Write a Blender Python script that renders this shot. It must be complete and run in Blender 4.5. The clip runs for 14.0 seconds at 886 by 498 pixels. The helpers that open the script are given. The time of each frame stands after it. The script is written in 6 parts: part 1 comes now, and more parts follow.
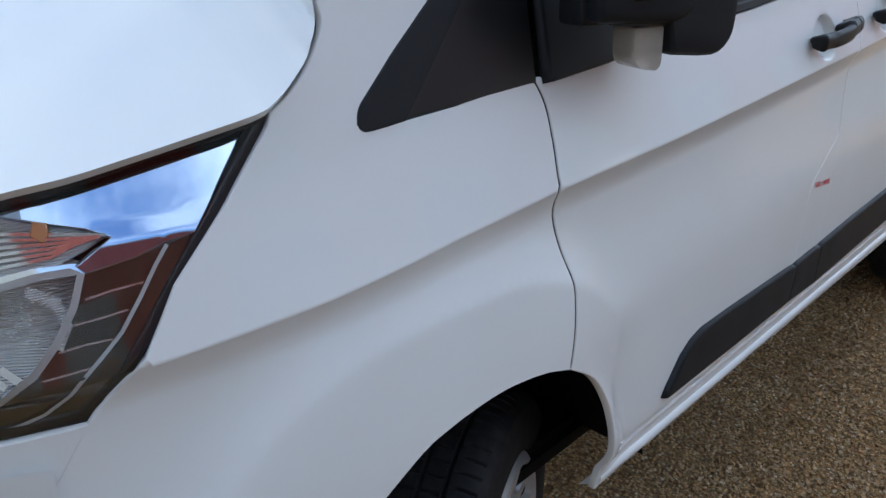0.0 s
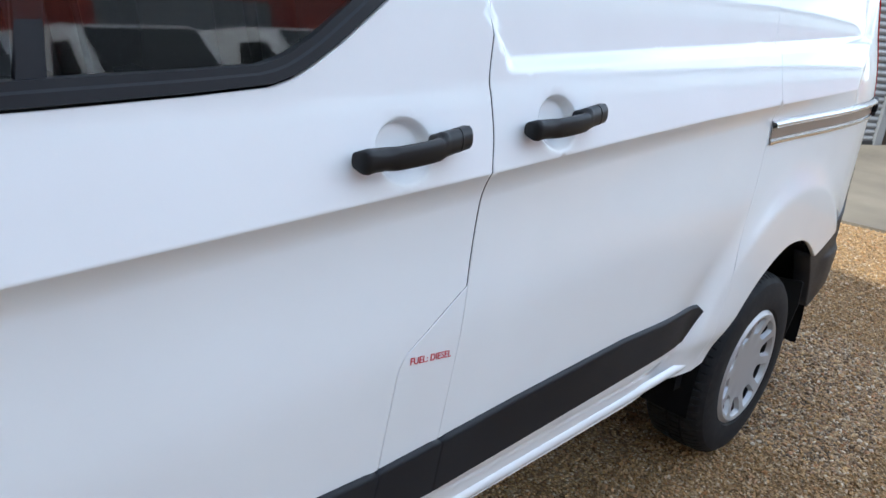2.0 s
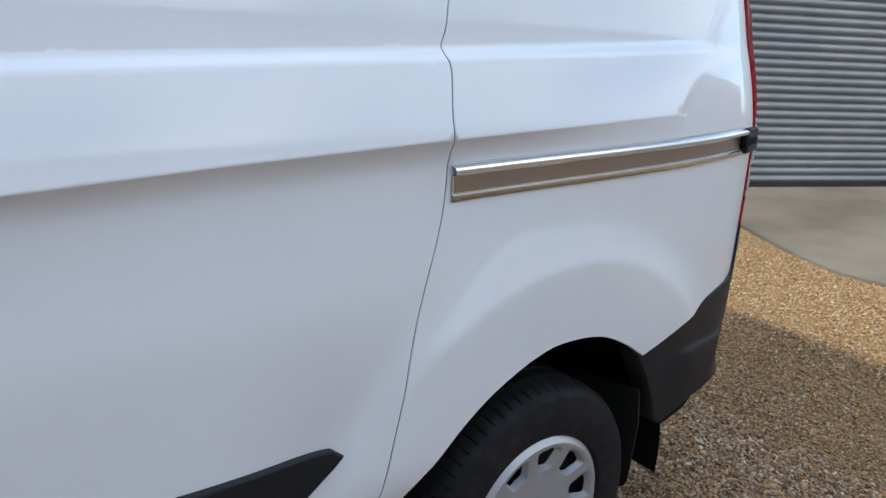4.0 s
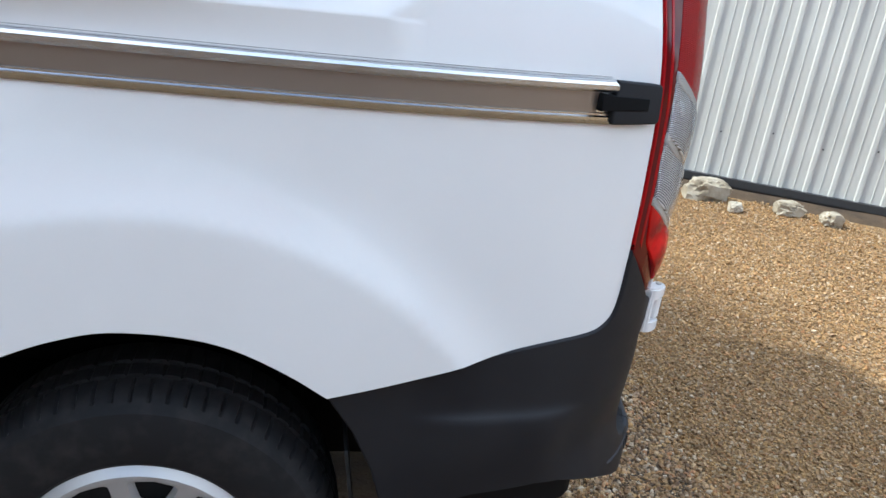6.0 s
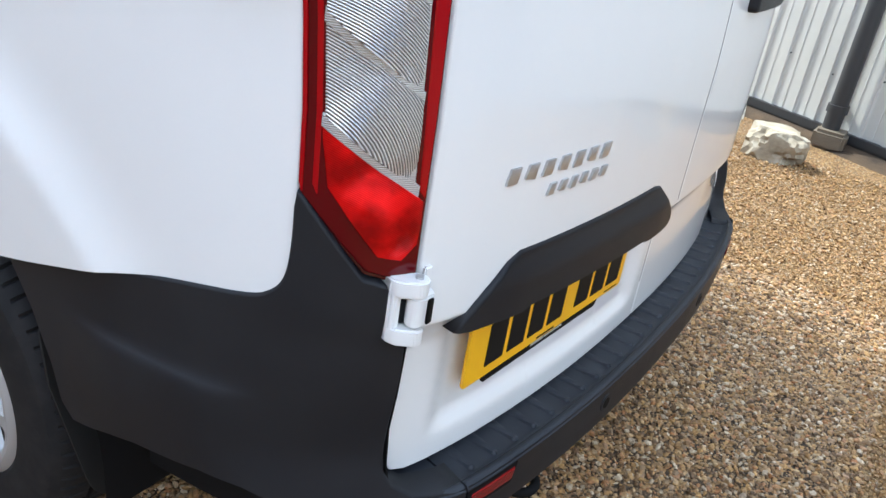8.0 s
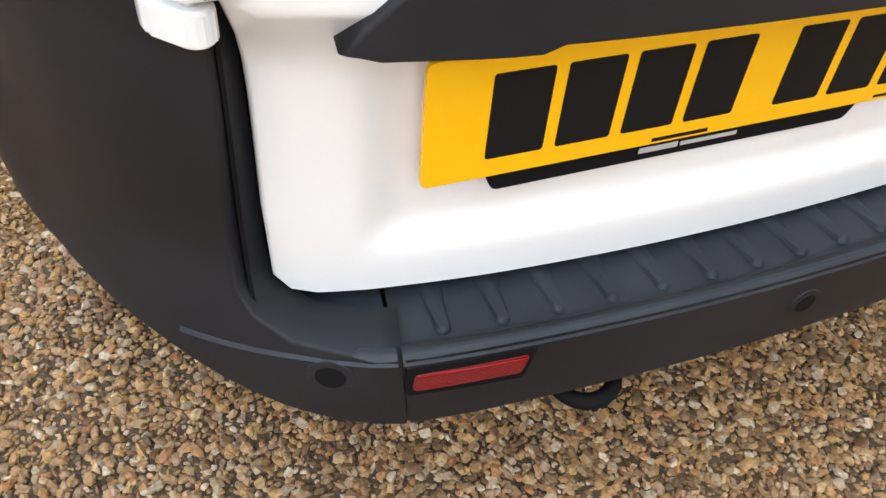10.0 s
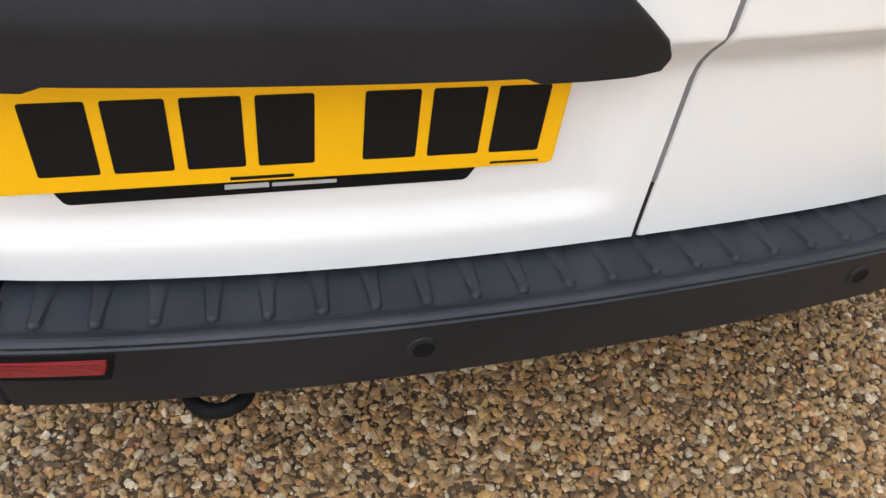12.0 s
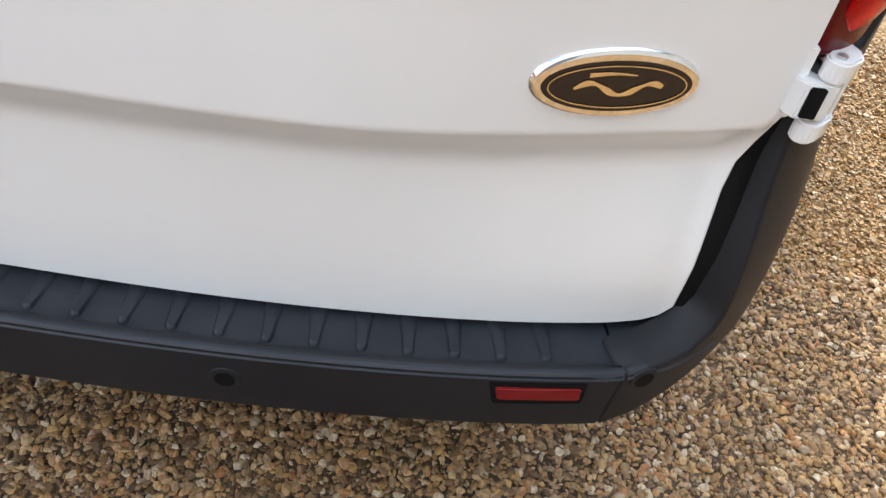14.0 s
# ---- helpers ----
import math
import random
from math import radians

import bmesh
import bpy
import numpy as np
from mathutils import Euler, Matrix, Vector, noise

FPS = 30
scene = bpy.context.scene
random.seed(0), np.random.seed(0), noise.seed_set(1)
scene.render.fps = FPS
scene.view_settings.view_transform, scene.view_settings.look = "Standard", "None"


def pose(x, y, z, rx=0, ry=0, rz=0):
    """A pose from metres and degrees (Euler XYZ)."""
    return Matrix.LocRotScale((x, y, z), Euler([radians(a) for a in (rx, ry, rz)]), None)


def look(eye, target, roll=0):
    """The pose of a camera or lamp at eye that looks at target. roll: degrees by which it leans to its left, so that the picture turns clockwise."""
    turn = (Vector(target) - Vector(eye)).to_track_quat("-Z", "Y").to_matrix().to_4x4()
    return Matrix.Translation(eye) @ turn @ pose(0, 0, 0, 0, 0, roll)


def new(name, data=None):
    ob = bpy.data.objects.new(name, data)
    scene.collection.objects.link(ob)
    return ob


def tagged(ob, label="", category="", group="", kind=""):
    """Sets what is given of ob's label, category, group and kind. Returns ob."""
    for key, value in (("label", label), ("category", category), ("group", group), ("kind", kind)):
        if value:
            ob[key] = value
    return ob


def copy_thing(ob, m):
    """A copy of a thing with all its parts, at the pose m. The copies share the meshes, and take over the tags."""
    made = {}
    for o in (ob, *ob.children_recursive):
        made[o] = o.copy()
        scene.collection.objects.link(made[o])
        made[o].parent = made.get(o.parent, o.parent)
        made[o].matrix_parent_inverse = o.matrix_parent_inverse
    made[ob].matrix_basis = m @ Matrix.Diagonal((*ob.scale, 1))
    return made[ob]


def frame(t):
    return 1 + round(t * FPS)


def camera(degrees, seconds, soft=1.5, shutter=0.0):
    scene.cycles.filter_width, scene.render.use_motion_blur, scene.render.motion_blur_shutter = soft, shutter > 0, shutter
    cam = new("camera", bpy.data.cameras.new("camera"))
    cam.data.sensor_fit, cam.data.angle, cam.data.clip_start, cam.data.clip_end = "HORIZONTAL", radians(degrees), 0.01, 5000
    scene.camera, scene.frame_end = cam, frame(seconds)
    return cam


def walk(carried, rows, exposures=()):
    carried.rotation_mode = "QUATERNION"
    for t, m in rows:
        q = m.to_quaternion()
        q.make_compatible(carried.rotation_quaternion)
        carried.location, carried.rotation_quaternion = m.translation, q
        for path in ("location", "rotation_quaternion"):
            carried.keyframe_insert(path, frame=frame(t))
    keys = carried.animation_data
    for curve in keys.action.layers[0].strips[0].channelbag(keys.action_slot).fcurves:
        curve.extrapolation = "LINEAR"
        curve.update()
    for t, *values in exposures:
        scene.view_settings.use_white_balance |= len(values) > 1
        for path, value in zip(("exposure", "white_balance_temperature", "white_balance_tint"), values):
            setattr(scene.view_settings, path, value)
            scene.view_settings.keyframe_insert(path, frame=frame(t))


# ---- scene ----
cam = camera(58.2, 14.0)
PATH = [
    (0, (-0.523, -0.665, 1.592), (0.781, 0.627, 0.796), -1.2),
    (0.5, (-0.305, -0.656, 1.587), (1.105, 0.527, 0.805), 0.4),
    (1, (-0.054, -0.682, 1.571), (1.421, 0.436, 0.813), 2.9),
    (1.5, (0.283, -0.802, 1.585), (1.697, 0.421, 0.874), 4.7),
    (2, (0.593, -0.829, 1.571), (2.004, 0.418, 0.895), 6.4),
    (2.5, (0.915, -0.812, 1.578), (2.348, 0.431, 0.946), 6.3),
    (3, (1.288, -0.91, 1.563), (2.622, 0.463, 0.985), 5.1),
    (3.5, (1.611, -1.029, 1.558), (2.856, 0.44, 1.017), 3.9),
    (4, (1.973, -1.106, 1.526), (3.185, 0.374, 0.943), 3.2),
    (4.2, (2.124, -1.139, 1.513), (3.291, 0.369, 0.91), 3.1),
    (6.3, (3.648, -1.096, 1.411), (3.85, 0.756, 0.685), 8.3),
    (6.5, (3.767, -1.073, 1.405), (3.855, 0.79, 0.683), 8.3),
    (7, (4.075, -0.9, 1.371), (3.946, 0.951, 0.623), 8.9),
    (7.5, (4.352, -0.73, 1.343), (3.848, 1.03, 0.538), 9.2),
    (8, (4.59, -0.544, 1.332), (3.677, 1.002, 0.45), 9.1),
    (8.5, (4.679, -0.28, 1.26), (3.584, 1.03, 0.219), 11.3),
    (9, (4.652, -0.045, 1.119), (3.366, 0.863, -0.115), 7.4),
    (11.3, (4.523, 0.235, 1.004), (3.266, 0.848, -0.426), 6.0),
    (11.5, (4.588, 0.303, 1.042), (3.338, 0.904, -0.399), 7.8),
    (12, (4.731, 0.505, 1.125), (3.432, 1.051, -0.294), 9.0),
    (12.5, (4.737, 0.741, 1.124), (3.394, 1.288, -0.254), 10.5),
    (13, (4.729, 0.953, 1.163), (3.37, 1.439, -0.221), 12.5),
    (13.5, (4.783, 1.199, 1.185), (3.355, 1.482, -0.187), 12.3),
    (14, (4.8, 1.469, 1.207), (3.327, 1.495, -0.145), 10.0),
]
walk(cam, [(t, look(eye, target, roll)) for t, eye, target, roll in PATH], exposures=[(0, 1.05, 5630, 3), (1.0, 1.60, 5600, 3), (2.0, 1.65, 5610, 3), (2.5, 1.41, 5610, 3), (3.0, 1.25, 5610, 3), (3.5, 1.17, 5620, 3), (4.2, 1.15, 5710, 3), (6.5, 1.73, 5740, 3), (8.5, 2.08, 5870, 4), (9.2, 2.42, 6700, 7), (11.3, 2.34, 6850, 7), (12.2, 2.22, 6750, 7), (13, 2.02, 6480, 7), (14, 1.88, 6420, 7)])

# ---- world, sun, exposure ----
SUN_DIR = Vector((-0.93, 0.10, 1.0)).normalized()
world = bpy.data.worlds.new("sky")
scene.world = world
world.use_nodes = True
wn = world.node_tree
sky = wn.nodes.new("ShaderNodeTexSky")
sky.sky_type = 'NISHITA'
sky.sun_disc = False
sky.sun_elevation = math.asin(SUN_DIR.z)
sky.sun_rotation = math.atan2(SUN_DIR.x, SUN_DIR.y)
sky.air_density = 1.0
sky.dust_density = 1.0
# broken white cloud over the blue
tc = wn.nodes.new("ShaderNodeTexCoord")
cz_ = wn.nodes.new("ShaderNodeSeparateXYZ")
ca = wn.nodes.new("ShaderNodeMath")
ca.operation = 'ADD'
ca.inputs[1].default_value = 0.16
cl = wn.nodes.new("ShaderNodeMath")
cl.operation = 'MAXIMUM'
cl.inputs[1].default_value = 0.05
cd = wn.nodes.new("ShaderNodeVectorMath")
cd.operation = 'DIVIDE'
cn = wn.nodes.new("ShaderNodeTexNoise")
cn.inputs["Scale"].default_value = 1.15
cn.inputs["Detail"].default_value = 9.0
cn.inputs["Roughness"].default_value = 0.58
cr = wn.nodes.new("ShaderNodeValToRGB")
cr.color_ramp.elements[0].position = 0.43
cr.color_ramp.elements[1].position = 0.61
cx_ = wn.nodes.new("ShaderNodeMix")
cx_.data_type = 'RGBA'
cx_.inputs[7].default_value = (7.6, 7.6, 7.7, 1.0)
wn.links.new(tc.outputs["Generated"], cz_.inputs[0])
wn.links.new(cz_.outputs[2], ca.inputs[0])
wn.links.new(ca.outputs[0], cl.inputs[0])
wn.links.new(tc.outputs["Generated"], cd.inputs[0])
wn.links.new(cl.outputs[0], cd.inputs[1])
wn.links.new(cd.outputs[0], cn.inputs["Vector"])
wn.links.new(cn.outputs[0], cr.inputs[0])
wn.links.new(cr.outputs[0], cx_.inputs[0])
wn.links.new(sky.outputs[0], cx_.inputs[6])
wn.links.new(cx_.outputs[2], wn.nodes["Background"].inputs[0])
wn.nodes["Background"].inputs[1].default_value = 0.15
sun = new("sun", bpy.data.lights.new("sun", 'SUN'))
sun.data.energy = 2.0
sun.data.angle = radians(2.5)
sun.data.color = (1.0, 0.94, 0.84)
sun.matrix_basis = look(SUN_DIR * 40, (0, 0, 0))


# ---- materials ----
def material(name, color, rough=0.5, metal=0.0, coat=0.0):
    m = bpy.data.materials.new(name)
    m.use_nodes = True
    b = m.node_tree.nodes["Principled BSDF"]
    b.inputs["Base Color"].default_value = (*color, 1)
    b.inputs["Roughness"].default_value = rough
    b.inputs["Metallic"].default_value = metal
    b.inputs["Coat Weight"].default_value = coat
    b.inputs["Coat Roughness"].default_value = 0.03
    return m


PAINT = material("white_paint", (0.755, 0.76, 0.755), 0.32, coat=1.0)
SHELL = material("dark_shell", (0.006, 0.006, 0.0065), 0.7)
PLASTIC = material("black_plastic", (0.031, 0.033, 0.037), 0.48)
STEPSKYTINT = material("step_plastic_sky_tint", (0.026, 0.030, 0.038), 0.5)
GLOSSBLACK = material("gloss_black", (0.006, 0.006, 0.007), 0.32)
RUBBER = material("rubber", (0.016, 0.016, 0.016), 0.7)
TYRE = material("tyre_rubber", (0.022, 0.022, 0.023), 0.72)
ALU = material("aluminium", (0.62, 0.63, 0.65), 0.22, 1.0)
# groove's darker brown stands in for the ground mirrored in the aluminium
RAILGROUNDTINT = material("groove_ground_tint", (0.33, 0.29, 0.26), 0.34, 0.85)
CHROME = material("chrome", (0.90, 0.90, 0.90), 0.05, 1.0)
CHROMEGREY = material("chrome_letters", (0.50, 0.50, 0.50), 0.32, 0.8)
# blue base colour stands in for the sky mirrored in the bezel
CHROMESKYTINT = material("bezel_chrome_sky_tint", (0.37, 0.45, 0.60), 0.03, 1.0)
RIBCHROME = material("ribbed_reflector", (0.88, 0.88, 0.89), 0.20, 0.35)
SILVER = material("silver_trim", (0.42, 0.415, 0.41), 0.38, 0.4)
STEELDARK = material("dark_steel", (0.03, 0.03, 0.032), 0.5, 0.3)
YELLOW = material("plate_yellow", (0.86, 0.46, 0.004), 0.35)
PRINTBLACK = material("print_black", (0.009, 0.009, 0.009), 0.55)
GREYSEAL = material("grey_seal", (0.17, 0.17, 0.175), 0.6)
PRINTWHITE = material("print_white", (0.42, 0.42, 0.42), 0.4)
REDPRINT = material("print_red", (0.55, 0.03, 0.04), 0.5)
REDLENS = material("red_lens", (0.085, 0.0008, 0.003), 0.08, coat=0.12)
REDBRIGHT = material("brake_red", (0.62, 0.004, 0.006), 0.16, metal=0.35, coat=0.12)
REDSTRIP = material("red_strip", (0.30, 0.001, 0.004), 0.10, coat=0.10)
HANDLEBLACK = material("handle_black", (0.007, 0.007, 0.008), 0.42)
REDRIB = material("ribbed_red", (0.36, 0.003, 0.005), 0.15, coat=0.2)
RIBLENS = material("ribbed_clear", (0.80, 0.80, 0.80), 0.16, 0.55, coat=1.0)
CLEARLENS = material("clear_plastic", (0.46, 0.44, 0.41), 0.12, coat=1.0)
LAMPDARK = material("lamp_dark", (0.05, 0.003, 0.004), 0.2)
REFLECTOR = material("red_reflector", (0.20, 0.002, 0.004), 0.25, coat=0.2)
AMBER = material("amber", (0.62, 0.27, 0.12), 0.25)
LENSBEIGE = material("mirror_lens", (0.78, 0.72, 0.64), 0.06, coat=1.0)
BULBCASE = material("bulb_case", (0.46, 0.39, 0.31), 0.35)
GOLD = material("gold_line", (0.85, 0.68, 0.38), 0.25, 0.8)
BADGEDARK = material("badge_field", (0.008, 0.006, 0.009), 0.2, coat=0.25)
SMOKE = material("smoked_panel", (0.03, 0.022, 0.014), 0.06, coat=1.0)
DARKGLASS = material("dark_glass", (0.01, 0.012, 0.012), 0.02)
TINTGLASS = material("tinted_glass", (0.45, 0.50, 0.48), 0.0)
CLEARCOVER = material("clear_cover", (1.0, 1.0, 1.0), 0.0)


def nodes_of(m):
    nt = m.node_tree
    return nt, nt.nodes, nt.links, nt.nodes["Principled BSDF"]


for m, tint in ((TINTGLASS, (0.55, 0.62, 0.60)), (CLEARCOVER, (1, 1, 1))):
    nt, nd, ln, bs = nodes_of(m)
    bs.inputs["Base Color"].default_value = (*tint, 1)
    bs.inputs["Transmission Weight"].default_value = 1.0
    bs.inputs["IOR"].default_value = 1.02 if m is CLEARCOVER else 1.45
    bs.inputs["Coat Weight"].default_value = 1.0


def add_bump(m, height, strength, distance, scale_note=None):
    nt, nd, ln, bs = nodes_of(m)
    bp = nd.new("ShaderNodeBump")
    bp.inputs["Strength"].default_value = strength
    bp.inputs["Distance"].default_value = distance
    ln.new(height, bp.inputs["Height"])
    ln.new(bp.outputs[0], bs.inputs["Normal"])
    return bp


def position(m):
    nt, nd, ln, bs = nodes_of(m)
    return nd.new("ShaderNodeNewGeometry").outputs["Position"]


def noise_node(m, scale, detail=3.0, vec=None):
    nt, nd, ln, bs = nodes_of(m)
    n = nd.new("ShaderNodeTexNoise")
    n.inputs["Scale"].default_value = scale
    n.inputs["Detail"].default_value = detail
    ln.new(vec if vec is not None else position(m), n.inputs["Vector"])
    return n


def ramp(m, fac, stops):
    nt, nd, ln, bs = nodes_of(m)
    r = nd.new("ShaderNodeValToRGB")
    while len(r.color_ramp.elements) < len(stops):
        r.color_ramp.elements.new(0.5)
    for e, (p, c) in zip(r.color_ramp.elements, stops):
        e.position = p
        e.color = (*c, 1) if len(c) == 3 else c
    ln.new(fac, r.inputs[0])
    return r


def mix(m, fac, a, c, mode='MIX'):
    nt, nd, ln, bs = nodes_of(m)
    x = nd.new("ShaderNodeMix")
    x.data_type = 'RGBA'
    x.blend_type = mode
    for v, k in ((fac, 0), (a, 6), (c, 7)):
        if isinstance(v, (int, float)):
            x.inputs[k].default_value = v
        elif isinstance(v, tuple):
            x.inputs[k].default_value = (*v, 1)
        else:
            ln.new(v, x.inputs[k])
    return x.outputs[2]


LENSBEIGE.node_tree.nodes["Principled BSDF"].inputs["Transmission Weight"].default_value = 0.6
for m, level in ((PAINT, 0.22), (PRINTBLACK, 0.12), (REDBRIGHT, 0.15), (REDSTRIP, 0.2), (REDRIB, 0.2), (REDLENS, 0.2), (REFLECTOR, 0.2), (PLASTIC, 0.24), (STEPSKYTINT, 0.33), (HANDLEBLACK, 0.3), (SHELL, 0.1), (RUBBER, 0.2), (TYRE, 0.25)):
    m.node_tree.nodes["Principled BSDF"].inputs["Specular IOR Level"].default_value = level

# paint: faint dust and orange peel
nt, nd, ln, bs = nodes_of(PAINT)
n1, n2 = noise_node(PAINT, 2.2, 6.0), noise_node(PAINT, 260.0, 2.0)
dust = ramp(PAINT, n1.outputs[0], [(0.35, (0.765, 0.77, 0.767)), (0.75, (0.725, 0.725, 0.718))])
ln.new(dust.outputs[0], bs.inputs["Base Color"])
rr = ramp(PAINT, n1.outputs[0], [(0.3, (0.30, 0.30, 0.30)), (0.8, (0.38, 0.38, 0.38))])
ln.new(rr.outputs[0], bs.inputs["Roughness"])
add_bump(PAINT, n2.outputs[0], 0.04, 0.001)

# grained bumper plastic
nt, nd, ln, bs = nodes_of(PLASTIC)
n1, n2 = noise_node(PLASTIC, 5.0, 6.0), noise_node(PLASTIC, 900.0, 2.0)
c = ramp(PLASTIC, n1.outputs[0], [(0.3, (0.0090, 0.0100, 0.0132)), (0.75, (0.0180, 0.0188, 0.0215))])
ln.new(c.outputs[0], bs.inputs["Base Color"])
r = ramp(PLASTIC, n1.outputs[0], [(0.3, (0.42, 0.42, 0.42)), (0.7, (0.56, 0.56, 0.56))])
ln.new(r.outputs[0], bs.inputs["Roughness"])
add_bump(PLASTIC, n2.outputs[0], 0.25, 0.0006)

# plastic of the step, coloured lighter and bluer for the sky it mirrors
nt, nd, ln, bs = nodes_of(STEPSKYTINT)
n1, n2 = noise_node(STEPSKYTINT, 14.0, 6.0), noise_node(STEPSKYTINT, 700.0, 2.0)
c = ramp(STEPSKYTINT, n1.outputs[0], [(0.3, (0.014, 0.017, 0.024)), (0.75, (0.027, 0.031, 0.039))])
ln.new(c.outputs[0], bs.inputs["Base Color"])
add_bump(STEPSKYTINT, n2.outputs[0], 0.25, 0.0006)

# tyre: dust in the tread
nt, nd, ln, bs = nodes_of(TYRE)
n1 = noise_node(TYRE, 30.0, 5.0)
c = ramp(TYRE, n1.outputs[0], [(0.45, (0.009, 0.009, 0.010)), (0.85, (0.024, 0.022, 0.021))])
ln.new(c.outputs[0], bs.inputs["Base Color"])
add_bump(TYRE, n1.outputs[0], 0.15, 0.001)

# brushed rail
nt, nd, ln, bs = nodes_of(ALU)
n1 = noise_node(ALU, 60.0, 4.0)
r = ramp(ALU, n1.outputs[0], [(0.3, (0.20, 0.20, 0.20)), (0.8, (0.27, 0.27, 0.27))])
ln.new(r.outputs[0], bs.inputs["Roughness"])

# fluted lamp optics
for m, sc, st in ((RIBLENS, 112.0, 0.8), (REDRIB, 110.0, 0.7), (RIBCHROME, 120.0, 0.8), (CLEARLENS, 130.0, 0.6), (LENSBEIGE, 70.0, 0.12), (REFLECTOR, 160.0, 0.6), (REDBRIGHT, 150.0, 0.25)):
    nt, nd, ln, bs = nodes_of(m)
    w = nd.new("ShaderNodeTexWave")
    w.bands_direction = 'Z'
    if m in (RIBLENS, REDRIB):
        w.wave_type = 'RINGS'
        w.rings_direction = 'X'
    w.inputs["Scale"].default_value = sc
    w.inputs["Distortion"].default_value = 0.6
    w.inputs["Detail"].default_value = 1.0
    mp = nd.new("ShaderNodeMapping")
    mp.inputs["Location"].default_value = (0, 0.06, -0.95) if m in (RIBLENS, REDRIB) else (0, 0, 0)
    mp.inputs["Rotation"].default_value = (radians(35 if m is REDBRIGHT else 0), 0, 0)
    ln.new(position(m), mp.inputs[0])
    ln.new(mp.outputs[0], w.inputs[0])
    add_bump(m, w.outputs[1], st, 0.004)
# stripes in the base colour paint the flutes' bright and dark sides
nt, nd, ln, bs = nodes_of(RIBLENS)
n1 = [q for q in nd if q.bl_idname == "ShaderNodeTexWave"][0]
c = ramp(RIBLENS, n1.outputs[1], [(0.10, (0.22, 0.22, 0.23)), (0.40, (0.82, 0.82, 0.82)), (0.85, (0.96, 0.96, 0.96))])
ln.new(c.outputs[0], bs.inputs["Base Color"])
nt, nd, ln, bs = nodes_of(REDBRIGHT)
n1 = noise_node(REDBRIGHT, 26.0, 3.0)
c = ramp(REDBRIGHT, n1.outputs[0], [(0.32, (0.30, 0.0004, 0.0010)), (0.5, (0.50, 0.001, 0.0016)), (0.68, (0.80, 0.003, 0.004))])
ln.new(c.outputs[0], bs.inputs["Base Color"])

STONES = [(0.0, (0.055, 0.036, 0.022)), (0.12, (0.18, 0.102, 0.049)), (0.26, (0.43, 0.255, 0.098)), (0.37, (0.26, 0.190, 0.124)), (0.50, (0.56, 0.355, 0.140)), (0.60, (0.150, 0.090, 0.050)), (0.72, (0.62, 0.46, 0.260)), (0.82, (0.41, 0.175, 0.062)), (0.90, (0.43, 0.36, 0.265)), (1.0, (0.74, 0.66, 0.52))]

GRAVEL = material("gravel", (0.30, 0.22, 0.13), 0.85)
nt, nd, ln, bs = nodes_of(GRAVEL)
pos = position(GRAVEL)
v = nd.new("ShaderNodeTexVoronoi")
v.inputs["Scale"].default_value = 92.0
ln.new(pos, v.inputs["Vector"])
sep = nd.new("ShaderNodeSeparateColor")
ln.new(v.outputs["Color"], sep.inputs[0])
cell = ramp(GRAVEL, sep.outputs[0], STONES)
n1 = noise_node(GRAVEL, 0.7, 5.0, pos)
patch = ramp(GRAVEL, n1.outputs[0], [(0.3, (0.80, 0.74, 0.67)), (0.7, (1.08, 1.05, 0.99))])
# dark rims paint the shade between neighbouring stones
rim_shade = ramp(GRAVEL, v.outputs["Distance"], [(0.34, (1, 1, 1)), (0.80, (0.40, 0.345, 0.28))])
even = mix(GRAVEL, 0.38, cell.outputs[0], (0.46, 0.295, 0.108))
c1 = mix(GRAVEL, 1.0, even, patch.outputs[0], 'MULTIPLY')
ln.new(mix(GRAVEL, 1.0, c1, rim_shade.outputs[0], 'MULTIPLY'), bs.inputs["Base Color"])
inv = ramp(GRAVEL, v.outputs["Distance"], [(0.0, (1, 1, 1)), (0.8, (0, 0, 0))])
add_bump(GRAVEL, inv.outputs[0], 1.0, 0.014)

def pebble_material(name, even):
    """Stones that differ one from another; even draws them towards the yard's mean colour."""
    m = material(name, (0.3, 0.22, 0.13), 0.62)
    nt, nd, ln, bs = nodes_of(m)
    gi = nd.new("ShaderNodeNewGeometry")
    cell = ramp(m, gi.outputs["Random Per Island"], STONES)
    tone = mix(m, even, cell.outputs[0], (0.44, 0.268, 0.104))
    n1 = noise_node(m, 160.0, 4.0)
    vary = ramp(m, n1.outputs[0], [(0.3, (0.49, 0.455, 0.41)), (0.7, (1.02, 0.97, 0.90))])
    ln.new(mix(m, 1.0, tone, vary.outputs[0], 'MULTIPLY'), bs.inputs["Base Color"])
    add_bump(m, n1.outputs[0], 0.35, 0.002)
    return m


PEBBLE = pebble_material("pebble", 0.15)
PEBBLEFAR = pebble_material("pebble_far", 0.40)

SHEETMETAL = material("coated_sheet", (0.60, 0.62, 0.61), 0.42)
nt, nd, ln, bs = nodes_of(SHEETMETAL)
n1 = noise_node(SHEETMETAL, 1.6, 6.0)
c = ramp(SHEETMETAL, n1.outputs[0], [(0.3, (0.44, 0.438, 0.405)), (0.75, (0.53, 0.525, 0.485))])
ln.new(c.outputs[0], bs.inputs["Base Color"])

CONCRETE = material("concrete", (0.42, 0.38, 0.31), 0.85)
nt, nd, ln, bs = nodes_of(CONCRETE)
n1, n2 = noise_node(CONCRETE, 1.3, 8.0), noise_node(CONCRETE, 70.0, 4.0)
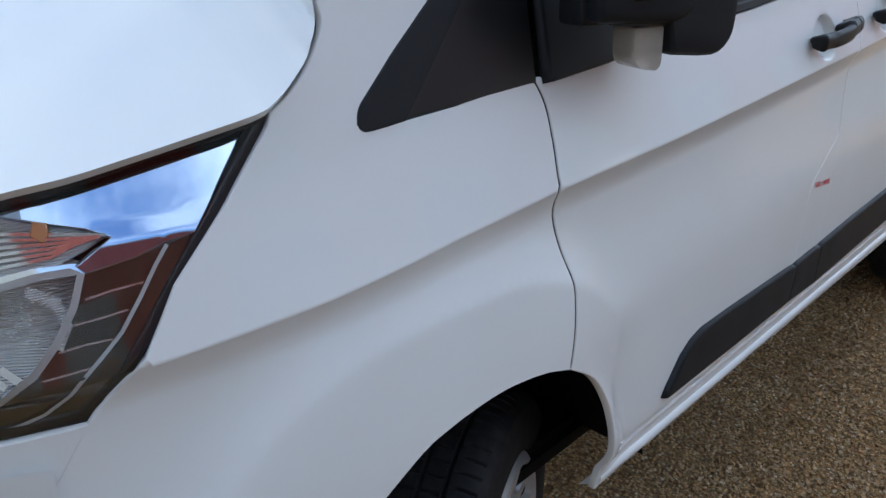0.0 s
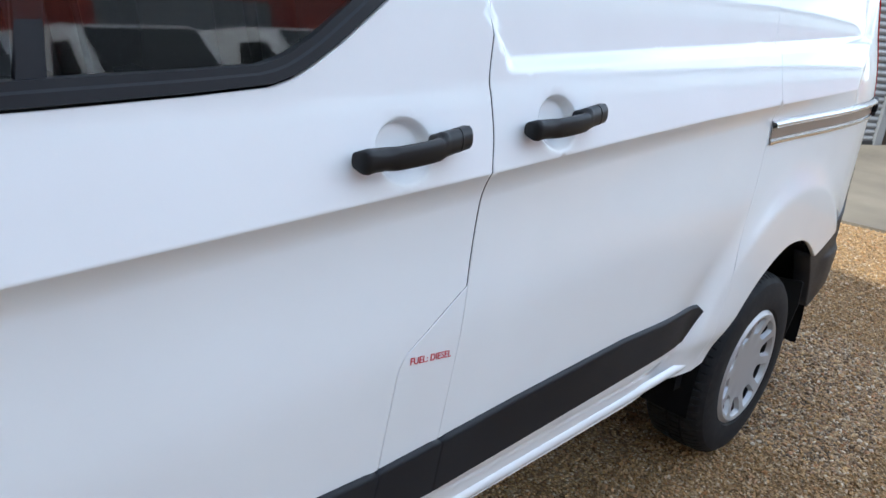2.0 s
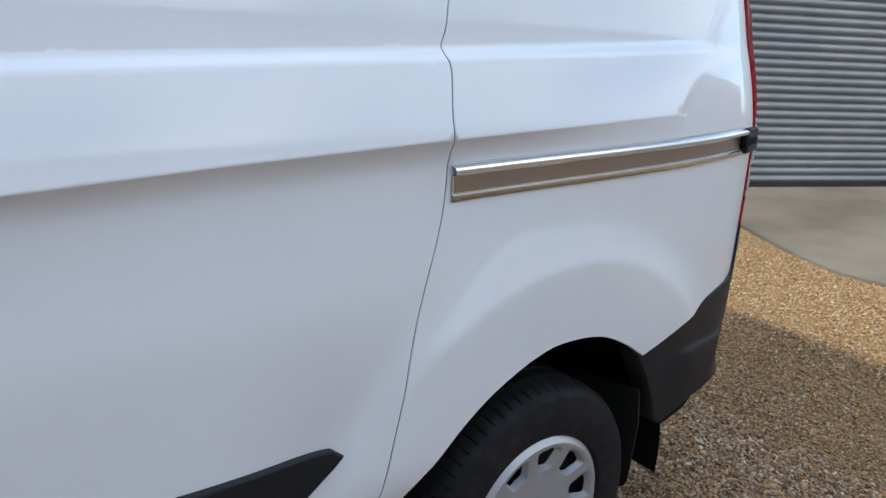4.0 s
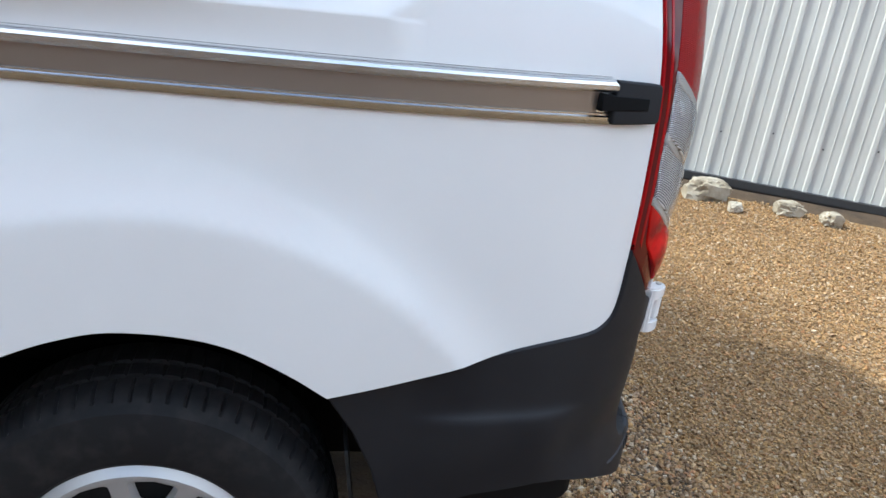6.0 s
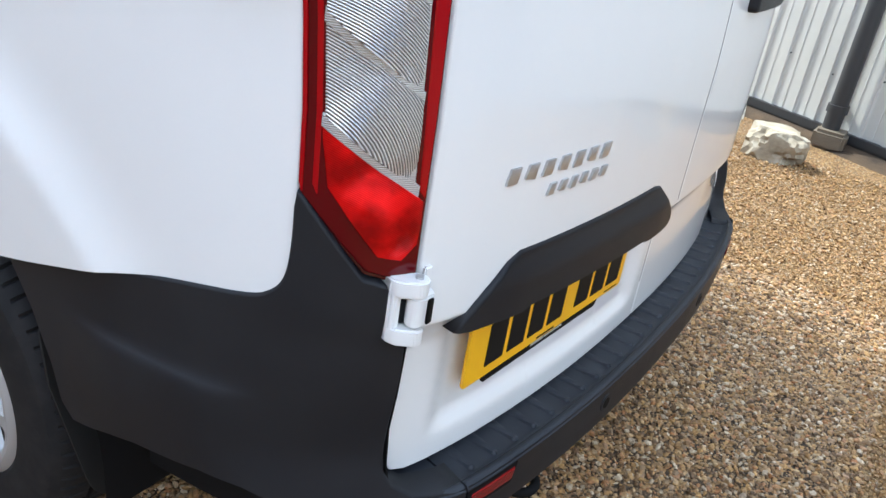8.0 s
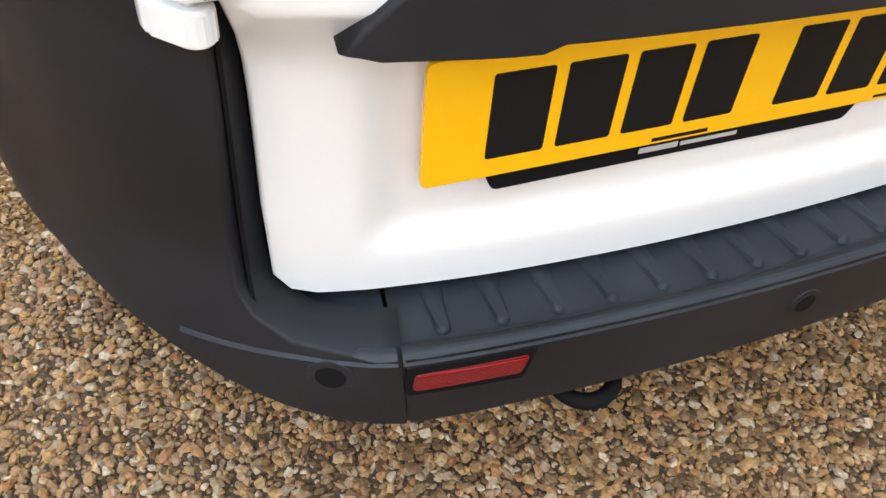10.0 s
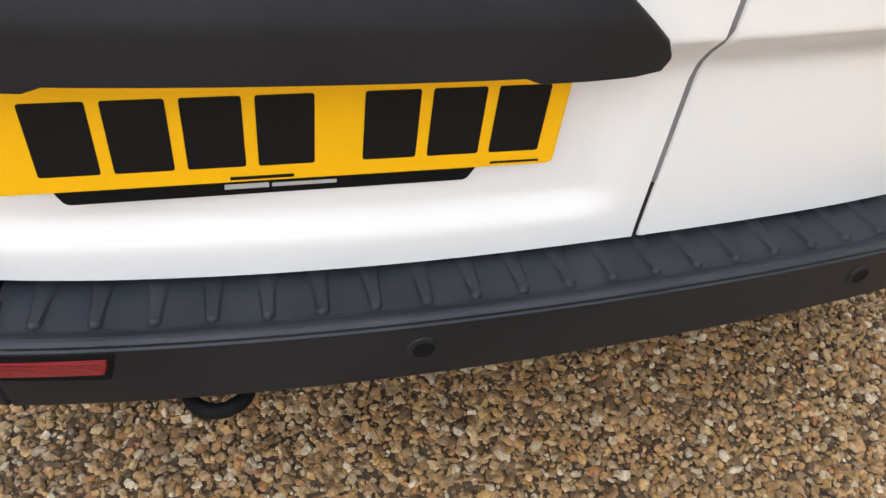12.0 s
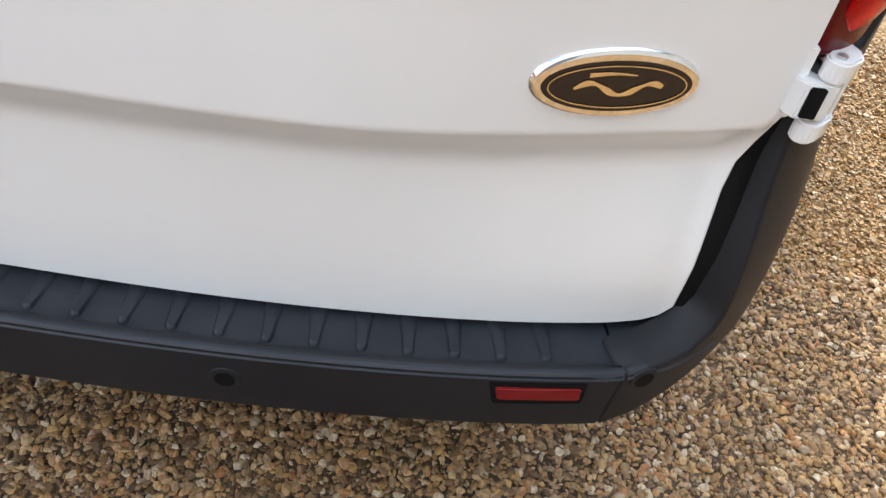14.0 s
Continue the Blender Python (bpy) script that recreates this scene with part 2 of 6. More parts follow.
c = ramp(CONCRETE, n1.outputs[0], [(0.3, (0.095, 0.075, 0.052)), (0.7, (0.175, 0.142, 0.10))])
ln.new(c.outputs[0], bs.inputs["Base Color"])
add_bump(CONCRETE, n2.outputs[0], 0.5, 0.004)

STONEMAT = material("pale_stone", (0.5, 0.46, 0.38), 0.8)
nt, nd, ln, bs = nodes_of(STONEMAT)
n1, n2 = noise_node(STONEMAT, 9.0, 6.0), noise_node(STONEMAT, 60.0, 4.0)
c = ramp(STONEMAT, n1.outputs[0], [(0.3, (0.19, 0.155, 0.105)), (0.5, (0.34, 0.295, 0.215)), (0.75, (0.47, 0.43, 0.35))])
ln.new(c.outputs[0], bs.inputs["Base Color"])
add_bump(STONEMAT, n2.outputs[0], 0.6, 0.006)

BARK = material("weathered_bark", (0.3, 0.25, 0.18), 0.9)
nt, nd, ln, bs = nodes_of(BARK)
mp = nd.new("ShaderNodeMapping")
mp.inputs["Scale"].default_value = (1.0, 1.0, 0.16)
ln.new(position(BARK), mp.inputs[0])
n1, n2 = noise_node(BARK, 26.0, 6.0, mp.outputs[0]), noise_node(BARK, 7.0, 5.0)
c = ramp(BARK, n1.outputs[0], [(0.30, (0.13, 0.10, 0.068)), (0.48, (0.30, 0.25, 0.175)), (0.72, (0.43, 0.38, 0.29))])
g = ramp(BARK, n2.outputs[0], [(0.45, (1.0, 1.0, 1.0)), (0.65, (0.55, 0.58, 0.42))])
ln.new(mix(BARK, 1.0, c.outputs[0], g.outputs[0], 'MULTIPLY'), bs.inputs["Base Color"])
add_bump(BARK, n1.outputs[0], 0.9, 0.012)
CUTWOOD = material("cut_wood", (0.15, 0.125, 0.095), 0.85)
# brown earth; its dark tone also paints shade under the pebbles
EARTH = material("earth_and_gap_shade", (0.10, 0.07, 0.045), 0.95)
nt, nd, ln, bs = nodes_of(EARTH)
n1, n2 = noise_node(EARTH, 6.0, 6.0), noise_node(EARTH, 90.0, 4.0)
c = ramp(EARTH, n1.outputs[0], [(0.3, (0.030, 0.020, 0.012)), (0.75, (0.10, 0.064, 0.034))])
ln.new(c.outputs[0], bs.inputs["Base Color"])
add_bump(EARTH, n2.outputs[0], 0.8, 0.01)

SHUTTER = material("shutter_grey", (0.16, 0.165, 0.17), 0.45)
nt, nd, ln, bs = nodes_of(SHUTTER)
n1 = noise_node(SHUTTER, 2.5, 6.0)
c = ramp(SHUTTER, n1.outputs[0], [(0.3, (0.15, 0.155, 0.16)), (0.75, (0.21, 0.205, 0.20))])
ln.new(c.outputs[0], bs.inputs["Base Color"])
BLACKTRIM = material("black_flashing", (0.025, 0.026, 0.028), 0.5)
REDSHEET = material("red_sheet", (0.24, 0.035, 0.02), 0.5)
nt, nd, ln, bs = nodes_of(REDSHEET)
n1 = noise_node(REDSHEET, 1.2, 6.0)
c = ramp(REDSHEET, n1.outputs[0], [(0.3, (0.20, 0.028, 0.018)), (0.75, (0.28, 0.055, 0.032))])
ln.new(c.outputs[0], bs.inputs["Base Color"])
ROOFGREY = material("roof_sheet", (0.35, 0.36, 0.36), 0.5)


# ---- the van's skin ----
YC = 0.98                         # middle plane of the van
AXLE_F, AXLE_R = 0.29, 3.24
PLAN = [(-0.670, 0.00), (-0.662, 0.25), (-0.63, 0.45), (-0.565, 0.62), (-0.46, 0.76), (-0.32, 0.85), (-0.15, 0.908),
        (0.05, 0.948), (0.3, 0.970), (0.7, 0.979), (1.4, 0.98), (2.4, 0.98), (3.1, 0.979), (3.5, 0.972), (3.75, 0.961),
        (3.90, 0.941), (3.975, 0.923), (4.030, 0.903), (4.078, 0.872), (4.112, 0.832), (4.140, 0.770), (4.166, 0.66), (4.190, 0.50), (4.209, 0.28), (4.216, 0.0)]


def smooth(t):
    t = min(1.0, max(0.0, t))
    return t * t * (3 - 2 * t)


def smoother(t):
    t = min(1.0, max(0.0, t))
    return t * t * t * (t * (6 * t - 15) + 10)


def table(x, pts):
    if x <= pts[0][0]:
        return pts[0][1]
    for (a, p), (b, q) in zip(pts, pts[1:]):
        if x <= b:
            return p + (q - p) * (x - a) / (b - a)
    return pts[-1][1]


def plan_curve():
    ctrl = [(x, YC - u) for x, u in PLAN]
    ctrl = [(ctrl[1][0], 2 * YC - ctrl[1][1])] + ctrl + [(ctrl[-2][0], 2 * YC - ctrl[-2][1])]
    out = []
    for i in range(1, len(ctrl) - 2):
        p0, p1, p2, p3 = (np.array(ctrl[i + k], float) for k in (-1, 0, 1, 2))
        t0, t1, t2, t3 = np.cumsum([0.0] + [np.linalg.norm(b - a) ** 0.5 for a, b in ((p0, p1), (p1, p2), (p2, p3))])
        for t in np.linspace(t1, t2, 24, endpoint=False):
            a1 = (t1 - t) / (t1 - t0) * p0 + (t - t0) / (t1 - t0) * p1
            a2 = (t2 - t) / (t2 - t1) * p1 + (t - t1) / (t2 - t1) * p2
            a3 = (t3 - t) / (t3 - t2) * p2 + (t - t2) / (t3 - t2) * p3
            b1 = (t2 - t) / (t2 - t0) * a1 + (t - t0) / (t2 - t0) * a2
            b2 = (t3 - t) / (t3 - t1) * a2 + (t - t1) / (t3 - t1) * a3
            out.append((t2 - t) / (t2 - t1) * b1 + (t - t1) / (t2 - t1) * b2)
    out.append(np.array(ctrl[-2]))
    pts = np.array(out)
    other = pts[-2::-1].copy()
    other[:, 1] = 2 * YC - other[:, 1]
    pts = np.r_[pts, other]
    s = np.r_[0, np.cumsum(np.hypot(*np.diff(pts, axis=0).T))]
    even = np.linspace(0, s[-1], 2401)
    x, y = np.interp(even, s, pts[:, 0]), np.interp(even, s, pts[:, 1])
    tx, ty = np.gradient(x, even), np.gradient(y, even)
    k = np.ones(15) / 15
    tx[8:-8], ty[8:-8] = np.convolve(tx, k, "same")[8:-8], np.convolve(ty, k, "same")[8:-8]
    n = np.hypot(tx, ty)
    return even, x, y, -ty / n, tx / n


CS, CX, CY, CNX, CNY = plan_curve()
S_MID = float(CS[-1]) / 2         # the middle of the back


def s_at_x(x):
    """Way along the plan's line to a place of the near side, by its x."""
    return float(np.interp(x, CX[100:1200], CS[100:1200]))


def s_at_y(y):
    """The same for the back of the van, by y."""
    return float(np.interp(y, CY[1000:1401], CS[1000:1401]))


def across(poly):
    """An outline carried over to the other side of the van."""
    return [(2 * S_MID - s, z) for s, z in poly]


def foot(s):
    return (float(np.interp(s, CS, CX)), float(np.interp(s, CS, CY)), float(np.interp(s, CS, CNX)), float(np.interp(s, CS, CNY)))


CREASE = [(-0.3, 1.128), (-0.2, 1.135), (0.0, 1.153), (0.2, 1.177), (0.4, 1.193), (0.75, 1.202), (1.12, 1.217), (1.65, 1.240), (2.05, 1.262), (2.45, 1.281), (2.88, 1.295), (3.58, 1.312), (4.2, 1.325)]
RECESS = [(1.6, 1.397), (3.78, 1.455)]
CUPS = [(1.440, 1.293), (1.837, 1.311)]


def shoulder(u):
    """A flare's edge: a tight rounded brow at 0, then a hollow that flattens out towards 1."""
    u = 0.5 * (u + math.sqrt(u * u + 0.008))
    return 1 - (1 - min(1.0, u)) ** 2.2


def side_depth(x, z):
    """How far the side lies inside the plan's line."""
    zc = table(x, CREASE)
    t = zc - z
    d = 0.0
    fade = 1 - smooth((x - 2.90) / 0.72)
    if t < 0:
        h = -t
        d += 0.30 * h if h < 0.15 else 0.045 + 0.2 * (h - 0.15)
        # the shoulder band ends in a slanting edge; behind it the corner rounds in without a crease
        q = smooth((x - 3.575 - 1.03 * (z - 1.315)) / 0.05)
        u = max(0.0, z - 1.20)
        corner = 0.045 * (u / 0.268) ** 1.7 if u < 0.268 else 0.045 + 0.2 * (u - 0.268)
        d += q * (corner - d)
    else:
        if x > 3.55:
            d += 0.045 * (max(0.0, z - 1.20) / 0.268) ** 1.7 * smooth((x - 3.575) / 0.05)
        d += fade * 0.021 * (1 - (1 - min(1.0, t / 0.055)) ** 1.8) * (1 - smooth((t - 0.055) / 0.26))
    if z < 0.615:
        d += 0.015 * smooth((0.615 - z) / 0.05) * (1 - 0.7 * smooth((x - 2.50) / 0.20))
    if z > 0.3:
        dx = x - 0.27
        r = math.hypot(dx / (0.86 if dx < 0 else 0.72), z - 0.40)
        low = smoother((z - 0.48) / 0.20)
        k = smooth((dx - 0.10) / 0.25) * (1 - smooth((z - 0.70) / 0.25))
        r0, wide = 0.675 + 0.060 * smooth(-dx / 0.40) - 0.17 * k, 0.120 + 0.065 * k
        d -= 0.030 * low * (1 - shoulder((r - r0) / wide)) * (1 - 0.55 * smooth((dx - 0.16) / 0.14) * smooth((r - 0.50) / 0.08))
        r = math.hypot(x - 3.25, z - 0.36)
        d -= 0.023 * low * (1 - shoulder((r - 0.648) / 0.12))
        if r < 1.0 and x < 3.0:
            d += 0.015 * smooth((0.95 - z) / 0.25) * math.exp(-((r - 0.715) / 0.11) ** 2) * smooth((2.95 - x) / 0.20)
    if x > 1.6 and z > 1.37:
        zr = table(x, RECESS)
        right = (3.77 + (z - 1.455) * 0.8) - x
        d += 0.019 * smooth((z - zr) / 0.024) * smooth((x - 1.655 - 0.04 * smooth((1.50 - z) / 0.08)) / 0.03) * smooth(right / 0.03)
    for cx, cz in CUPS:
        q = math.hypot((x - cx) / 0.063, (z - cz) / 0.052)
        if q < 1:
            d += 0.022 * (1 - smooth((q - 0.66) / 0.34))
    return d


def rear_depth(y, z):
    """The same for the back doors."""
    u = abs(y - YC)
    zc = 0.779 + 0.007 * (u / 0.8) ** 3
    d = 0.0
    if z > 1.05:
        d += 0.10 * (z - 1.05) ** 1.4
    t = min(1.0, max(0.0, (zc + 0.005 - z) / 0.060))
    d += 0.030 * (1 - (1 - t) ** 2 * (1 + 0.4 * t)) * min(1.0, t / 0.06)
    if 0.2 < y < 1.0:
        d += 0.014 * smooth((y - 0.262) / 0.05) * smooth((0.935 - y) / 0.05) * smooth((z - 0.545) / 0.04) * smooth((0.77 - z) / 0.02)
    return d


S_LAMP_IN = s_at_y(0.185)
W_BACK = S_MID - S_LAMP_IN


def drawn_in(p):
    """The far rear corner stands a little farther forward above the bumper."""
    if p.y > YC:
        p.x -= 0.042 * smooth((p.y - YC - 0.35) / 0.45) * smooth((p.z - 0.56) / 0.24)
    return p


def skin(s, z, lift=0.0):
    x, y, nx, ny = foot(s)
    w = smooth((W_BACK - abs(s - S_MID) + 0.06) / 0.08)
    d = -lift
    if w < 1:
        d += (1 - w) * side_depth(x, z)
    if w > 0:
        d += w * rear_depth(y, z)
    return drawn_in(Vector((x + nx * d, y + ny * d, z)))


S_BUMP = S_MID - s_at_x(3.70)


def bumper_skin(s, z, lift=0.0):
    x, y, nx, ny = foot(s)
    w = smooth((0.90 - abs(s - S_MID)) / 0.20)
    d = -0.007 - lift - (0.038 * w + 0.004) * smooth((0.82 - z) / 0.30)
    if z < 0.70 and abs(s - S_MID) > 0.8:
        d -= 0.013 * smooth((0.692 - z) / 0.030) * (1 - smooth((0.65 - z) / 0.22)) * smooth((x - 3.64) / 0.14) * smooth((4.03 - x) / 0.12)
    if z < 0.44:
        d += 1.6 * (0.44 - z) ** 2
    p = Vector((x + nx * d, y + ny * d, z))
    if p.y < 0.32:
        # the corner upright stands behind the door's face
        p.x -= (0.032 - 0.025 * smooth((z - 0.56) / 0.20)) * (1 - smooth((z - 0.76) / 0.06)) * smooth((0.30 - p.y) / 0.10) * smooth((p.x - 3.88) / 0.18) * (0.2 + 0.8 * smooth((z - 0.46) / 0.14))
    return drawn_in(p)


def dense(poly, step=0.02):
    """A closed outline with points at even steps."""
    out = []
    for a, b in zip(poly, poly[1:] + poly[:1]):
        n = max(1, int(math.hypot(b[0] - a[0], b[1] - a[1]) / step))
        out += [(a[0] + (b[0] - a[0]) * k / n, a[1] + (b[1] - a[1]) * k / n) for k in range(n)]
    return out


def rounded(poly, radii, n=5):
    """Corners of an outline turned into arcs; radii: one number or one per corner."""
    out = []
    m = len(poly)
    for i, p in enumerate(poly):
        r = radii if not isinstance(radii, (list, tuple)) else radii[i]
        a, b = Vector(poly[i - 1]), Vector(poly[(i + 1) % m])
        p = Vector(p)
        if r <= 0:
            out.append(tuple(p))
            continue
        ra = min(r, (a - p).length * 0.49)
        rb = min(r, (b - p).length * 0.49)
        q0, q1 = p + (a - p).normalized() * ra, p + (b - p).normalized() * rb
        for k in range(n + 1):
            t = k / n
            out.append(tuple(q0 * (1 - t) ** 2 + p * 2 * t * (1 - t) + q1 * t * t))
    return out


def inside(p, poly):
    x, y = p
    c = False
    for (x1, y1), (x2, y2) in zip(poly, poly[1:] + poly[:1]):
        if (y1 > y) != (y2 > y) and x < (x2 - x1) * (y - y1) / (y2 - y1) + x1:
            c = not c
    return c


def shrunk(poly, by):
    """The outline moved inwards."""
    m = len(poly)
    area = sum(a[0] * b[1] - b[0] * a[1] for a, b in zip(poly, poly[1:] + poly[:1]))
    sign = 1 if area > 0 else -1
    out = []
    for i, p in enumerate(poly):
        a, b = poly[i - 1], poly[(i + 1) % m]
        t = Vector((b[0] - a[0], b[1] - a[1]))
        if t.length < 1e-9:
            out.append(p)
            continue
        t.normalize()
        out.append((p[0] - t.y * by * sign, p[1] + t.x * by * sign))
    return out


from mathutils.geometry import delaunay_2d_cdt


def link_mesh(name, verts, faces, mat, parent=None, normals=None, smooth_faces=True):
    me = bpy.data.meshes.new(name)
    me.from_pydata([tuple(v) for v in verts], [], faces)
    me.update()
    for p in me.polygons:
        p.use_smooth = smooth_faces
    me.materials.append(mat)
    if normals is not None:
        me.normals_split_custom_set_from_vertices([tuple(n) for n in normals])
    ob = new(name, me)
    if parent is not None:
        ob.parent = parent
    return ob


def flare_radius(x, z, rear):
    """How far a place of the side lies from the middle of a wheel arch, by the flare's own measure."""
    if rear:
        return math.hypot(x - 3.25, z - 0.36)
    dx = x - 0.27
    return math.hypot(dx / (0.86 if dx < 0 else 0.72), z - 0.40)


def near_crease(p):
    """Whether a place of the skin lies in a band that gets its own finer rows."""
    if abs(p[0] - S_MID) < W_BACK:
        u = abs(foot(p[0])[1] - YC)
        o = p[1] - 0.779 - 0.007 * (u / 0.8) ** 3
        return -0.062 < o < 0.021
    x = foot(p[0])[0]
    for cx, cz in CUPS:
        if math.hypot((x - cx) / 0.063, (p[1] - cz) / 0.052) < 1.06:
            return True
    if -0.064 < p[1] - table(x, CREASE) < 0.016:
        return True
    if flare_radius(x, p[1], 0) < 0.82 or flare_radius(x, p[1], 1) < 0.76:
        return True
    return x > 1.6 and -0.009 < p[1] - table(x, RECESS) < 0.033


def sheet(name, poly, mat, parent, surface=skin, gap=0.0025, thick=0.014, grid=(0.025, 0.014), lift=0.0, edge=0.02, round_edge=0.0022, flip=False):
    """A pressed panel: the part of a surface inside an outline of (s, z), with a rounded rim turned inwards."""
    ring = shrunk(dense(poly, edge), gap)
    lo = np.min(ring, axis=0)
    hi = np.max(ring, axis=0)
    pts = list(ring)
    dx, dz = grid
    arr = np.array(ring)
    nx_, nz_ = int((hi[0] - lo[0]) / dx) + 1, int((hi[1] - lo[1]) / dz) + 1
    for i in range(nx_ + 1):
        for j in range(nz_ + 1):
            p = (lo[0] + i * dx + (j % 2) * dx * 0.5, lo[1] + j * dz)
            if surface is skin and hi[0] - lo[0] > 0.3 and near_crease(p):
                continue
            if np.min(np.abs(arr[:, 0] - p[0]) / dx + np.abs(arr[:, 1] - p[1]) / dz) > 0.45 and inside(p, ring):
                pts.append(p)
    if surface is skin and hi[0] - lo[0] > 0.3:
        extra = []
        for i in range(int((hi[0] - lo[0]) / 0.02) + 1):
            q = lo[0] + i * 0.02
            xq = foot(q)[0]
            if abs(q - S_MID) < W_BACK:
                u = abs(foot(q)[1] - YC)
                zc = 0.779 + 0.007 * (u / 0.8) ** 3
                extra += [(q, zc + o) for o in (0.016, 0.010, 0.005, -0.001, -0.009, -0.018, -0.028, -0.038, -0.048, -0.056)]
            else:
                extra += [(q, table(xq, CREASE) + o) for o in (0.010, 0.004, 0.001, -0.002, -0.007, -0.014, -0.023, -0.033, -0.044, -0.055)]
                if xq > 1.6:
                    extra += [(q, table(xq, RECESS) + o) for o in (-0.004, 0.002, 0.007, 0.012, 0.017, 0.022, 0.028)]
        if surface is skin and abs(lo[0] - S_MID) > W_BACK:
            for rear, x0, z0, r1 in ((0, 0.27, 0.40, 0.82), (1, 3.25, 0.36, 0.76)):
                for rr_ in np.r_[np.arange(0.30, r1 - 0.22, 0.016), np.arange(r1 - 0.22, r1, 0.009)]:
                    m = int(rr_ * 110)
                    for q in range(m):
                        a = math.pi * (q + 0.5) / m
                        c = math.cos(a)
                        xq = x0 + rr_ * c * (1.0 if rear else 0.86 if c < 0 else 0.72)
                        zq = z0 + rr_ * math.sin(a)
                        if not -0.064 < zq - table(xq, CREASE) < 0.016 and (rear or flare_radius(xq, zq, 1) > 0.76):
                            sq = s_at_x(xq)
                            extra.append((2 * S_MID - sq if lo[0] > S_MID else sq, zq))
        for cx, cz in CUPS:
            sc = s_at_x(cx)
            if lo[0] < sc < hi[0] and abs(sc - S_MID) > W_BACK:
                for ring_r in np.linspace(0.12, 1.0, 14):
                    m = max(8, int(ring_r * 52))
                    extra += [(sc + 0.063 * ring_r * math.cos(2 * math.pi * q / m), cz + 0.052 * ring_r * math.sin(2 * math.pi * q / m)) for q in range(m)]
        for p in extra:
            if np.min(np.abs(arr[:, 0] - p[0]) / 0.01 + np.abs(arr[:, 1] - p[1]) / 0.004) > 0.6 and inside(p, ring):
                pts.append(p)
    n = len(ring)
    res = delaunay_2d_cdt([Vector(p) for p in pts], [(k, (k + 1) % n) for k in range(n)], [], 1, 1e-7)
    vs, fs = res[0], [list(f) for f in res[2]]
    orig = res[3]
    ring_of = {}
    for k, o in enumerate(orig):
        for q in o:
            if q < n:
                ring_of[q] = k
    p3 = [surface(v.x, v.y, lift) for v in vs]
    e = 0.002
    nor = []
    for v in vs:
        a = surface(v.x + e, v.y, lift) - surface(v.x - e, v.y, lift)
        b = surface(v.x, v.y + e, lift) - surface(v.x, v.y - e, lift)
        nn = a.cross(b)
        nor.append(nn.normalized() if nn.length > 0 else Vector((0, 0, 1)))
    if flip:
        nor = [-q for q in nor]
    f0 = fs[0]
    if (p3[f0[1]] - p3[f0[0]]).cross(p3[f0[2]] - p3[f0[0]]).dot(nor[f0[0]]) < 0:
        fs = [f[::-1] for f in fs]
    idx = [ring_of[k] for k in range(n) if k in ring_of]
    verts, normals = list(p3), list(nor)
    rows = [idx]
    for drop, out in ((round_edge, 0.8), (thick, 1.0)):
        row = []
        for m, k in enumerate(idx):
            side = (p3[idx[(m + 1) % len(idx)]] - p3[idx[m - 1]]).cross(nor[k])
            row.append((k, side.normalized() if side.length > 0 else side))
        rows.append((drop, out, row))
    # which way is out of the outline
    area = sum(ring[i][0] * ring[(i + 1) % n][1] - ring[(i + 1) % n][0] * ring[i][1] for i in range(n))
    a2, b2 = ring[-1], ring[1]
    o2 = (b2[1] - a2[1], -(b2[0] - a2[0])) if area > 0 else (-(b2[1] - a2[1]), b2[0] - a2[0])
    o3 = surface(ring[0][0] + o2[0] * 0.1, ring[0][1] + o2[1] * 0.1, lift) - surface(ring[0][0], ring[0][1], lift)
    sgn = 1 if rows[1][2][0][1].dot(o3) > 0 else -1
    last = idx
    for drop, out, row in rows[1:]:
        cur = []
        for k, side in row:
            verts.append(p3[k] + side * sgn * round_edge * out - nor[k] * drop)
            normals.append((side * sgn + nor[k] * (0.6 if drop == round_edge else 0)).normalized())
            cur.append(len(verts) - 1)
        for m in range(len(cur)):
            q = (m + 1) % len(cur)
            f = [last[m], last[q], cur[q], cur[m]]
            nn = (verts[f[1]] - verts[f[0]]).cross(verts[f[3]] - verts[f[0]])
            if nn.dot(row[m][1] * sgn + nor[row[m][0]] * 0.2) < 0:
                f = f[::-1]
            fs.append(f)
        last = cur
    return link_mesh(name, verts, fs, mat, parent, normals)


def SX(pts):
    return [(s_at_x(x), z) for x, z in pts]


def curved(pts, n=5):
    """An open line of points turned into a smooth one through them."""
    p = [np.array(q, float) for q in pts]
    p = [2 * p[0] - p[1]] + p + [2 * p[-1] - p[-2]]
    out = []
    for a, b, c, d in zip(p, p[1:], p[2:], p[3:]):
        for k in range(n):
            t = k / n
            out.append(tuple(0.5 * (2 * b + (c - a) * t + (2 * a - 5 * b + 4 * c - d) * t * t + (3 * b - a - 3 * c + d) * t ** 3)))
    return out + [tuple(p[-2])]


def arc_pts(cx, cz, r, a0, a1, n):
    return [(cx + r * math.cos(radians(a0 + (a1 - a0) * k / n)), cz + r * math.sin(radians(a0 + (a1 - a0) * k / n))) for k in range(n + 1)]


# ---- helpers for parts ----
def thing(name, label, category, kind="", group=""):
    e = new(name)
    e.empty_display_size = 0.1
    return tagged(e, label, category, group, kind)


def holder(name, parent, label=""):
    """A part that only carries sub-parts is a small mesh-less empty under its thing."""
    e = new(name)
    e.empty_display_size = 0.05
    e.parent = parent
    return tagged(e, label)


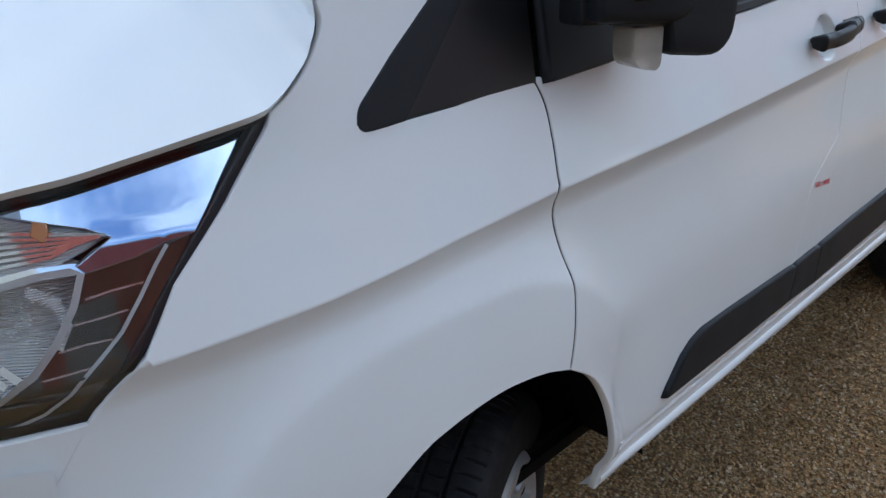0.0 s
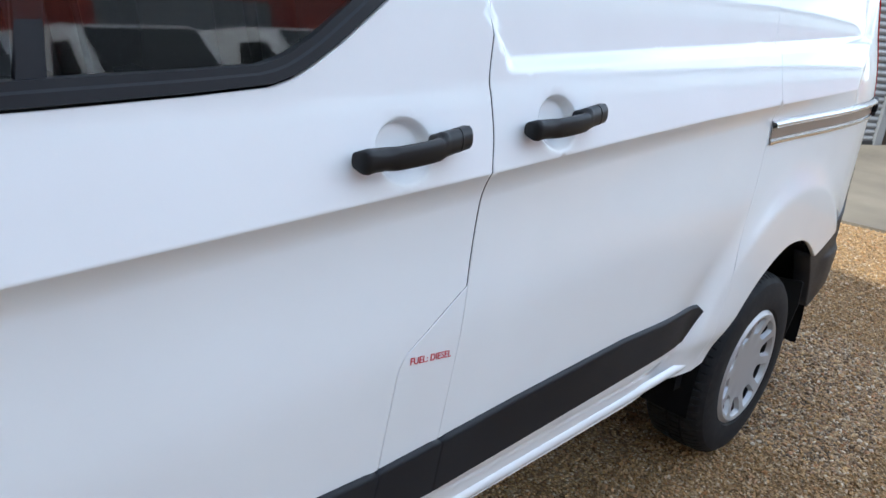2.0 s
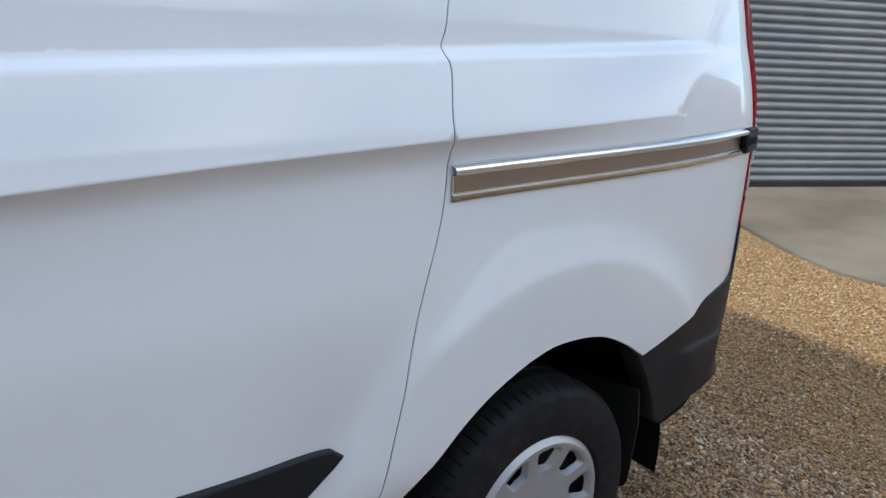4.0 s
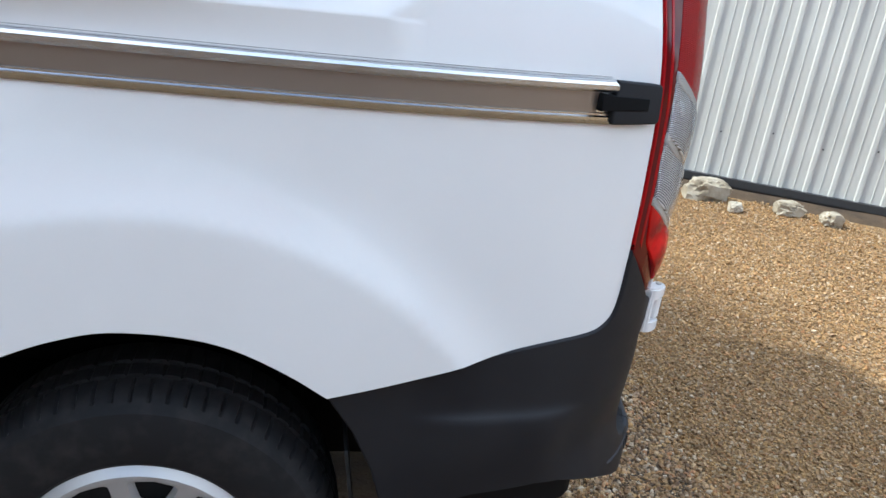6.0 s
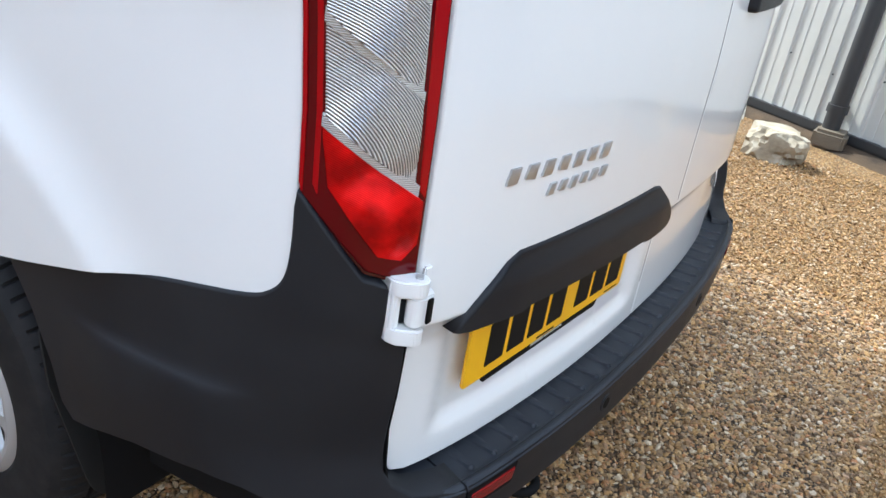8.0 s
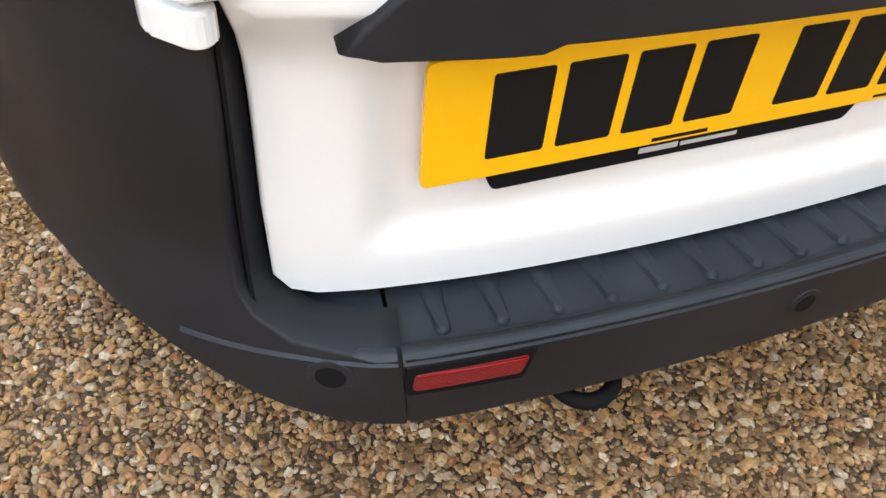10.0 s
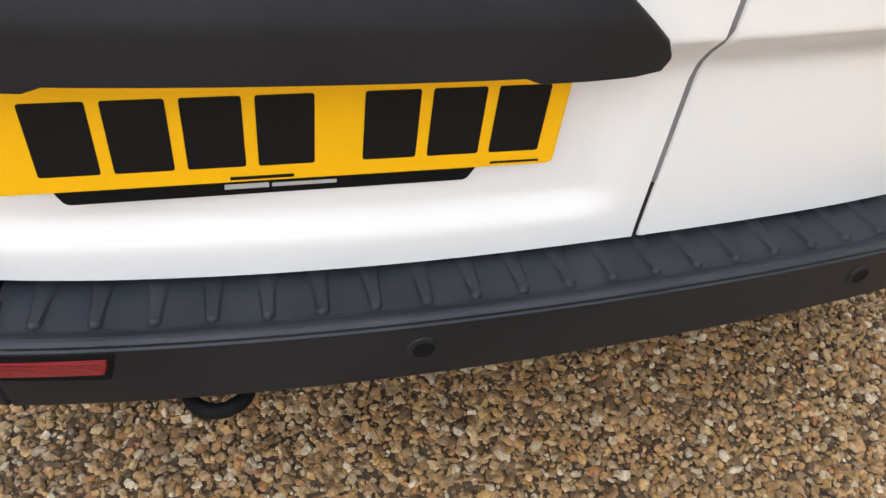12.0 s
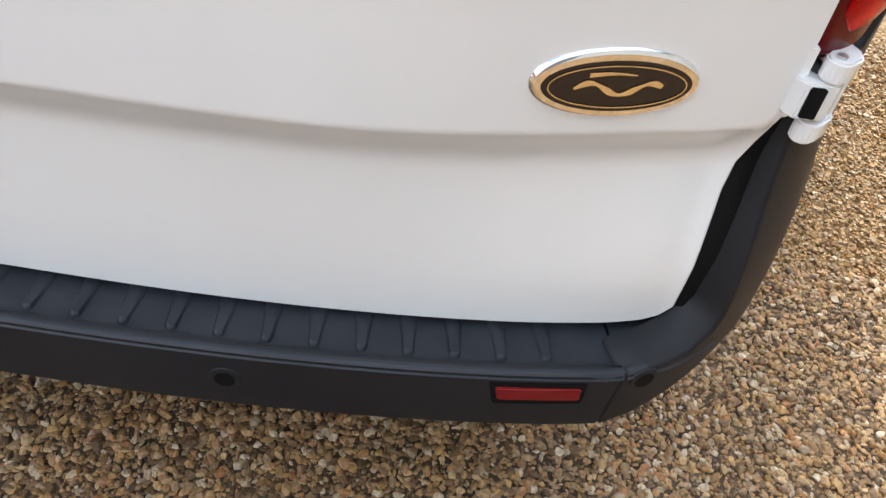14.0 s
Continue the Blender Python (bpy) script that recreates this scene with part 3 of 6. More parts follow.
def part(name, bm, mat, parent=None, label="", smooth_angle=0.6):
    me = bpy.data.meshes.new(name)
    bmesh.ops.recalc_face_normals(bm, faces=bm.faces)
    bm.to_mesh(me)
    bm.free()
    for p in me.polygons:
        p.use_smooth = True
    me.set_sharp_from_angle(angle=smooth_angle)
    me.materials.append(mat)
    ob = new(name, me)
    if parent is not None:
        ob.parent = parent
    return tagged(ob, label)


def block(cx, cy, cz, sx, sy, sz, bevel=0.003, rot=None, seg=2, bm=None):
    """A box with rounded edges."""
    b = bmesh.new()
    bmesh.ops.create_cube(b, size=1.0)
    bmesh.ops.scale(b, vec=(sx, sy, sz), verts=b.verts)
    if bevel > 0:
        bmesh.ops.bevel(b, geom=b.edges[:], offset=bevel, segments=seg, affect='EDGES')
    m = Matrix.Translation((cx, cy, cz)) @ (rot if rot is not None else Matrix.Identity(4))
    bmesh.ops.transform(b, matrix=m, verts=b.verts)
    if bm is None:
        return b
    tmp = bpy.data.meshes.new("tmp")
    b.to_mesh(tmp)
    b.free()
    bm.from_mesh(tmp)
    bpy.data.meshes.remove(tmp)
    return bm


def lathe(profile, axis_x, axis_z, segments, wobble=None):
    """Turns (r, y) points round a line along y."""
    b = bmesh.new()
    rows = []
    for k in range(segments):
        a = 2 * math.pi * k / segments
        row = []
        for i, (r, y) in enumerate(profile):
            rr = r - (wobble(k, i) if wobble else 0)
            row.append(b.verts.new((axis_x + rr * math.cos(a), y, axis_z + rr * math.sin(a))))
        rows.append(row)
    for k in range(segments):
        p, q = rows[k], rows[(k + 1) % segments]
        for i in range(len(profile) - 1):
            b.faces.new((p[i], q[i], q[i + 1], p[i + 1]))
    return b


def prism(outline, to3d, depth_dir, depth, bm=None):
    """A flat outline made into a slab: to3d maps (a, b) to a place, depth_dir is the way of its thickness."""
    b = bm if bm is not None else bmesh.new()
    f = [b.verts.new(to3d(*p)) for p in outline]
    g = [b.verts.new(Vector(to3d(*p)) + Vector(depth_dir) * depth) for p in outline]
    b.faces.new(f)
    b.faces.new(g[::-1])
    for i in range(len(f)):
        j = (i + 1) % len(f)
        b.faces.new((f[i], g[i], g[j], f[j]))
    return b


# ---- the van ----
van = thing("van", "white panel van with black plastic bumper parked on gravel", "van")

GAP_DOOR = [(0.385, 1.362), (0.400, 1.350), (0.413, 1.316), (0.414, 1.258), (0.410, 1.200), (0.418, 1.143), (0.427, 1.086), (0.436, 1.030), (0.433, 0.971), (0.425, 0.923), (0.416, 0.884)]
GAP_B = [(1.700, 1.88), (1.690, 1.600), (1.684, 1.529), (1.656, 1.403), (1.655, 1.361), (1.652, 1.300), (1.640, 1.241), (1.642, 1.199), (1.634, 1.138), (1.617, 1.031)]
GAP_C = [(2.706, 0.508), (2.742, 0.603), (2.828, 0.965), (2.872, 1.102), (2.891, 1.174), (2.897, 1.247), (2.896, 1.334), (2.906, 1.411), (2.902, 1.455), (2.928, 1.538), (2.96, 1.88)]
ARCH_F = [(0.363, 0.902), (0.315, 0.911), (0.260, 0.915), (0.205, 0.911), (0.155, 0.902), (0.107, 0.887), (0.038, 0.843), (-0.05, 0.775), (-0.12, 0.69), (-0.17, 0.58)]
ARCH_R = [(3.531, 0.717), (3.463, 0.761), (3.379, 0.802), (3.298, 0.820), (3.203, 0.823), (3.139, 0.809), (3.080, 0.787), (3.007, 0.750), (2.940, 0.702), (2.879, 0.647), (2.810, 0.588), (2.77, 0.515)]
BUMP_TOP = [(3.531, 0.717), (3.605, 0.736), (3.70, 0.763), (3.80, 0.789), (3.90, 0.809), (3.972, 0.821), (4.000, 0.833), (4.018, 0.856), (4.025, 0.900), (4.026, 0.972)]
LAMP_L = [(4.026, 0.972), (4.025, 1.07), (4.020, 1.164), (4.009, 1.297), (3.985, 1.48), (3.965, 1.62)]
FLAP = [(1.617, 1.031), (1.475, 0.942), (1.463, 0.930), (1.454, 0.910), (1.431, 0.755), (1.410, 0.515)]
HOOD_SIDE = [(-0.034, 1.379), (-0.004, 1.398), (0.028, 1.430), (0.050, 1.467), (0.048, 1.50), (0.06, 1.57)]
HEAD_BACK = [(-0.288, 1.075), (-0.222, 1.145), (-0.178, 1.215), (-0.103, 1.292), (-0.040, 1.366)]

GAP_DOOR, GAP_B, GAP_C, ARCH_F, ARCH_R = (curved(p, 4) for p in (GAP_DOOR, GAP_B, GAP_C, ARCH_F, ARCH_R))
BUMP_TOP, HOOD_SIDE = curved(BUMP_TOP, 4), curved(HOOD_SIDE, 4)

sheet("front_wing", SX(GAP_DOOR + ARCH_F + [(-0.33, 0.70), (-0.40, 0.93), (-0.340, 0.992)] + HEAD_BACK + HOOD_SIDE
      + [(0.35, 1.60), (0.227, 1.482), (0.150, 1.420), (0.085, 1.361), (0.080, 1.347), (0.098, 1.338), (0.24, 1.345)]), PAINT, van, gap=0.0040)
sheet("front_door", SX(GAP_DOOR[::-1] + [(0.48, 1.352), (0.566, 1.357), (0.713, 1.373), (0.918, 1.380), (1.10, 1.388), (1.215, 1.395), (1.252, 1.405), (1.285, 1.421), (1.337, 1.450), (1.43, 1.511), (1.52, 1.60), (1.56, 1.70), (1.58, 1.88)]
      + GAP_B + FLAP[1:] + curved([(0.575, 0.515), (0.572, 0.62), (0.560, 0.694), (0.537, 0.762), (0.490, 0.831), (0.416, 0.884)], 4)[:-1]), PAINT, van, gap=0.0040)
sheet("fuel_flap", SX(FLAP + [(1.553, 0.515), (1.573, 0.711)]), PAINT, van, gap=0.0015)
slide = sheet("sliding_door", SX(GAP_B + [(1.573, 0.711), (1.553, 0.515)] + GAP_C), PAINT, van)
sheet("rear_quarter_panel", SX(GAP_C[::-1] + ARCH_R[::-1] + BUMP_TOP[1:] + LAMP_L[1:] + [(3.92, 1.88)]), PAINT, van)
sheet("far_side_panel", across(SX(GAP_DOOR[::-1] + [(0.48, 1.352), (1.43, 1.511), (1.58, 1.88), (3.92, 1.88)] + LAMP_L[::-1] + BUMP_TOP[-2::-1] + ARCH_R + [(0.575, 0.515), (0.56, 0.694), (0.492, 0.825)])), PAINT, van, grid=(0.05, 0.025))
sheet("far_front_wing", across(SX(GAP_DOOR + ARCH_F + [(-0.33, 0.70), (-0.40, 0.93), (-0.340, 0.992)] + HEAD_BACK + HOOD_SIDE + [(0.35, 1.60), (0.085, 1.361), (0.098, 1.338)])), PAINT, van, grid=(0.05, 0.025))

Y_IN = 0.188


def back_door(y_gap_low, y_gap_high, y_edge, sign):
    def e(u):
        return s_at_y(y_edge + sign * u)
    foot_in = 0.0 if sign > 0 else 0.011
    pts = [(s_at_y(y_gap_low), 0.507), (s_at_y(y_edge + sign * 0.58), 0.506), (e(0.36), 0.506), (e(0.2), 0.507), (e(0.09 + foot_in), 0.509), (e(0.045 + foot_in), 0.512), (e(0.022 + foot_in), 0.519), (e(0.010 + foot_in), 0.536), (e(0.008 + foot_in), 0.60), (e(0.008 + foot_in), 0.70),
           (e(0.007 + foot_in * 0.75), 0.735), (e(0.005 + foot_in * 0.3), 0.765), (e(0.0), 0.80), (e(0.0), 1.85), (s_at_y(y_gap_high - 0.006), 1.85), (s_at_y(y_gap_high), 0.887), (s_at_y((y_gap_low + y_gap_high) / 2), 0.744)]
    return sheet("rear_door", pts, PAINT, van, gap=0.0018, grid=(0.02, 0.010), thick=0.03, round_edge=0.004)


back_door(0.9650, 0.9550, Y_IN, 1)
back_door(0.9735, 0.9630, 2 * YC - 0.160, -1)

# black strips painting the shade in panel gaps, and the grey rear-door seal
def gap_strip(pts, width=0.0042, depth=-0.0012, mat=RUBBER):
    b = bmesh.new()
    line = dense(pts + pts[::-1], 0.015)[:len(dense(pts + pts[::-1], 0.015)) // 2 + 1]
    rows = []
    for k, p in enumerate(line):
        a, c = line[max(k - 1, 0)], line[min(k + 1, len(line) - 1)]
        t = Vector((c[0] - a[0], c[1] - a[1]))
        t = t.normalized() if t.length > 0 else Vector((0, 1))
        rows.append([b.verts.new(skin(p[0] - t.y * width * g, p[1] + t.x * width * g, depth - 0.006 * abs(g))) for g in (-1, 0, 1)])
    for p, q in zip(rows, rows[1:]):
        for k in range(2):
            b.faces.new((p[k], p[k + 1], q[k + 1], q[k]))
    return part("seal_and_gap_shade", b, mat, van)


gap_strip(SX(GAP_DOOR), 0.0055)
gap_strip(SX(GAP_B + [(1.573, 0.711), (1.553, 0.515)]))
gap_strip(SX(GAP_C))
gap_strip(SX(FLAP), 0.0012, -0.0022)
gap_strip([(s_at_y(0.9692), 0.50), (s_at_y(0.9672), 0.59)], 0.0064, -0.0014)
gap_strip([(s_at_y(0.9672), 0.591), (s_at_y(0.9642), 0.744), (s_at_y(0.959), 0.887), (s_at_y(0.956), 1.85)], 0.0066, -0.0004, GREYSEAL)

# wide black strip painted as shade between the far door's edge and bumper corner
gap_strip([(s_at_y(1.794), 0.50), (s_at_y(1.795), 0.64), (s_at_y(1.798), 0.74), (s_at_y(1.811), 0.80)], 0.021, -0.008, SHELL)

# dark sheet added behind every gap so that the gaps read as shaded
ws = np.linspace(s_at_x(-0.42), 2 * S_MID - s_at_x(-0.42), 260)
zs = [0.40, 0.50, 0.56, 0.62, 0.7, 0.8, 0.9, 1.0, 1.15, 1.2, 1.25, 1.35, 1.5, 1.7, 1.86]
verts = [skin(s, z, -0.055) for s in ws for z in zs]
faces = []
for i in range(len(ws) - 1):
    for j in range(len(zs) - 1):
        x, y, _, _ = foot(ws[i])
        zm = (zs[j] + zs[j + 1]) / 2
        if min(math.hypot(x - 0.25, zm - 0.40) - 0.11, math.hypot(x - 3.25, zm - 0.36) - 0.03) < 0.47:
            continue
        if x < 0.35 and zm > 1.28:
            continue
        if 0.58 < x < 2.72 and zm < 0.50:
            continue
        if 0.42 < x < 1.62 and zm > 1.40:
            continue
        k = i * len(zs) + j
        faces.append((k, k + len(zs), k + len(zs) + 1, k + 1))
link_mesh("gap_shade_shell", verts, faces, SHELL, van)

for x, y in ((3.98, 0.24), (3.93, 1.79)):
    part("rear_jamb", block(x, y, 0.62, 0.11, 0.18, 0.46, 0.02), SHELL, van)

# sill under the doors, and the floor pan
b = bmesh.new()
rows = []
for x in np.linspace(0.590, 2.690, 60):
    f = foot(s_at_x(x))
    rows.append([b.verts.new((f[0] + f[2] * d, f[1] + f[3] * d, z)) for d, z in ((0.019, 0.553), (0.014, 0.549), (0.0095, 0.5445), (0.0075, 0.539), (0.008, 0.533), (0.011, 0.526), (0.018, 0.520), (0.030, 0.513), (0.06, 0.495))])
for p, q in zip(rows, rows[1:]):
    for k in range(len(p) - 1):
        b.faces.new((p[k], q[k], q[k + 1], p[k + 1]))
for row in (rows[0], rows[-1]):
    b.faces.new(row)
part("sill", b, PAINT, van, smooth_angle=0.9)
part("underbody", block(1.72, YC, 0.485, 3.5, 1.62, 0.07, 0.02), SHELL, van)

# wheel-arch liners
for cx, cz, r in ((0.25, 0.38, 0.53), (3.25, 0.36, 0.462)):
    for y0, y1 in ((0.02, 0.42), (2 * YC - 0.42, 2 * YC - 0.02)):
        b = bmesh.new()
        rows = []
        for k in range(33):
            low = 12 if cx < 1 else -7
            a = radians(low + (187 - low) * k / 32)
            rows.append([b.verts.new((cx + r * math.cos(a), y, cz + r * math.sin(a))) for y in (y0, y1)])
        for p, q in zip(rows, rows[1:]):
            b.faces.new((p[0], p[1], q[1], q[0]))
        inner = y1 if y0 < YC else y0
        b.faces.new([row[0 if inner == y0 else 1] for row in rows])
        part("arch_liner", b, SHELL, van)

# roof, windscreen, bonnet
def roof_edge(x):
    p = skin(s_at_x(x), 1.88)
    return p


b = bmesh.new()
rows = []
for x in np.linspace(0.85, 4.02, 30):
    e = roof_edge(min(x, 3.93))
    row = []
    for k in range(17):
        v = -1 + 2 * k / 16
        half = YC - e.y
        row.append(b.verts.new((x - 0.05 * v * v * (1 if x > 3.8 else 0), YC + v * half, 1.88 + 0.10 * (1 - abs(v) ** 3.5) * smooth((4.25 - x) / 0.25))))
    rows.append(row)
for p, q in zip(rows, rows[1:]):
    for k in range(16):
        b.faces.new((p[k], q[k], q[k + 1], p[k + 1]))
part("roof", b, PAINT, van)

EDGE = [(-0.50, 0.29, 1.26), (-0.42, 0.225, 1.303), (-0.36, 0.188, 1.327), (-0.30, 0.157, 1.342), (-0.243, 0.136, 1.348), (-0.154, 0.112, 1.364), (-0.054, 0.091, 1.381), (-0.032, 0.090, 1.386), (-0.003, 0.094, 1.402),
        (0.031, 0.099, 1.430), (0.054, 0.107, 1.466), (0.055, 0.113, 1.502), (0.064, 0.128, 1.57), (0.09, 0.150, 1.62)]
MIDDLE = [(-0.66, 1.20), (-0.58, 1.33), (-0.50, 1.42), (-0.42, 1.49), (-0.34, 1.54), (-0.22, 1.59), (-0.10, 1.63), (-0.02, 1.65), (0.05, 1.67), (0.10, 1.685), (0.14, 1.70), (0.17, 1.71), (0.20, 1.72), (0.23, 1.73)]
b = bmesh.new()
rows = []
tt = np.linspace(0, len(EDGE) - 1, 105)
soft_edge = np.array([[np.interp(t, range(len(EDGE)), [p[i] for p in EDGE]) for i in range(3)] + [np.interp(t, range(len(MIDDLE)), [p[i] for p in MIDDLE]) for i in range(2)] for t in tt])
for turn in range(1):
    soft_edge[2:-2] = (soft_edge[:-4] + soft_edge[1:-3] + soft_edge[2:-2] + soft_edge[3:-1] + soft_edge[4:]) / 5
for row5 in soft_edge:
    e, m = row5[:3], row5[3:]
    row = []
    for j in range(-20, 21):
        v = 1 - abs(j) / 20
        g = 1 - (1 - v) ** 2.4
        row.append(b.verts.new((e[0] + (m[0] - e[0]) * v, (e[1] + (YC - e[1]) * v) if j <= 0 else 2 * YC - (e[1] + (YC - e[1]) * v), e[2] + (m[1] - e[2]) * g)))
    rows.append(row)
for p, q in zip(rows, rows[1:]):
    for k in range(40):
        b.faces.new((p[k], p[k + 1], q[k + 1], q[k]))
geom = bmesh.ops.extrude_edge_only(b, edges=[e for e in b.edges if e.is_boundary])
for v in [g for g in geom["geom"] if isinstance(g, bmesh.types.BMVert)]:
    v.co.z -= 0.010
    v.co.y += 0.010 if v.co.y < YC else -0.010
part("bonnet", b, PAINT, van, smooth_angle=0.9)
b = bmesh.new()
rows = []
for k in range(13):
    f = k / 12
    rows.append([b.verts.new((0.09 + 0.13 * (1 - v * v) * (1 - f) + 0.79 * f, YC + v * (0.80 + 0.01 * f), 1.61 + 0.12 * (1 - v * v) * (1 - f) + 0.29 * f)) for v in np.linspace(-1, 1, 13)])
for p, q in zip(rows, rows[1:]):
    for k in range(12):
        b.faces.new((p[k], p[k + 1], q[k + 1], q[k]))
part("windscreen", b, DARKGLASS, van)
# front face below the bonnet, out of sight of the walk
b = bmesh.new()
rows = []
for z in np.linspace(0.35, 1.03, 12):
    rows.append([b.verts.new((foot(s)[0] + 0.02, foot(s)[1], z)) for s in np.r_[np.linspace(0, s_at_x(-0.345), 20)]])
for p, q in zip(rows, rows[1:]):
    for k in range(19):
        b.faces.new((p[k], p[k + 1], q[k + 1], q[k]))
mirror_geo = bmesh.ops.duplicate(b, geom=b.faces[:] + b.verts[:] + b.edges[:])["geom"]
for v in [g for g in mirror_geo if isinstance(g, bmesh.types.BMVert)]:
    v.co.y = 2 * YC - v.co.y
part("front_panel", b, PAINT, van)
front_bumper = sheet("front_bumper", SX([(-0.285, 1.070), (-0.338, 0.988), (-0.40, 0.93), (-0.335, 0.70), (-0.172, 0.58), (-0.18, 0.40), (-0.60, 0.40), (-0.63, 1.02), (-0.44, 1.062)]), PAINT, van, lift=0.001)

# quarter window, door window, window frames
QUARTER = rounded(SX([(0.092, 1.340), (0.400, 1.350), (0.405, 1.60), (0.33, 1.585)]), [0.018, 0, 0, 0.02])
sheet("quarter_window", QUARTER, GLOSSBLACK, van, lift=0.002, gap=0.003, round_edge=0.008)
sheet("quarter_trim", rounded(SX([(0.080, 1.3375), (0.150, 1.343), (0.385, 1.60), (0.322, 1.585), (0.225, 1.484), (0.148, 1.422), (0.082, 1.362)]), [0.014, 0, 0, 0, 0.01, 0.01, 0.012]), PLASTIC, van, lift=0.003, gap=-0.001, round_edge=0.004)
WIN_OUT = [(0.41, 1.352), (0.566, 1.358), (0.713, 1.374), (0.918, 1.381), (1.10, 1.389), (1.215, 1.396), (1.252, 1.406), (1.285, 1.422), (1.337, 1.451), (1.43, 1.512), (1.52, 1.60), (1.56, 1.70), (1.575, 1.84), (0.62, 1.84), (0.44, 1.62)]
WIN_IN = [(0.55, 1.385), (0.72, 1.398), (0.918, 1.410), (1.10, 1.416), (1.20, 1.421), (1.240, 1.432), (1.29, 1.458), (1.37, 1.513), (1.47, 1.61), (1.51, 1.70), (1.525, 1.81), (0.66, 1.81), (0.55, 1.60)]


def ring_sheet(name, outer, inner, mat, parent, lift, depth=0.02):
    """A frame between two outlines of the side."""
    o, i = dense(SX(outer), 0.03), dense(SX(inner), 0.03)
    n = 120
    def even(p):
        a = np.array(p + p[:1])
        s = np.r_[0, np.cumsum(np.hypot(*np.diff(a, axis=0).T))]
        t = np.linspace(0, s[-1], n, endpoint=False)
        return np.c_[np.interp(t, s, a[:, 0]), np.interp(t, s, a[:, 1])]
    a, c = even(o), even(i)
    b = bmesh.new()
    rows = []
    for k in range(n):
        # nearest place of the inner outline
        q = c[np.argmin(np.hypot(*(c - a[k]).T))]
        rows.append([b.verts.new(skin(*p)) for p in ((a[k][0], a[k][1], lift - 0.006), (*(a[k] * 0.92 + q * 0.08), lift), (*(a[k] * 0.45 + q * 0.55), lift), (*(a[k] * 0.35 + q * 0.65), lift - 0.004), (*q, lift - 0.004), (*q, lift - depth))])
    for k in range(n):
        p, q = rows[k], rows[(k + 1) % n]
        for j in range(5):
            try:
                b.faces.new((p[j], q[j], q[j + 1], p[j + 1]))
            except ValueError:
                pass
    return part(name, b, mat, parent)


ring_sheet("window_frame", WIN_OUT, WIN_IN, PLASTIC, van, 0.004)
def glass_skin(s, z, lift=0.0):
    """The door glass stands a little more upright than the panel."""
    return skin(s, z, lift + 0.115 * min(0.12, max(0.0, z - 1.40)))


sheet("door_window", SX(WIN_IN), TINTGLASS, van, glass_skin, lift=-0.014, gap=-0.002, grid=(0.08, 0.05), thick=0.004)
sheet("window_divider", SX([(0.902, 1.405), (0.936, 1.408), (0.965, 1.80), (0.935, 1.80)]), PLASTIC, van, lift=-0.006)
# cab inside: dark trim, dashboard top and seat backs
part("cab_trim", block(0.98, YC, 1.16, 1.15, 1.66, 0.10, 0.02), SHELL, van)
for y in (0.50, 1.45):
    part("seat_back", block(1.30, y, 1.50, 0.14, 0.46, 0.62, 0.05, Matrix.Rotation(radians(-10), 4, 'Y')), SHELL, van)
part("bulkhead", block(1.62, YC, 1.45, 0.03, 1.60, 0.85, 0.01), SHELL, van)
part("dashboard", block(0.45, YC, 1.33, 0.40, 1.55, 0.16, 0.05), SHELL, van)

# door mirror, folded against the door
mirror = thing("door_mirror", "", "")
for key in ("label", "category"):
    if key in mirror:
        del mirror[key]
mirror.parent = van
TURN = Matrix.Rotation(radians(-21), 4, 'Z')


def mirror_at(a, c, z):
    """a along the folded head, c outwards, from the hinge."""
    p = TURN @ Vector((a, -c, 0))
    return Vector((0.405 + p.x, 0.005 + p.y, z))


def mirror_slab(name, outline, c0, c1, mat, radius, taper=0.0, label=""):
    b = bmesh.new()
    o = rounded(outline, radius, 6)
    cx = sum(p[0] for p in o) / len(o)
    cz = sum(p[1] for p in o) / len(o)
    layers = [(c0, 1.0), (c1 - 0.02, 1.0), (c1 - 0.008, 0.985), (c1 - 0.002, 0.955), (c1, 0.91)] if c1 - c0 > 0.03 else [(c0, 1.0), (c1 - 0.003, 0.995), (c1, 0.965)]
    rings = [[b.verts.new(mirror_at(cx + (p[0] - cx) * f, c, cz + (p[1] - cz) * f)) for p in o] for c, f in layers]
    for r, q in zip(rings, rings[1:]):
        for k in range(len(o)):
            b.faces.new((r[k], r[(k + 1) % len(o)], q[(k + 1) % len(o)], q[k]))
    b.faces.new(rings[-1])
    b.faces.new(rings[0][::-1])
    return part(name, b, mat, mirror, label)


mirror_slab("mirror_arm", [(0.0, 1.434), (0.14, 1.432), (0.14, 1.56), (0.0, 1.56)], -0.02, 0.032, PLASTIC, 0.01)
mirror_slab("mirror_housing", [(0.045, 1.434), (0.132, 1.430), (0.142, 1.388), (0.250, 1.376), (0.264, 1.82), (0.045, 1.82)], -0.05, 0.062, PLASTIC, [0.01, 0.004, 0.008, 0.05, 0.06, 0.04])
mirror_slab("mirror_cover", [(0.01, 1.442), (0.172, 1.432), (0.192, 1.80), (0.01, 1.80)], 0.02, 0.073, PLASTIC, [0.008, 0.05, 0.03, 0.03])
mirror_slab("mirror_cap", [(0.055, 1.468), (0.135, 1.474), (0.165, 1.76), (0.045, 1.76)], 0.06, 0.078, PLASTIC, [0.006, 0.006, 0.02, 0.02])
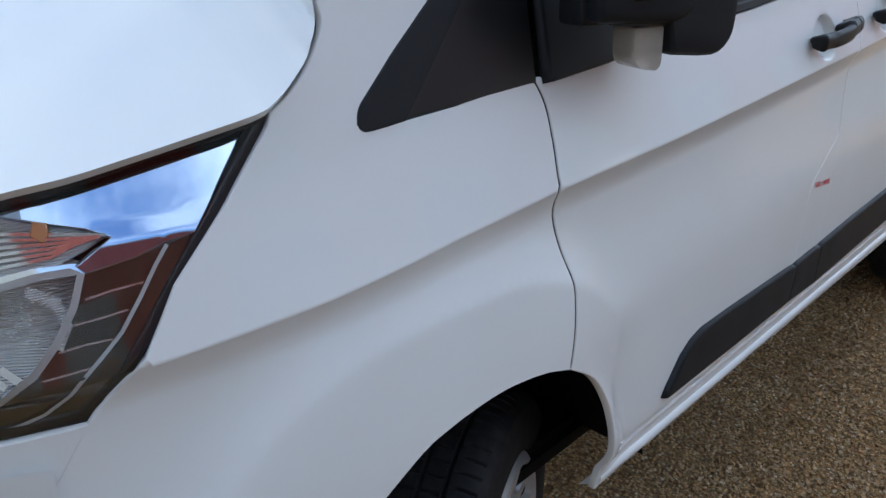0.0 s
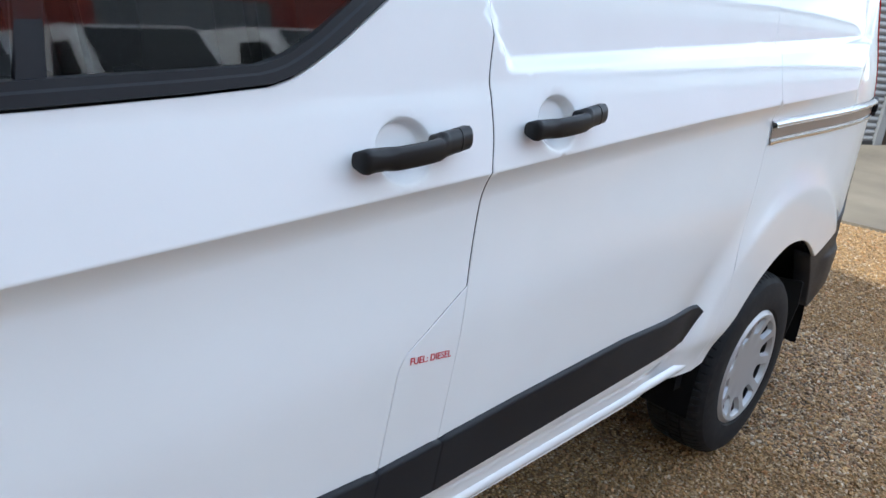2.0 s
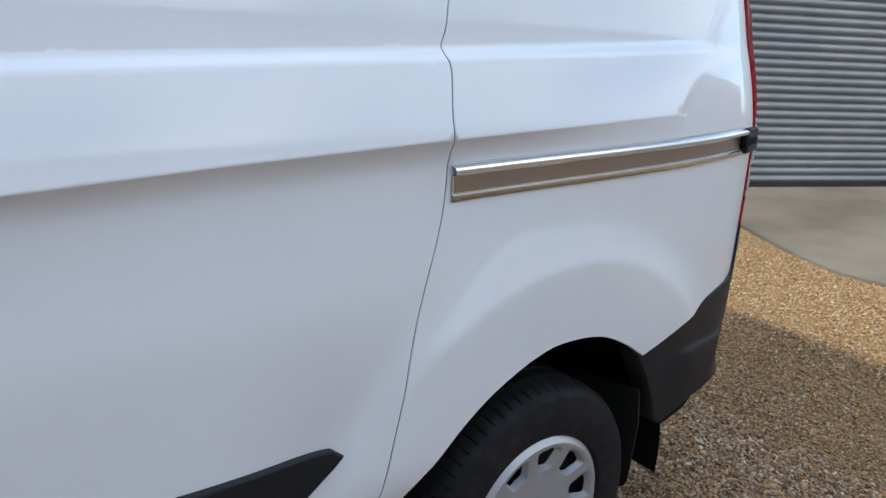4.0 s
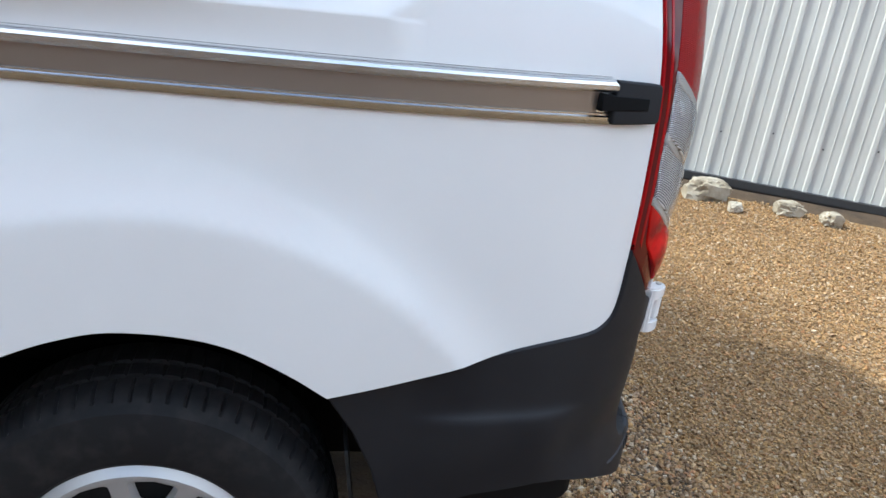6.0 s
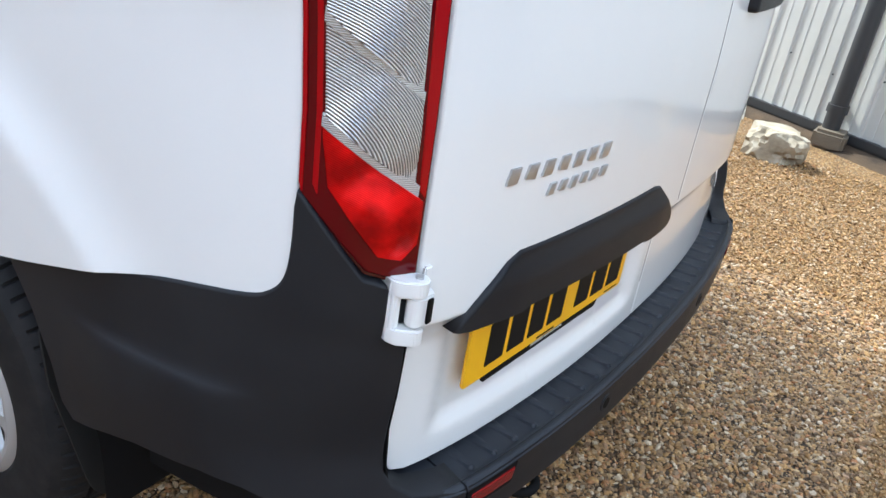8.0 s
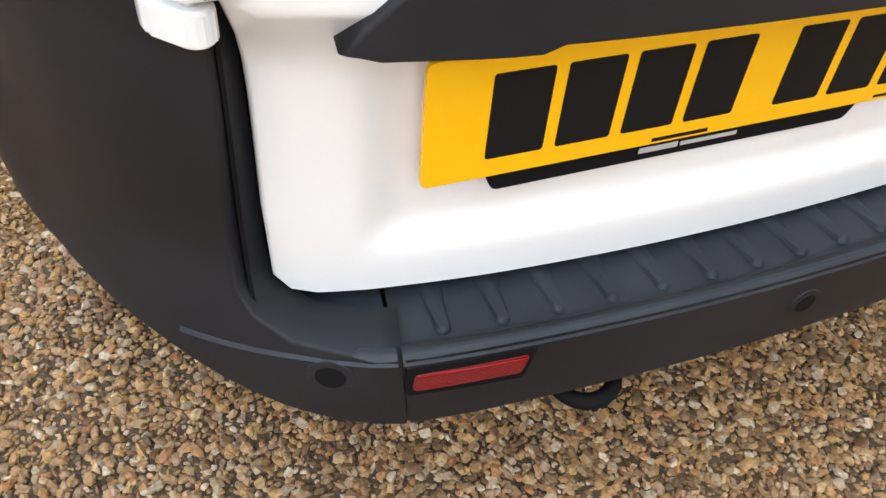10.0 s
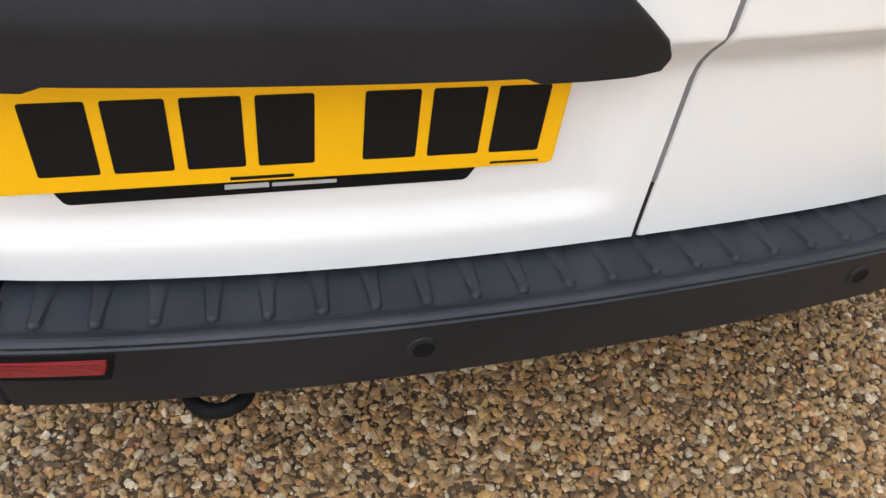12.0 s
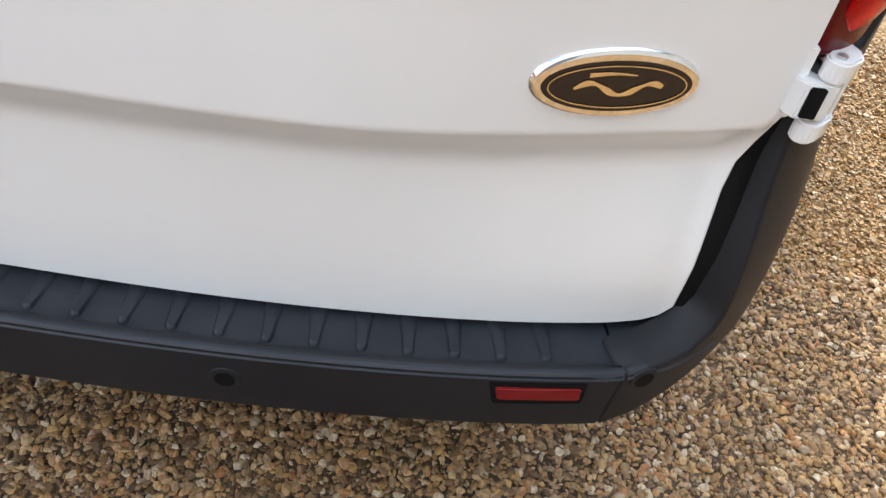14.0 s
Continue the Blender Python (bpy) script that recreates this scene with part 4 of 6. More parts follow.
mirror_slab("mirror_indicator", [(0.082, 1.374), (0.126, 1.366), (0.132, 1.376), (0.131, 1.432), (0.078, 1.432)], 0.0, 0.048, LENSBEIGE, [0.018, 0.006, 0.006, 0.003, 0.003], label="clear ribbed lens over an amber bulb")
mirror_slab("bulb", [(0.091, 1.385), (0.121, 1.381), (0.122, 1.424), (0.091, 1.424)], 0.005, 0.036, BULBCASE, 0.006)
sheet("mirror_base", SX([(0.416, 1.353), (0.60, 1.362), (0.62, 1.48), (0.418, 1.48)]), PLASTIC, van, lift=0.016, round_edge=0.008)

# door handles
def handle(cx, cz, length, tilt):
    h = holder("door_handle", van, "black plastic pull handle")

    def stretch(name, t0, t1, n, fat=0.0):
        b = bmesh.new()
        rings = []
        for k in range(n):
            t = t0 + (t1 - t0) * k / (n - 1)
            x = cx + (t - 0.5) * length
            z = cz + (t - 0.5) * tilt - 0.001 * math.sin(math.pi * t)
            end = math.sqrt(max(0.0, 1 - (1 - min(1.0, min(t / 0.045, (1 - t) / 0.045))) ** 2))
            up = (0.0160 + 0.0085 * smooth((t - 0.66) / 0.04) + 0.0020 * (1 - smooth((t - 0.05) / 0.2)) + fat) * (0.64 + 0.36 * end)
            down = (0.0195 - 0.004 * smooth((t - 0.55) / 0.4) + fat) * (0.64 + 0.36 * end)
            out = -0.026 - 0.010 * math.sin(math.pi * t) - fat
            stem = max(smooth((t - 0.015) / 0.10) * (1 - smooth((t - 0.16) / 0.12)), smooth((t - 0.64) / 0.10))
            inner = out + 0.020 + (-out) * stem
            ring = []
            for a in range(16):
                ang = 2 * math.pi * a / 16
                c, s = math.cos(ang), math.sin(ang)
                c = math.copysign(abs(c) ** 0.6, c)
                s = math.copysign(abs(s) ** 0.8, s)
                deep = (inner - out) * (0.5 - 0.5 * c)
                slim = 1 - 0.45 * smooth((deep - 0.012) / 0.03)
                ring.append(b.verts.new((x, out + deep + 0.012 * (1 - end), z + (up if s > 0 else down) * s * slim)))
            rings.append(ring)
        for p, q in zip(rings, rings[1:]):
            for a in range(16):
                b.faces.new((p[a], p[(a + 1) % 16], q[(a + 1) % 16], q[a]))
        b.faces.new(rings[0])
        b.faces.new(rings[-1])
        part(name, b, HANDLEBLACK, h, smooth_angle=0.9)

    stretch("pull", 0.0, 0.848, 70)
    stretch("end_cap", 0.853, 1.0, 24, 0.0006)


handle(1.436, 1.303, 0.228, 0.015)
handle(1.828, 1.319, 0.222, 0.015)

# side rubbing strips, each with its bevelled ends
STRIP = [(0.790, 0.640), (0.850, 0.706), (0.885, 0.728), (0.930, 0.739), (1.07, 0.737), (1.415, 0.724)]
sheet("side_strip", SX(STRIP + [(1.395, 0.634), (1.1, 0.636)]), PLASTIC, van, lift=0.014, gap=0.0, thick=0.02, round_edge=0.008)
sheet("side_strip", SX([(1.421, 0.724), (1.573, 0.728), (1.560, 0.628), (1.401, 0.634)]), PLASTIC, van, lift=0.014, gap=0.0, thick=0.02, round_edge=0.008)
sheet("side_strip", SX([(1.579, 0.728), (1.80, 0.737), (2.224, 0.748), (2.640, 0.733), (2.660, 0.720), (2.578, 0.646), (2.535, 0.640), (2.40, 0.646), (1.81, 0.633), (1.566, 0.628)]), PLASTIC, van, lift=0.014, gap=0.0, thick=0.02, round_edge=0.008)

# writing on the fuel flap
cu = bpy.data.curves.new("fuel_text", 'FONT')
cu.body = "FUEL: DIESEL"
cu.size = 0.0205
cu.extrude = 0.0003
tmp_ob = new("fuel_text", cu)
dg = bpy.context.evaluated_depsgraph_get()
tm = bpy.data.meshes.new_from_object(tmp_ob.evaluated_get(dg))
bpy.data.objects.remove(tmp_ob)
xs = [v.co.x for v in tm.vertices]
scale = 0.104 / (max(xs) - min(xs))
for v in tm.vertices:
    x = 1.478 + v.co.x * scale
    p = skin(s_at_x(x), 0.9190 - 0.014 * (x - 1.478) / 0.104 + v.co.y * 0.95, 0.0012 + v.co.z)
    v.co = p
tm.materials.append(REDPRINT)
fuel_text = new("fuel_label", tm)
fuel_text.parent = van
tagged(fuel_text, "small red printed lettering")

# sliding-door rail
def rail_z(x):
    return 1.209 + 0.016 * (x - 2.9)


rail = holder("door_rail", van, "bare aluminium sliding door rail")
PROFILE = [(-0.034, 0.0), (-0.034, 0.007), (-0.030, 0.009), (-0.027, 0.010), (-0.023, 0.010), (-0.021, 0.006), (-0.018, 0.006), (-0.017, 0.003), (0.015, 0.003), (0.016, 0.013), (0.020, 0.016), (0.027, 0.016), (0.031, 0.012), (0.034, 0.0)]
b = bmesh.new()
rows = []
for x in np.linspace(2.905, 3.925, 40):
    s = s_at_x(x)
    zc = rail_z(x)
    f = foot(s)
    row = []
    for dz, out in PROFILE:
        row.append(b.verts.new((f[0] + f[2] * (side_depth(x, zc) - out), f[1] + f[3] * (side_depth(x, zc) - out), zc + dz)))
    rows.append(row)
for p, q in zip(rows, rows[1:]):
    for k in range(len(PROFILE) - 1):
        b.faces.new((p[k], q[k], q[k + 1], p[k + 1]))
part("channel", b, ALU, rail, smooth_angle=0.5)
sheet("groove", SX([(2.912, rail_z(2.91) - 0.0165), (3.90, rail_z(3.9) - 0.0165), (3.90, rail_z(3.9) + 0.0145), (2.912, rail_z(2.91) + 0.0145)]), RAILGROUNDTINT, rail, lambda s, z, lift=0.0: skin(s, rail_z(foot(s)[0]), 0.0042 + lift) + Vector((0, 0, z - rail_z(foot(s)[0]))), gap=0.0, thick=0.003, round_edge=0.001, grid=(0.05, 0.02), edge=0.04)
# dark strip painted as the shaded gap over the rail
gap_strip(SX([(2.905, rail_z(2.905) + 0.0365), (3.4, rail_z(3.4) + 0.0365), (3.92, rail_z(3.92) + 0.0365)]), 0.0022, 0.0008)
sheet("end_cap", rounded(SX([(3.922, rail_z(3.92) - 0.032), (4.006, rail_z(4.0) - 0.030), (4.003, rail_z(4.0) + 0.030), (3.922, rail_z(3.92) + 0.034)]), [0.002, 0.008, 0.008, 0.002]), PLASTIC, rail, lift=0.018, thick=0.03, round_edge=0.004)
sheet("stop_block", SX([(3.898, rail_z(3.9) - 0.012), (3.98, rail_z(3.98) - 0.010), (3.98, rail_z(3.98) + 0.010), (3.898, rail_z(3.9) + 0.014)]), SHELL, rail, lift=0.021, thick=0.02)

# ---- rear bumper ----
bumper = holder("rear_bumper", van, "black grained plastic bumper with a ribbed step")
def corner_outline(off, seam=0.0):
    inner = [(0.122, 0.868), (0.150, 0.856), (0.180, 0.852), (0.182, 0.60), (0.182, 0.555), (0.190, 0.532), (0.215, 0.512)]
    low = [(0.27 + seam, 0.503), (0.292 + seam, 0.503), (0.300 + seam, 0.41), (0.25 + seam * 0.5, 0.420), (0.205, 0.434), (0.16, 0.456), (0.12, 0.480)]
    return (SX(BUMP_TOP) + [(s_at_y(y + off * (1.8 if z < 0.855 else 1.0)), z) for y, z in inner] + [(s_at_y(y), z) for y, z in low]
            + SX([(4.05, 0.500), (3.99, 0.518), (3.92, 0.526), (3.80, 0.515), (3.75, 0.503), (3.70, 0.488), (3.665, 0.482), (3.640, 0.505), (3.620, 0.569), (3.581, 0.647)]))


for poly in (corner_outline(0.0), across(corner_outline(-0.020, -0.036))):
    sheet("bumper_corner", poly, PLASTIC, bumper, bumper_skin, gap=0.001, thick=0.06, round_edge=0.005)
# black strip painted as shade on the near corner's inner cheek, beside the door
zs_ = (0.503, 0.56, 0.62, 0.68, 0.74, 0.80)
cheek = [(4.04, z) for z in zs_[::-1]] + [(bumper_skin(s_at_y(0.182), z).x - 0.004, z) for z in zs_]
part("corner_gap_shade", prism(cheek, lambda x, z: (x, 0.1835, z), (0, 1, 0), 0.003), SHELL, bumper)
face = [(s_at_y(y), 0.503) for y in np.linspace(0.296, 2 * YC - 0.260, 40)] + [(s_at_y(y), 0.41) for y in np.linspace(2 * YC - 0.268, 0.304, 40)]
sheet("bumper_face", face, PLASTIC, bumper, bumper_skin, gap=0.001, thick=0.014, round_edge=0.006)


def tread_at(y, t, up=0.0):
    """A place on the step: t 0 at the door, 1 at the outer edge."""
    s = s_at_y(y)
    f = foot(s)
    o = bumper_skin(s, 0.50, 0.002)
    i = Vector((f[0] + f[2] * 0.095, f[1] + f[3] * 0.095, 0))
    p = i.lerp(o, t)
    p.z = 0.4965 + 0.011 * smooth((t - 0.80) / 0.12) - 0.010 * smooth((t - 0.94) / 0.08) + up
    return p


def tread_strip(name, y0, y1, n):
    b = bmesh.new()
    ts = [0, 0.2, 0.4, 0.6, 0.78, 0.82, 0.86, 0.90, 0.93, 0.96, 0.985, 1.0]
    rows = [[b.verts.new(tread_at(y, t)) for t in ts] for y in np.linspace(y0, y1, n)]
    for p, q in zip(rows, rows[1:]):
        for k in range(len(ts) - 1):
            b.faces.new((p[k], p[k + 1], q[k + 1], q[k]))
    return part(name, b, STEPSKYTINT, bumper, smooth_angle=1.0)


tread_strip("step_tread", 0.294, 2 * YC - 0.258, 90)
for y0, y1 in ((0.135, 0.290), (2 * YC - 0.254, 2 * YC - 0.135)):
    tread_strip("step_end", y0, y1, 12)
b = bmesh.new()
rows = [[b.verts.new(tread_at(v, t, -0.014)) for t in (0, 0.3, 0.6, 0.96)] for v in np.linspace(0.12, 2 * YC - 0.12, 80)]
for p, q in zip(rows, rows[1:]):
    for k in range(3):
        b.faces.new((p[k], p[k + 1], q[k + 1], q[k]))
part("step_core", b, SHELL, bumper)
y = 0.335
while y < 2 * YC - 0.29:
    b = bmesh.new()
    top, low = [], []
    for t, w, h in ((0.25, 0.0125, 0.0030), (0.5, 0.0095, 0.0032), (0.66, 0.0072, 0.0034), (0.74, 0.0066, 0.0052), (0.775, 0.0052, 0.0050), (0.80, 0.0, 0.001)):
        top.append([tread_at(y + sgn * w * 0.75, t, h) for sgn in (-1, 1)])
        low.append([tread_at(y + sgn * (w + 0.001), t + 0.004, -0.001) for sgn in (-1, 1)])
    tv = [[b.verts.new(p) for p in r] for r in top]
    lv = [[b.verts.new(p) for p in r] for r in low]
    for k in range(len(tv) - 1):
        b.faces.new((tv[k][0], tv[k][1], tv[k + 1][1], tv[k + 1][0]))
        b.faces.new((lv[k][0], tv[k][0], tv[k + 1][0], lv[k + 1][0]))
        b.faces.new((tv[k][1], lv[k][1], lv[k + 1][1], tv[k + 1][1]))
    b.faces.new((lv[0][0], lv[0][1], tv[0][1], tv[0][0]))
    part("tread_rib", b, STEPSKYTINT, bumper, smooth_angle=0.9)
    y += 0.0535


def on_bumper(name, poly, mat, lift, label="", parent=bumper, **kw):
    o = sheet(name, poly, mat, parent, bumper_skin, lift=lift, **kw)
    return tagged(o, label)


for sgn in (1, -1):
    def yy(v):
        return s_at_y(v if sgn > 0 else 2 * YC - v)
    on_bumper("reflector_seat", rounded([(yy(0.278 + 0.018), 0.455), (yy(0.278 + 0.018), 0.495), (yy(0.412), 0.495), (yy(0.402), 0.452)], 0.006), SHELL, 0.0015, thick=0.004, edge=0.01)
    on_bumper("reflector", rounded([(yy(0.301), 0.464), (yy(0.303), 0.486), (yy(0.404), 0.487), (yy(0.398), 0.463)], 0.005), REFLECTOR, 0.004, "red reflector", thick=0.006, edge=0.01)
    for v, z in ((0.240 if sgn > 0 else 0.232, 0.484 if sgn > 0 else 0.492), (0.702, 0.460)):
        for name, r, mat, lift in (("sensor_ring", 0.0165, PLASTIC, 0.0026), ("sensor", 0.0112, SHELL, 0.0034)):
            s0 = yy(v)
            on_bumper(name, [(s0 + r * math.cos(a), z + r * math.sin(a)) for a in np.linspace(0, 2 * math.pi, 20, endpoint=False)], mat, lift, gap=0, thick=0.004, edge=0.05, round_edge=0.002, grid=(0.02, 0.02))

# towing eye under the bumper
tow = bpy.data.curves.new("towing_eye", 'CURVE')
tow.dimensions = '3D'
tow.bevel_depth = 0.009
sp = tow.splines.new('POLY')
pts = [(4.06, 0.466, 0.42), (4.15, 0.466, 0.392)] + [(4.205 + 0.030 * math.cos(a), 0.490 + 0.032 * math.sin(a), 0.376) for a in np.linspace(-2.4, 2.4, 16)] + [(4.15, 0.514, 0.392), (4.06, 0.514, 0.42)]
sp.points.add(len(pts) - 1)
for p, q in zip(sp.points, pts):
    p.co = (*q, 1)
tmp_ob = new("towing_eye", tow)
dg = bpy.context.evaluated_depsgraph_get()
tm = bpy.data.meshes.new_from_object(tmp_ob.evaluated_get(dg))
bpy.data.objects.remove(tmp_ob)
tm.materials.append(SHELL)
o = new("towing_eye", tm)
o.parent = van

# ---- rear lamps ----
def lamp_side(flip):
    F2 = across if flip else (lambda p: p)
    lamp = holder("tail_lamp", van, "tall red and clear tail lamp")
    off = -0.024 if flip else 0.0
    def Y(pts):
        return F2([(s_at_y(y + off), z) for y, z in pts])
    whole = F2(SX(LAMP_L) + [(s_at_y(0.184 + off), 1.62), (s_at_y(0.184 + off), 0.862), (s_at_y(0.152 + off), 0.862), (s_at_y(0.124 + off), 0.874)])
    def bowl(cy, cz, ry, rz, depth):
        """A swell (or, with a positive depth, a hollow) of the lamp's face round one place."""
        def at(s, z, lift=0.0):
            y = foot(s)[1]
            y = (2 * YC - y if flip else y) - off
            r = math.hypot((y - cy) / ry, (z - cz) / rz)
            return skin(s, z, lift - depth * max(0.0, 1 - r * r))
        return at
    sheet("lamp_body", whole, LAMPDARK, lamp, lift=-0.004, gap=0.001, thick=0.03)
    sheet("outer_lens", F2(SX([(4.031, 0.972), (4.031, 1.07), (4.026, 1.164), (4.015, 1.297), (3.991, 1.48), (3.973, 1.61)]) + [(s_at_y(0.179 + off), 1.61), (s_at_y(0.179 + off), 0.872), (s_at_y(0.155 + off), 0.870), (s_at_y(0.126 + off), 0.882)]), REDLENS, lamp, lift=0.003, gap=0.001, round_edge=0.006, grid=(0.012, 0.02))
    brake = Y([(0.086, 1.054), (0.172, 0.972), (0.173, 0.915), (0.158, 0.896), (0.134, 0.902), (0.092, 0.985)])
    sheet("brake_lens", brake, REDBRIGHT, lamp, bowl(0.140, 0.955, 0.045, 0.055, -0.009), lift=0.006, gap=0.0, grid=(0.007, 0.008), round_edge=0.003, edge=0.01)
    sheet("clear_lens", Y([(0.0835, 1.168), (0.087, 1.066), (0.163, 0.987), (0.158, 1.092)]), RIBLENS, lamp, bowl(0.128, 1.07, 0.05, 0.08, -0.009), lift=0.006, gap=0.001, grid=(0.007, 0.008), round_edge=0.003, edge=0.01)
    sheet("clear_lens", Y([(0.083, 1.262), (0.0835, 1.176), (0.157, 1.099), (0.152, 1.193)]), RIBLENS, lamp, bowl(0.122, 1.17, 0.05, 0.08, -0.009), lift=0.006, gap=0.001, grid=(0.007, 0.008), round_edge=0.003, edge=0.01)
    sheet("bulb_cell", Y([(0.087, 1.247), (0.104, 1.229), (0.103, 1.200), (0.088, 1.215)]), AMBER, lamp, lift=0.004, gap=0.0, grid=(0.01, 0.014), round_edge=0.003, edge=0.01)
    sheet("upper_lens", Y([(0.081, 1.56), (0.083, 1.276), (0.150, 1.205), (0.148, 1.56)]), REDRIB, lamp, lift=0.006, gap=0.001, grid=(0.01, 0.014), round_edge=0.004, edge=0.01)
    for a, c in (((0.083, 1.270), (0.154, 1.197)), ((0.0835, 1.172), (0.159, 1.094)), ((0.086, 1.062), (0.166, 0.984))):
        sheet("lens_divider", Y([(a[0], a[1] - 0.006), (c[0], c[1] - 0.006), (c[0], c[1] + 0.006), (a[0], a[1] + 0.006)]), CLEARLENS, lamp, lift=0.0085, gap=0.0, grid=(0.01, 0.01), round_edge=0.003, edge=0.008)
    for p in ([(0.156, 0.992), (0.161, 0.988), (0.151, 1.30), (0.147, 1.30)],):
        sheet("lens_edge", Y(p), CLEARLENS, lamp, lift=0.007, gap=0.0, grid=(0.01, 0.02), round_edge=0.0015, edge=0.02)
    for name, a, c in (("edge_strip_lens", 0.0015, 0.0032), ("inner_strip_lens", 0.0150, 0.0190)):
        near = [(x + a, max(z, 0.985)) for x, z in LAMP_L]
        far = [(x + c, max(z, 0.975)) for x, z in LAMP_L[::-1]]
        sheet(name, F2(SX(near + far)), REDSTRIP, lamp, lift=0.0042, gap=0.0, grid=(0.01, 0.03), round_edge=0.002, edge=0.02, thick=0.006)
    sheet("door_strip_lens", Y([(0.158, 1.56), (0.162, 1.20), (0.1705, 0.985), (0.176, 0.975), (0.176, 1.56)]), REDSTRIP, lamp, lift=0.0052, gap=0.0, grid=(0.01, 0.03), round_edge=0.003, edge=0.02, thick=0.006)


lamp_side(False)
lamp_side(True)

# ---- hinges of the rear doors ----
def hinge(flip, origin, tangent, swing):
    """A cast hinge: a bracket with two lugs on the body, a knuckle and a leaf on the door."""
    h = holder("door_hinge", van, "white painted cast hinge")
    t2 = Vector(tangent).normalized()
    n2 = Vector((t2.y, -t2.x)) if not flip else Vector((-t2.y, t2.x))

    def solid(name, outline, z0, z1, mat, bevel=0.003, tip=0.0):
        """An outline of (along, outwards) with a height; tip drops the outer end of its top and foot."""
        b = bmesh.new()
        rings = []
        for z in (z0, z1):
            rings.append([b.verts.new((origin[0] + t2.x * a + n2.x * c, origin[1] + t2.y * a + n2.y * c, z - tip * max(0.0, a) / 0.05)) for a, c in outline])
        b.faces.new(rings[0][::-1])
        b.faces.new(rings[1])
        m = len(outline)
        for k in range(m):
            b.faces.new((rings[0][k], rings[0][(k + 1) % m], rings[1][(k + 1) % m], rings[1][k]))
        bmesh.ops.recalc_face_normals(b, faces=b.faces)
        if bevel > 0:
            bmesh.ops.bevel(b, geom=b.edges[:], offset=bevel, segments=2, affect='EDGES', clamp_overlap=True)
        return part(name, b, mat, h, smooth_angle=0.7)

    def arc(ca, cc, r, d0, d1, n=8):
        return [(ca + r * math.cos(radians(d0 + (d1 - d0) * k / n)), cc + r * math.sin(radians(d0 + (d1 - d0) * k / n))) for k in range(n + 1)]

    pin = (0.034, 0.020)
    lug = [(0.0, -0.03), (0.0, 0.012), (0.008, 0.024)] + arc(*pin, 0.014, 120, -40) + [(0.030, 0.0), (0.028, -0.03)]
    solid("body_leaf", [(0.0, -0.03), (0.0, 0.013), (0.006, 0.0185), (0.013, 0.0185), (0.017, 0.010), (0.017, -0.03)], 0.786, 0.872, PAINT, 0.0025)
    solid("upper_lug", lug, 0.851, 0.8745, PAINT, 0.003)
    solid("lower_lug", lug, 0.7845, 0.808, PAINT, 0.003, 0.004)
    solid("hinge_pin", arc(*pin, 0.0055, 0, 330, 11), 0.780, 0.8775, CHROMEGREY, 0.0)
    solid("door_leaf", arc(*pin, 0.0125, 235, 60) + [(swing, 0.024), (swing + 0.004, 0.012), (swing + 0.004, -0.02), (0.046, -0.02), (0.040, 0.006)], 0.8095, 0.850, PAINT, 0.002)
    solid("leaf_wing", [(swing - 0.012, -0.03), (swing - 0.010, 0.010), (swing + 0.003, 0.006), (swing + 0.003, -0.03)], 0.800, 0.880, PAINT, 0.002)
    solid("rubber_pad", [(0.0445, 0.024), (0.0445, 0.0345), (swing - 0.003, 0.0285), (swing - 0.003, 0.018)], 0.813, 0.847, SHELL, 0.0012)


hinge(False, (4.110, 0.148), (0.41, 0.91), 0.058)
hinge(True, (4.048, 1.848), (0.41, -0.91), 0.062)

# ---- things on the rear doors ----
def on_door(name, poly, mat, lift, label="", **kw):
    return tagged(sheet(name, [(s_at_y(y), z) for y, z in poly], mat, van, lift=lift, **kw), label)


GARN = [(0.258, 0.766), (0.275, 0.783), (0.31, 0.815), (0.345, 0.846), (0.368, 0.856), (0.79, 0.858), (0.815, 0.853), (0.85, 0.826), (0.892, 0.788), (0.899, 0.775), (0.893, 0.764), (0.87, 0.761), (0.785, 0.761), (0.77, 0.767), (0.60, 0.768), (0.40, 0.768), (0.385, 0.762), (0.28, 0.762)]


def garnish_skin(s, z, lift=0.0):
    """The handle bar over the number plate: bulging, thick at its lower edge."""
    y = foot(s)[1]
    x, yy, nx, ny = foot(s)
    mid = 1 - smooth((abs((y - 0.598)) - 0.22) / 0.12)
    out = 0.006 + 0.010 * smooth((0.86 - z) / 0.05) * (0.4 + 0.6 * mid)
    d = -out - lift
    return Vector((x + nx * d, yy + ny * d, z))


sheet("plate_garnish", [(s_at_y(y), z) for y, z in GARN], PLASTIC, van, garnish_skin, gap=0.0, thick=0.05, round_edge=0.006, grid=(0.015, 0.008))

plate = holder("number_plate", van, "yellow reflective rear number plate with black characters")
P0, P1 = Vector((4.146, 0.318, 0)), Vector((4.178, 0.838, 0))
pt = (P1 - P0).normalized()
pn = Vector((pt.y, -pt.x, 0))


def plate_at(a, z, out=0.0):
    p = P0 + pt * a + pn * out
    return (p.x, p.y, z)


def plate_slab(name, outline, out0, out1, mat, r=0.0):
    o = rounded(outline, r, 4) if r > 0 else outline
    return part(name, prism(o, lambda a, z: plate_at(a, z, out1), -pn, out1 - out0), mat, plate)


plate_slab("plate_sheet", [(0, 0.632), (0.52, 0.632), (0.52, 0.742), (0, 0.742)], 0.0, 0.0045, YELLOW, 0.008)
plate_slab("plate_holder", [(0.065, 0.612), (0.435, 0.612), (0.447, 0.635), (0.447, 0.66), (0.055, 0.66), (0.055, 0.635)], -0.004, -0.0005, SHELL, 0.006)
x = 0.052
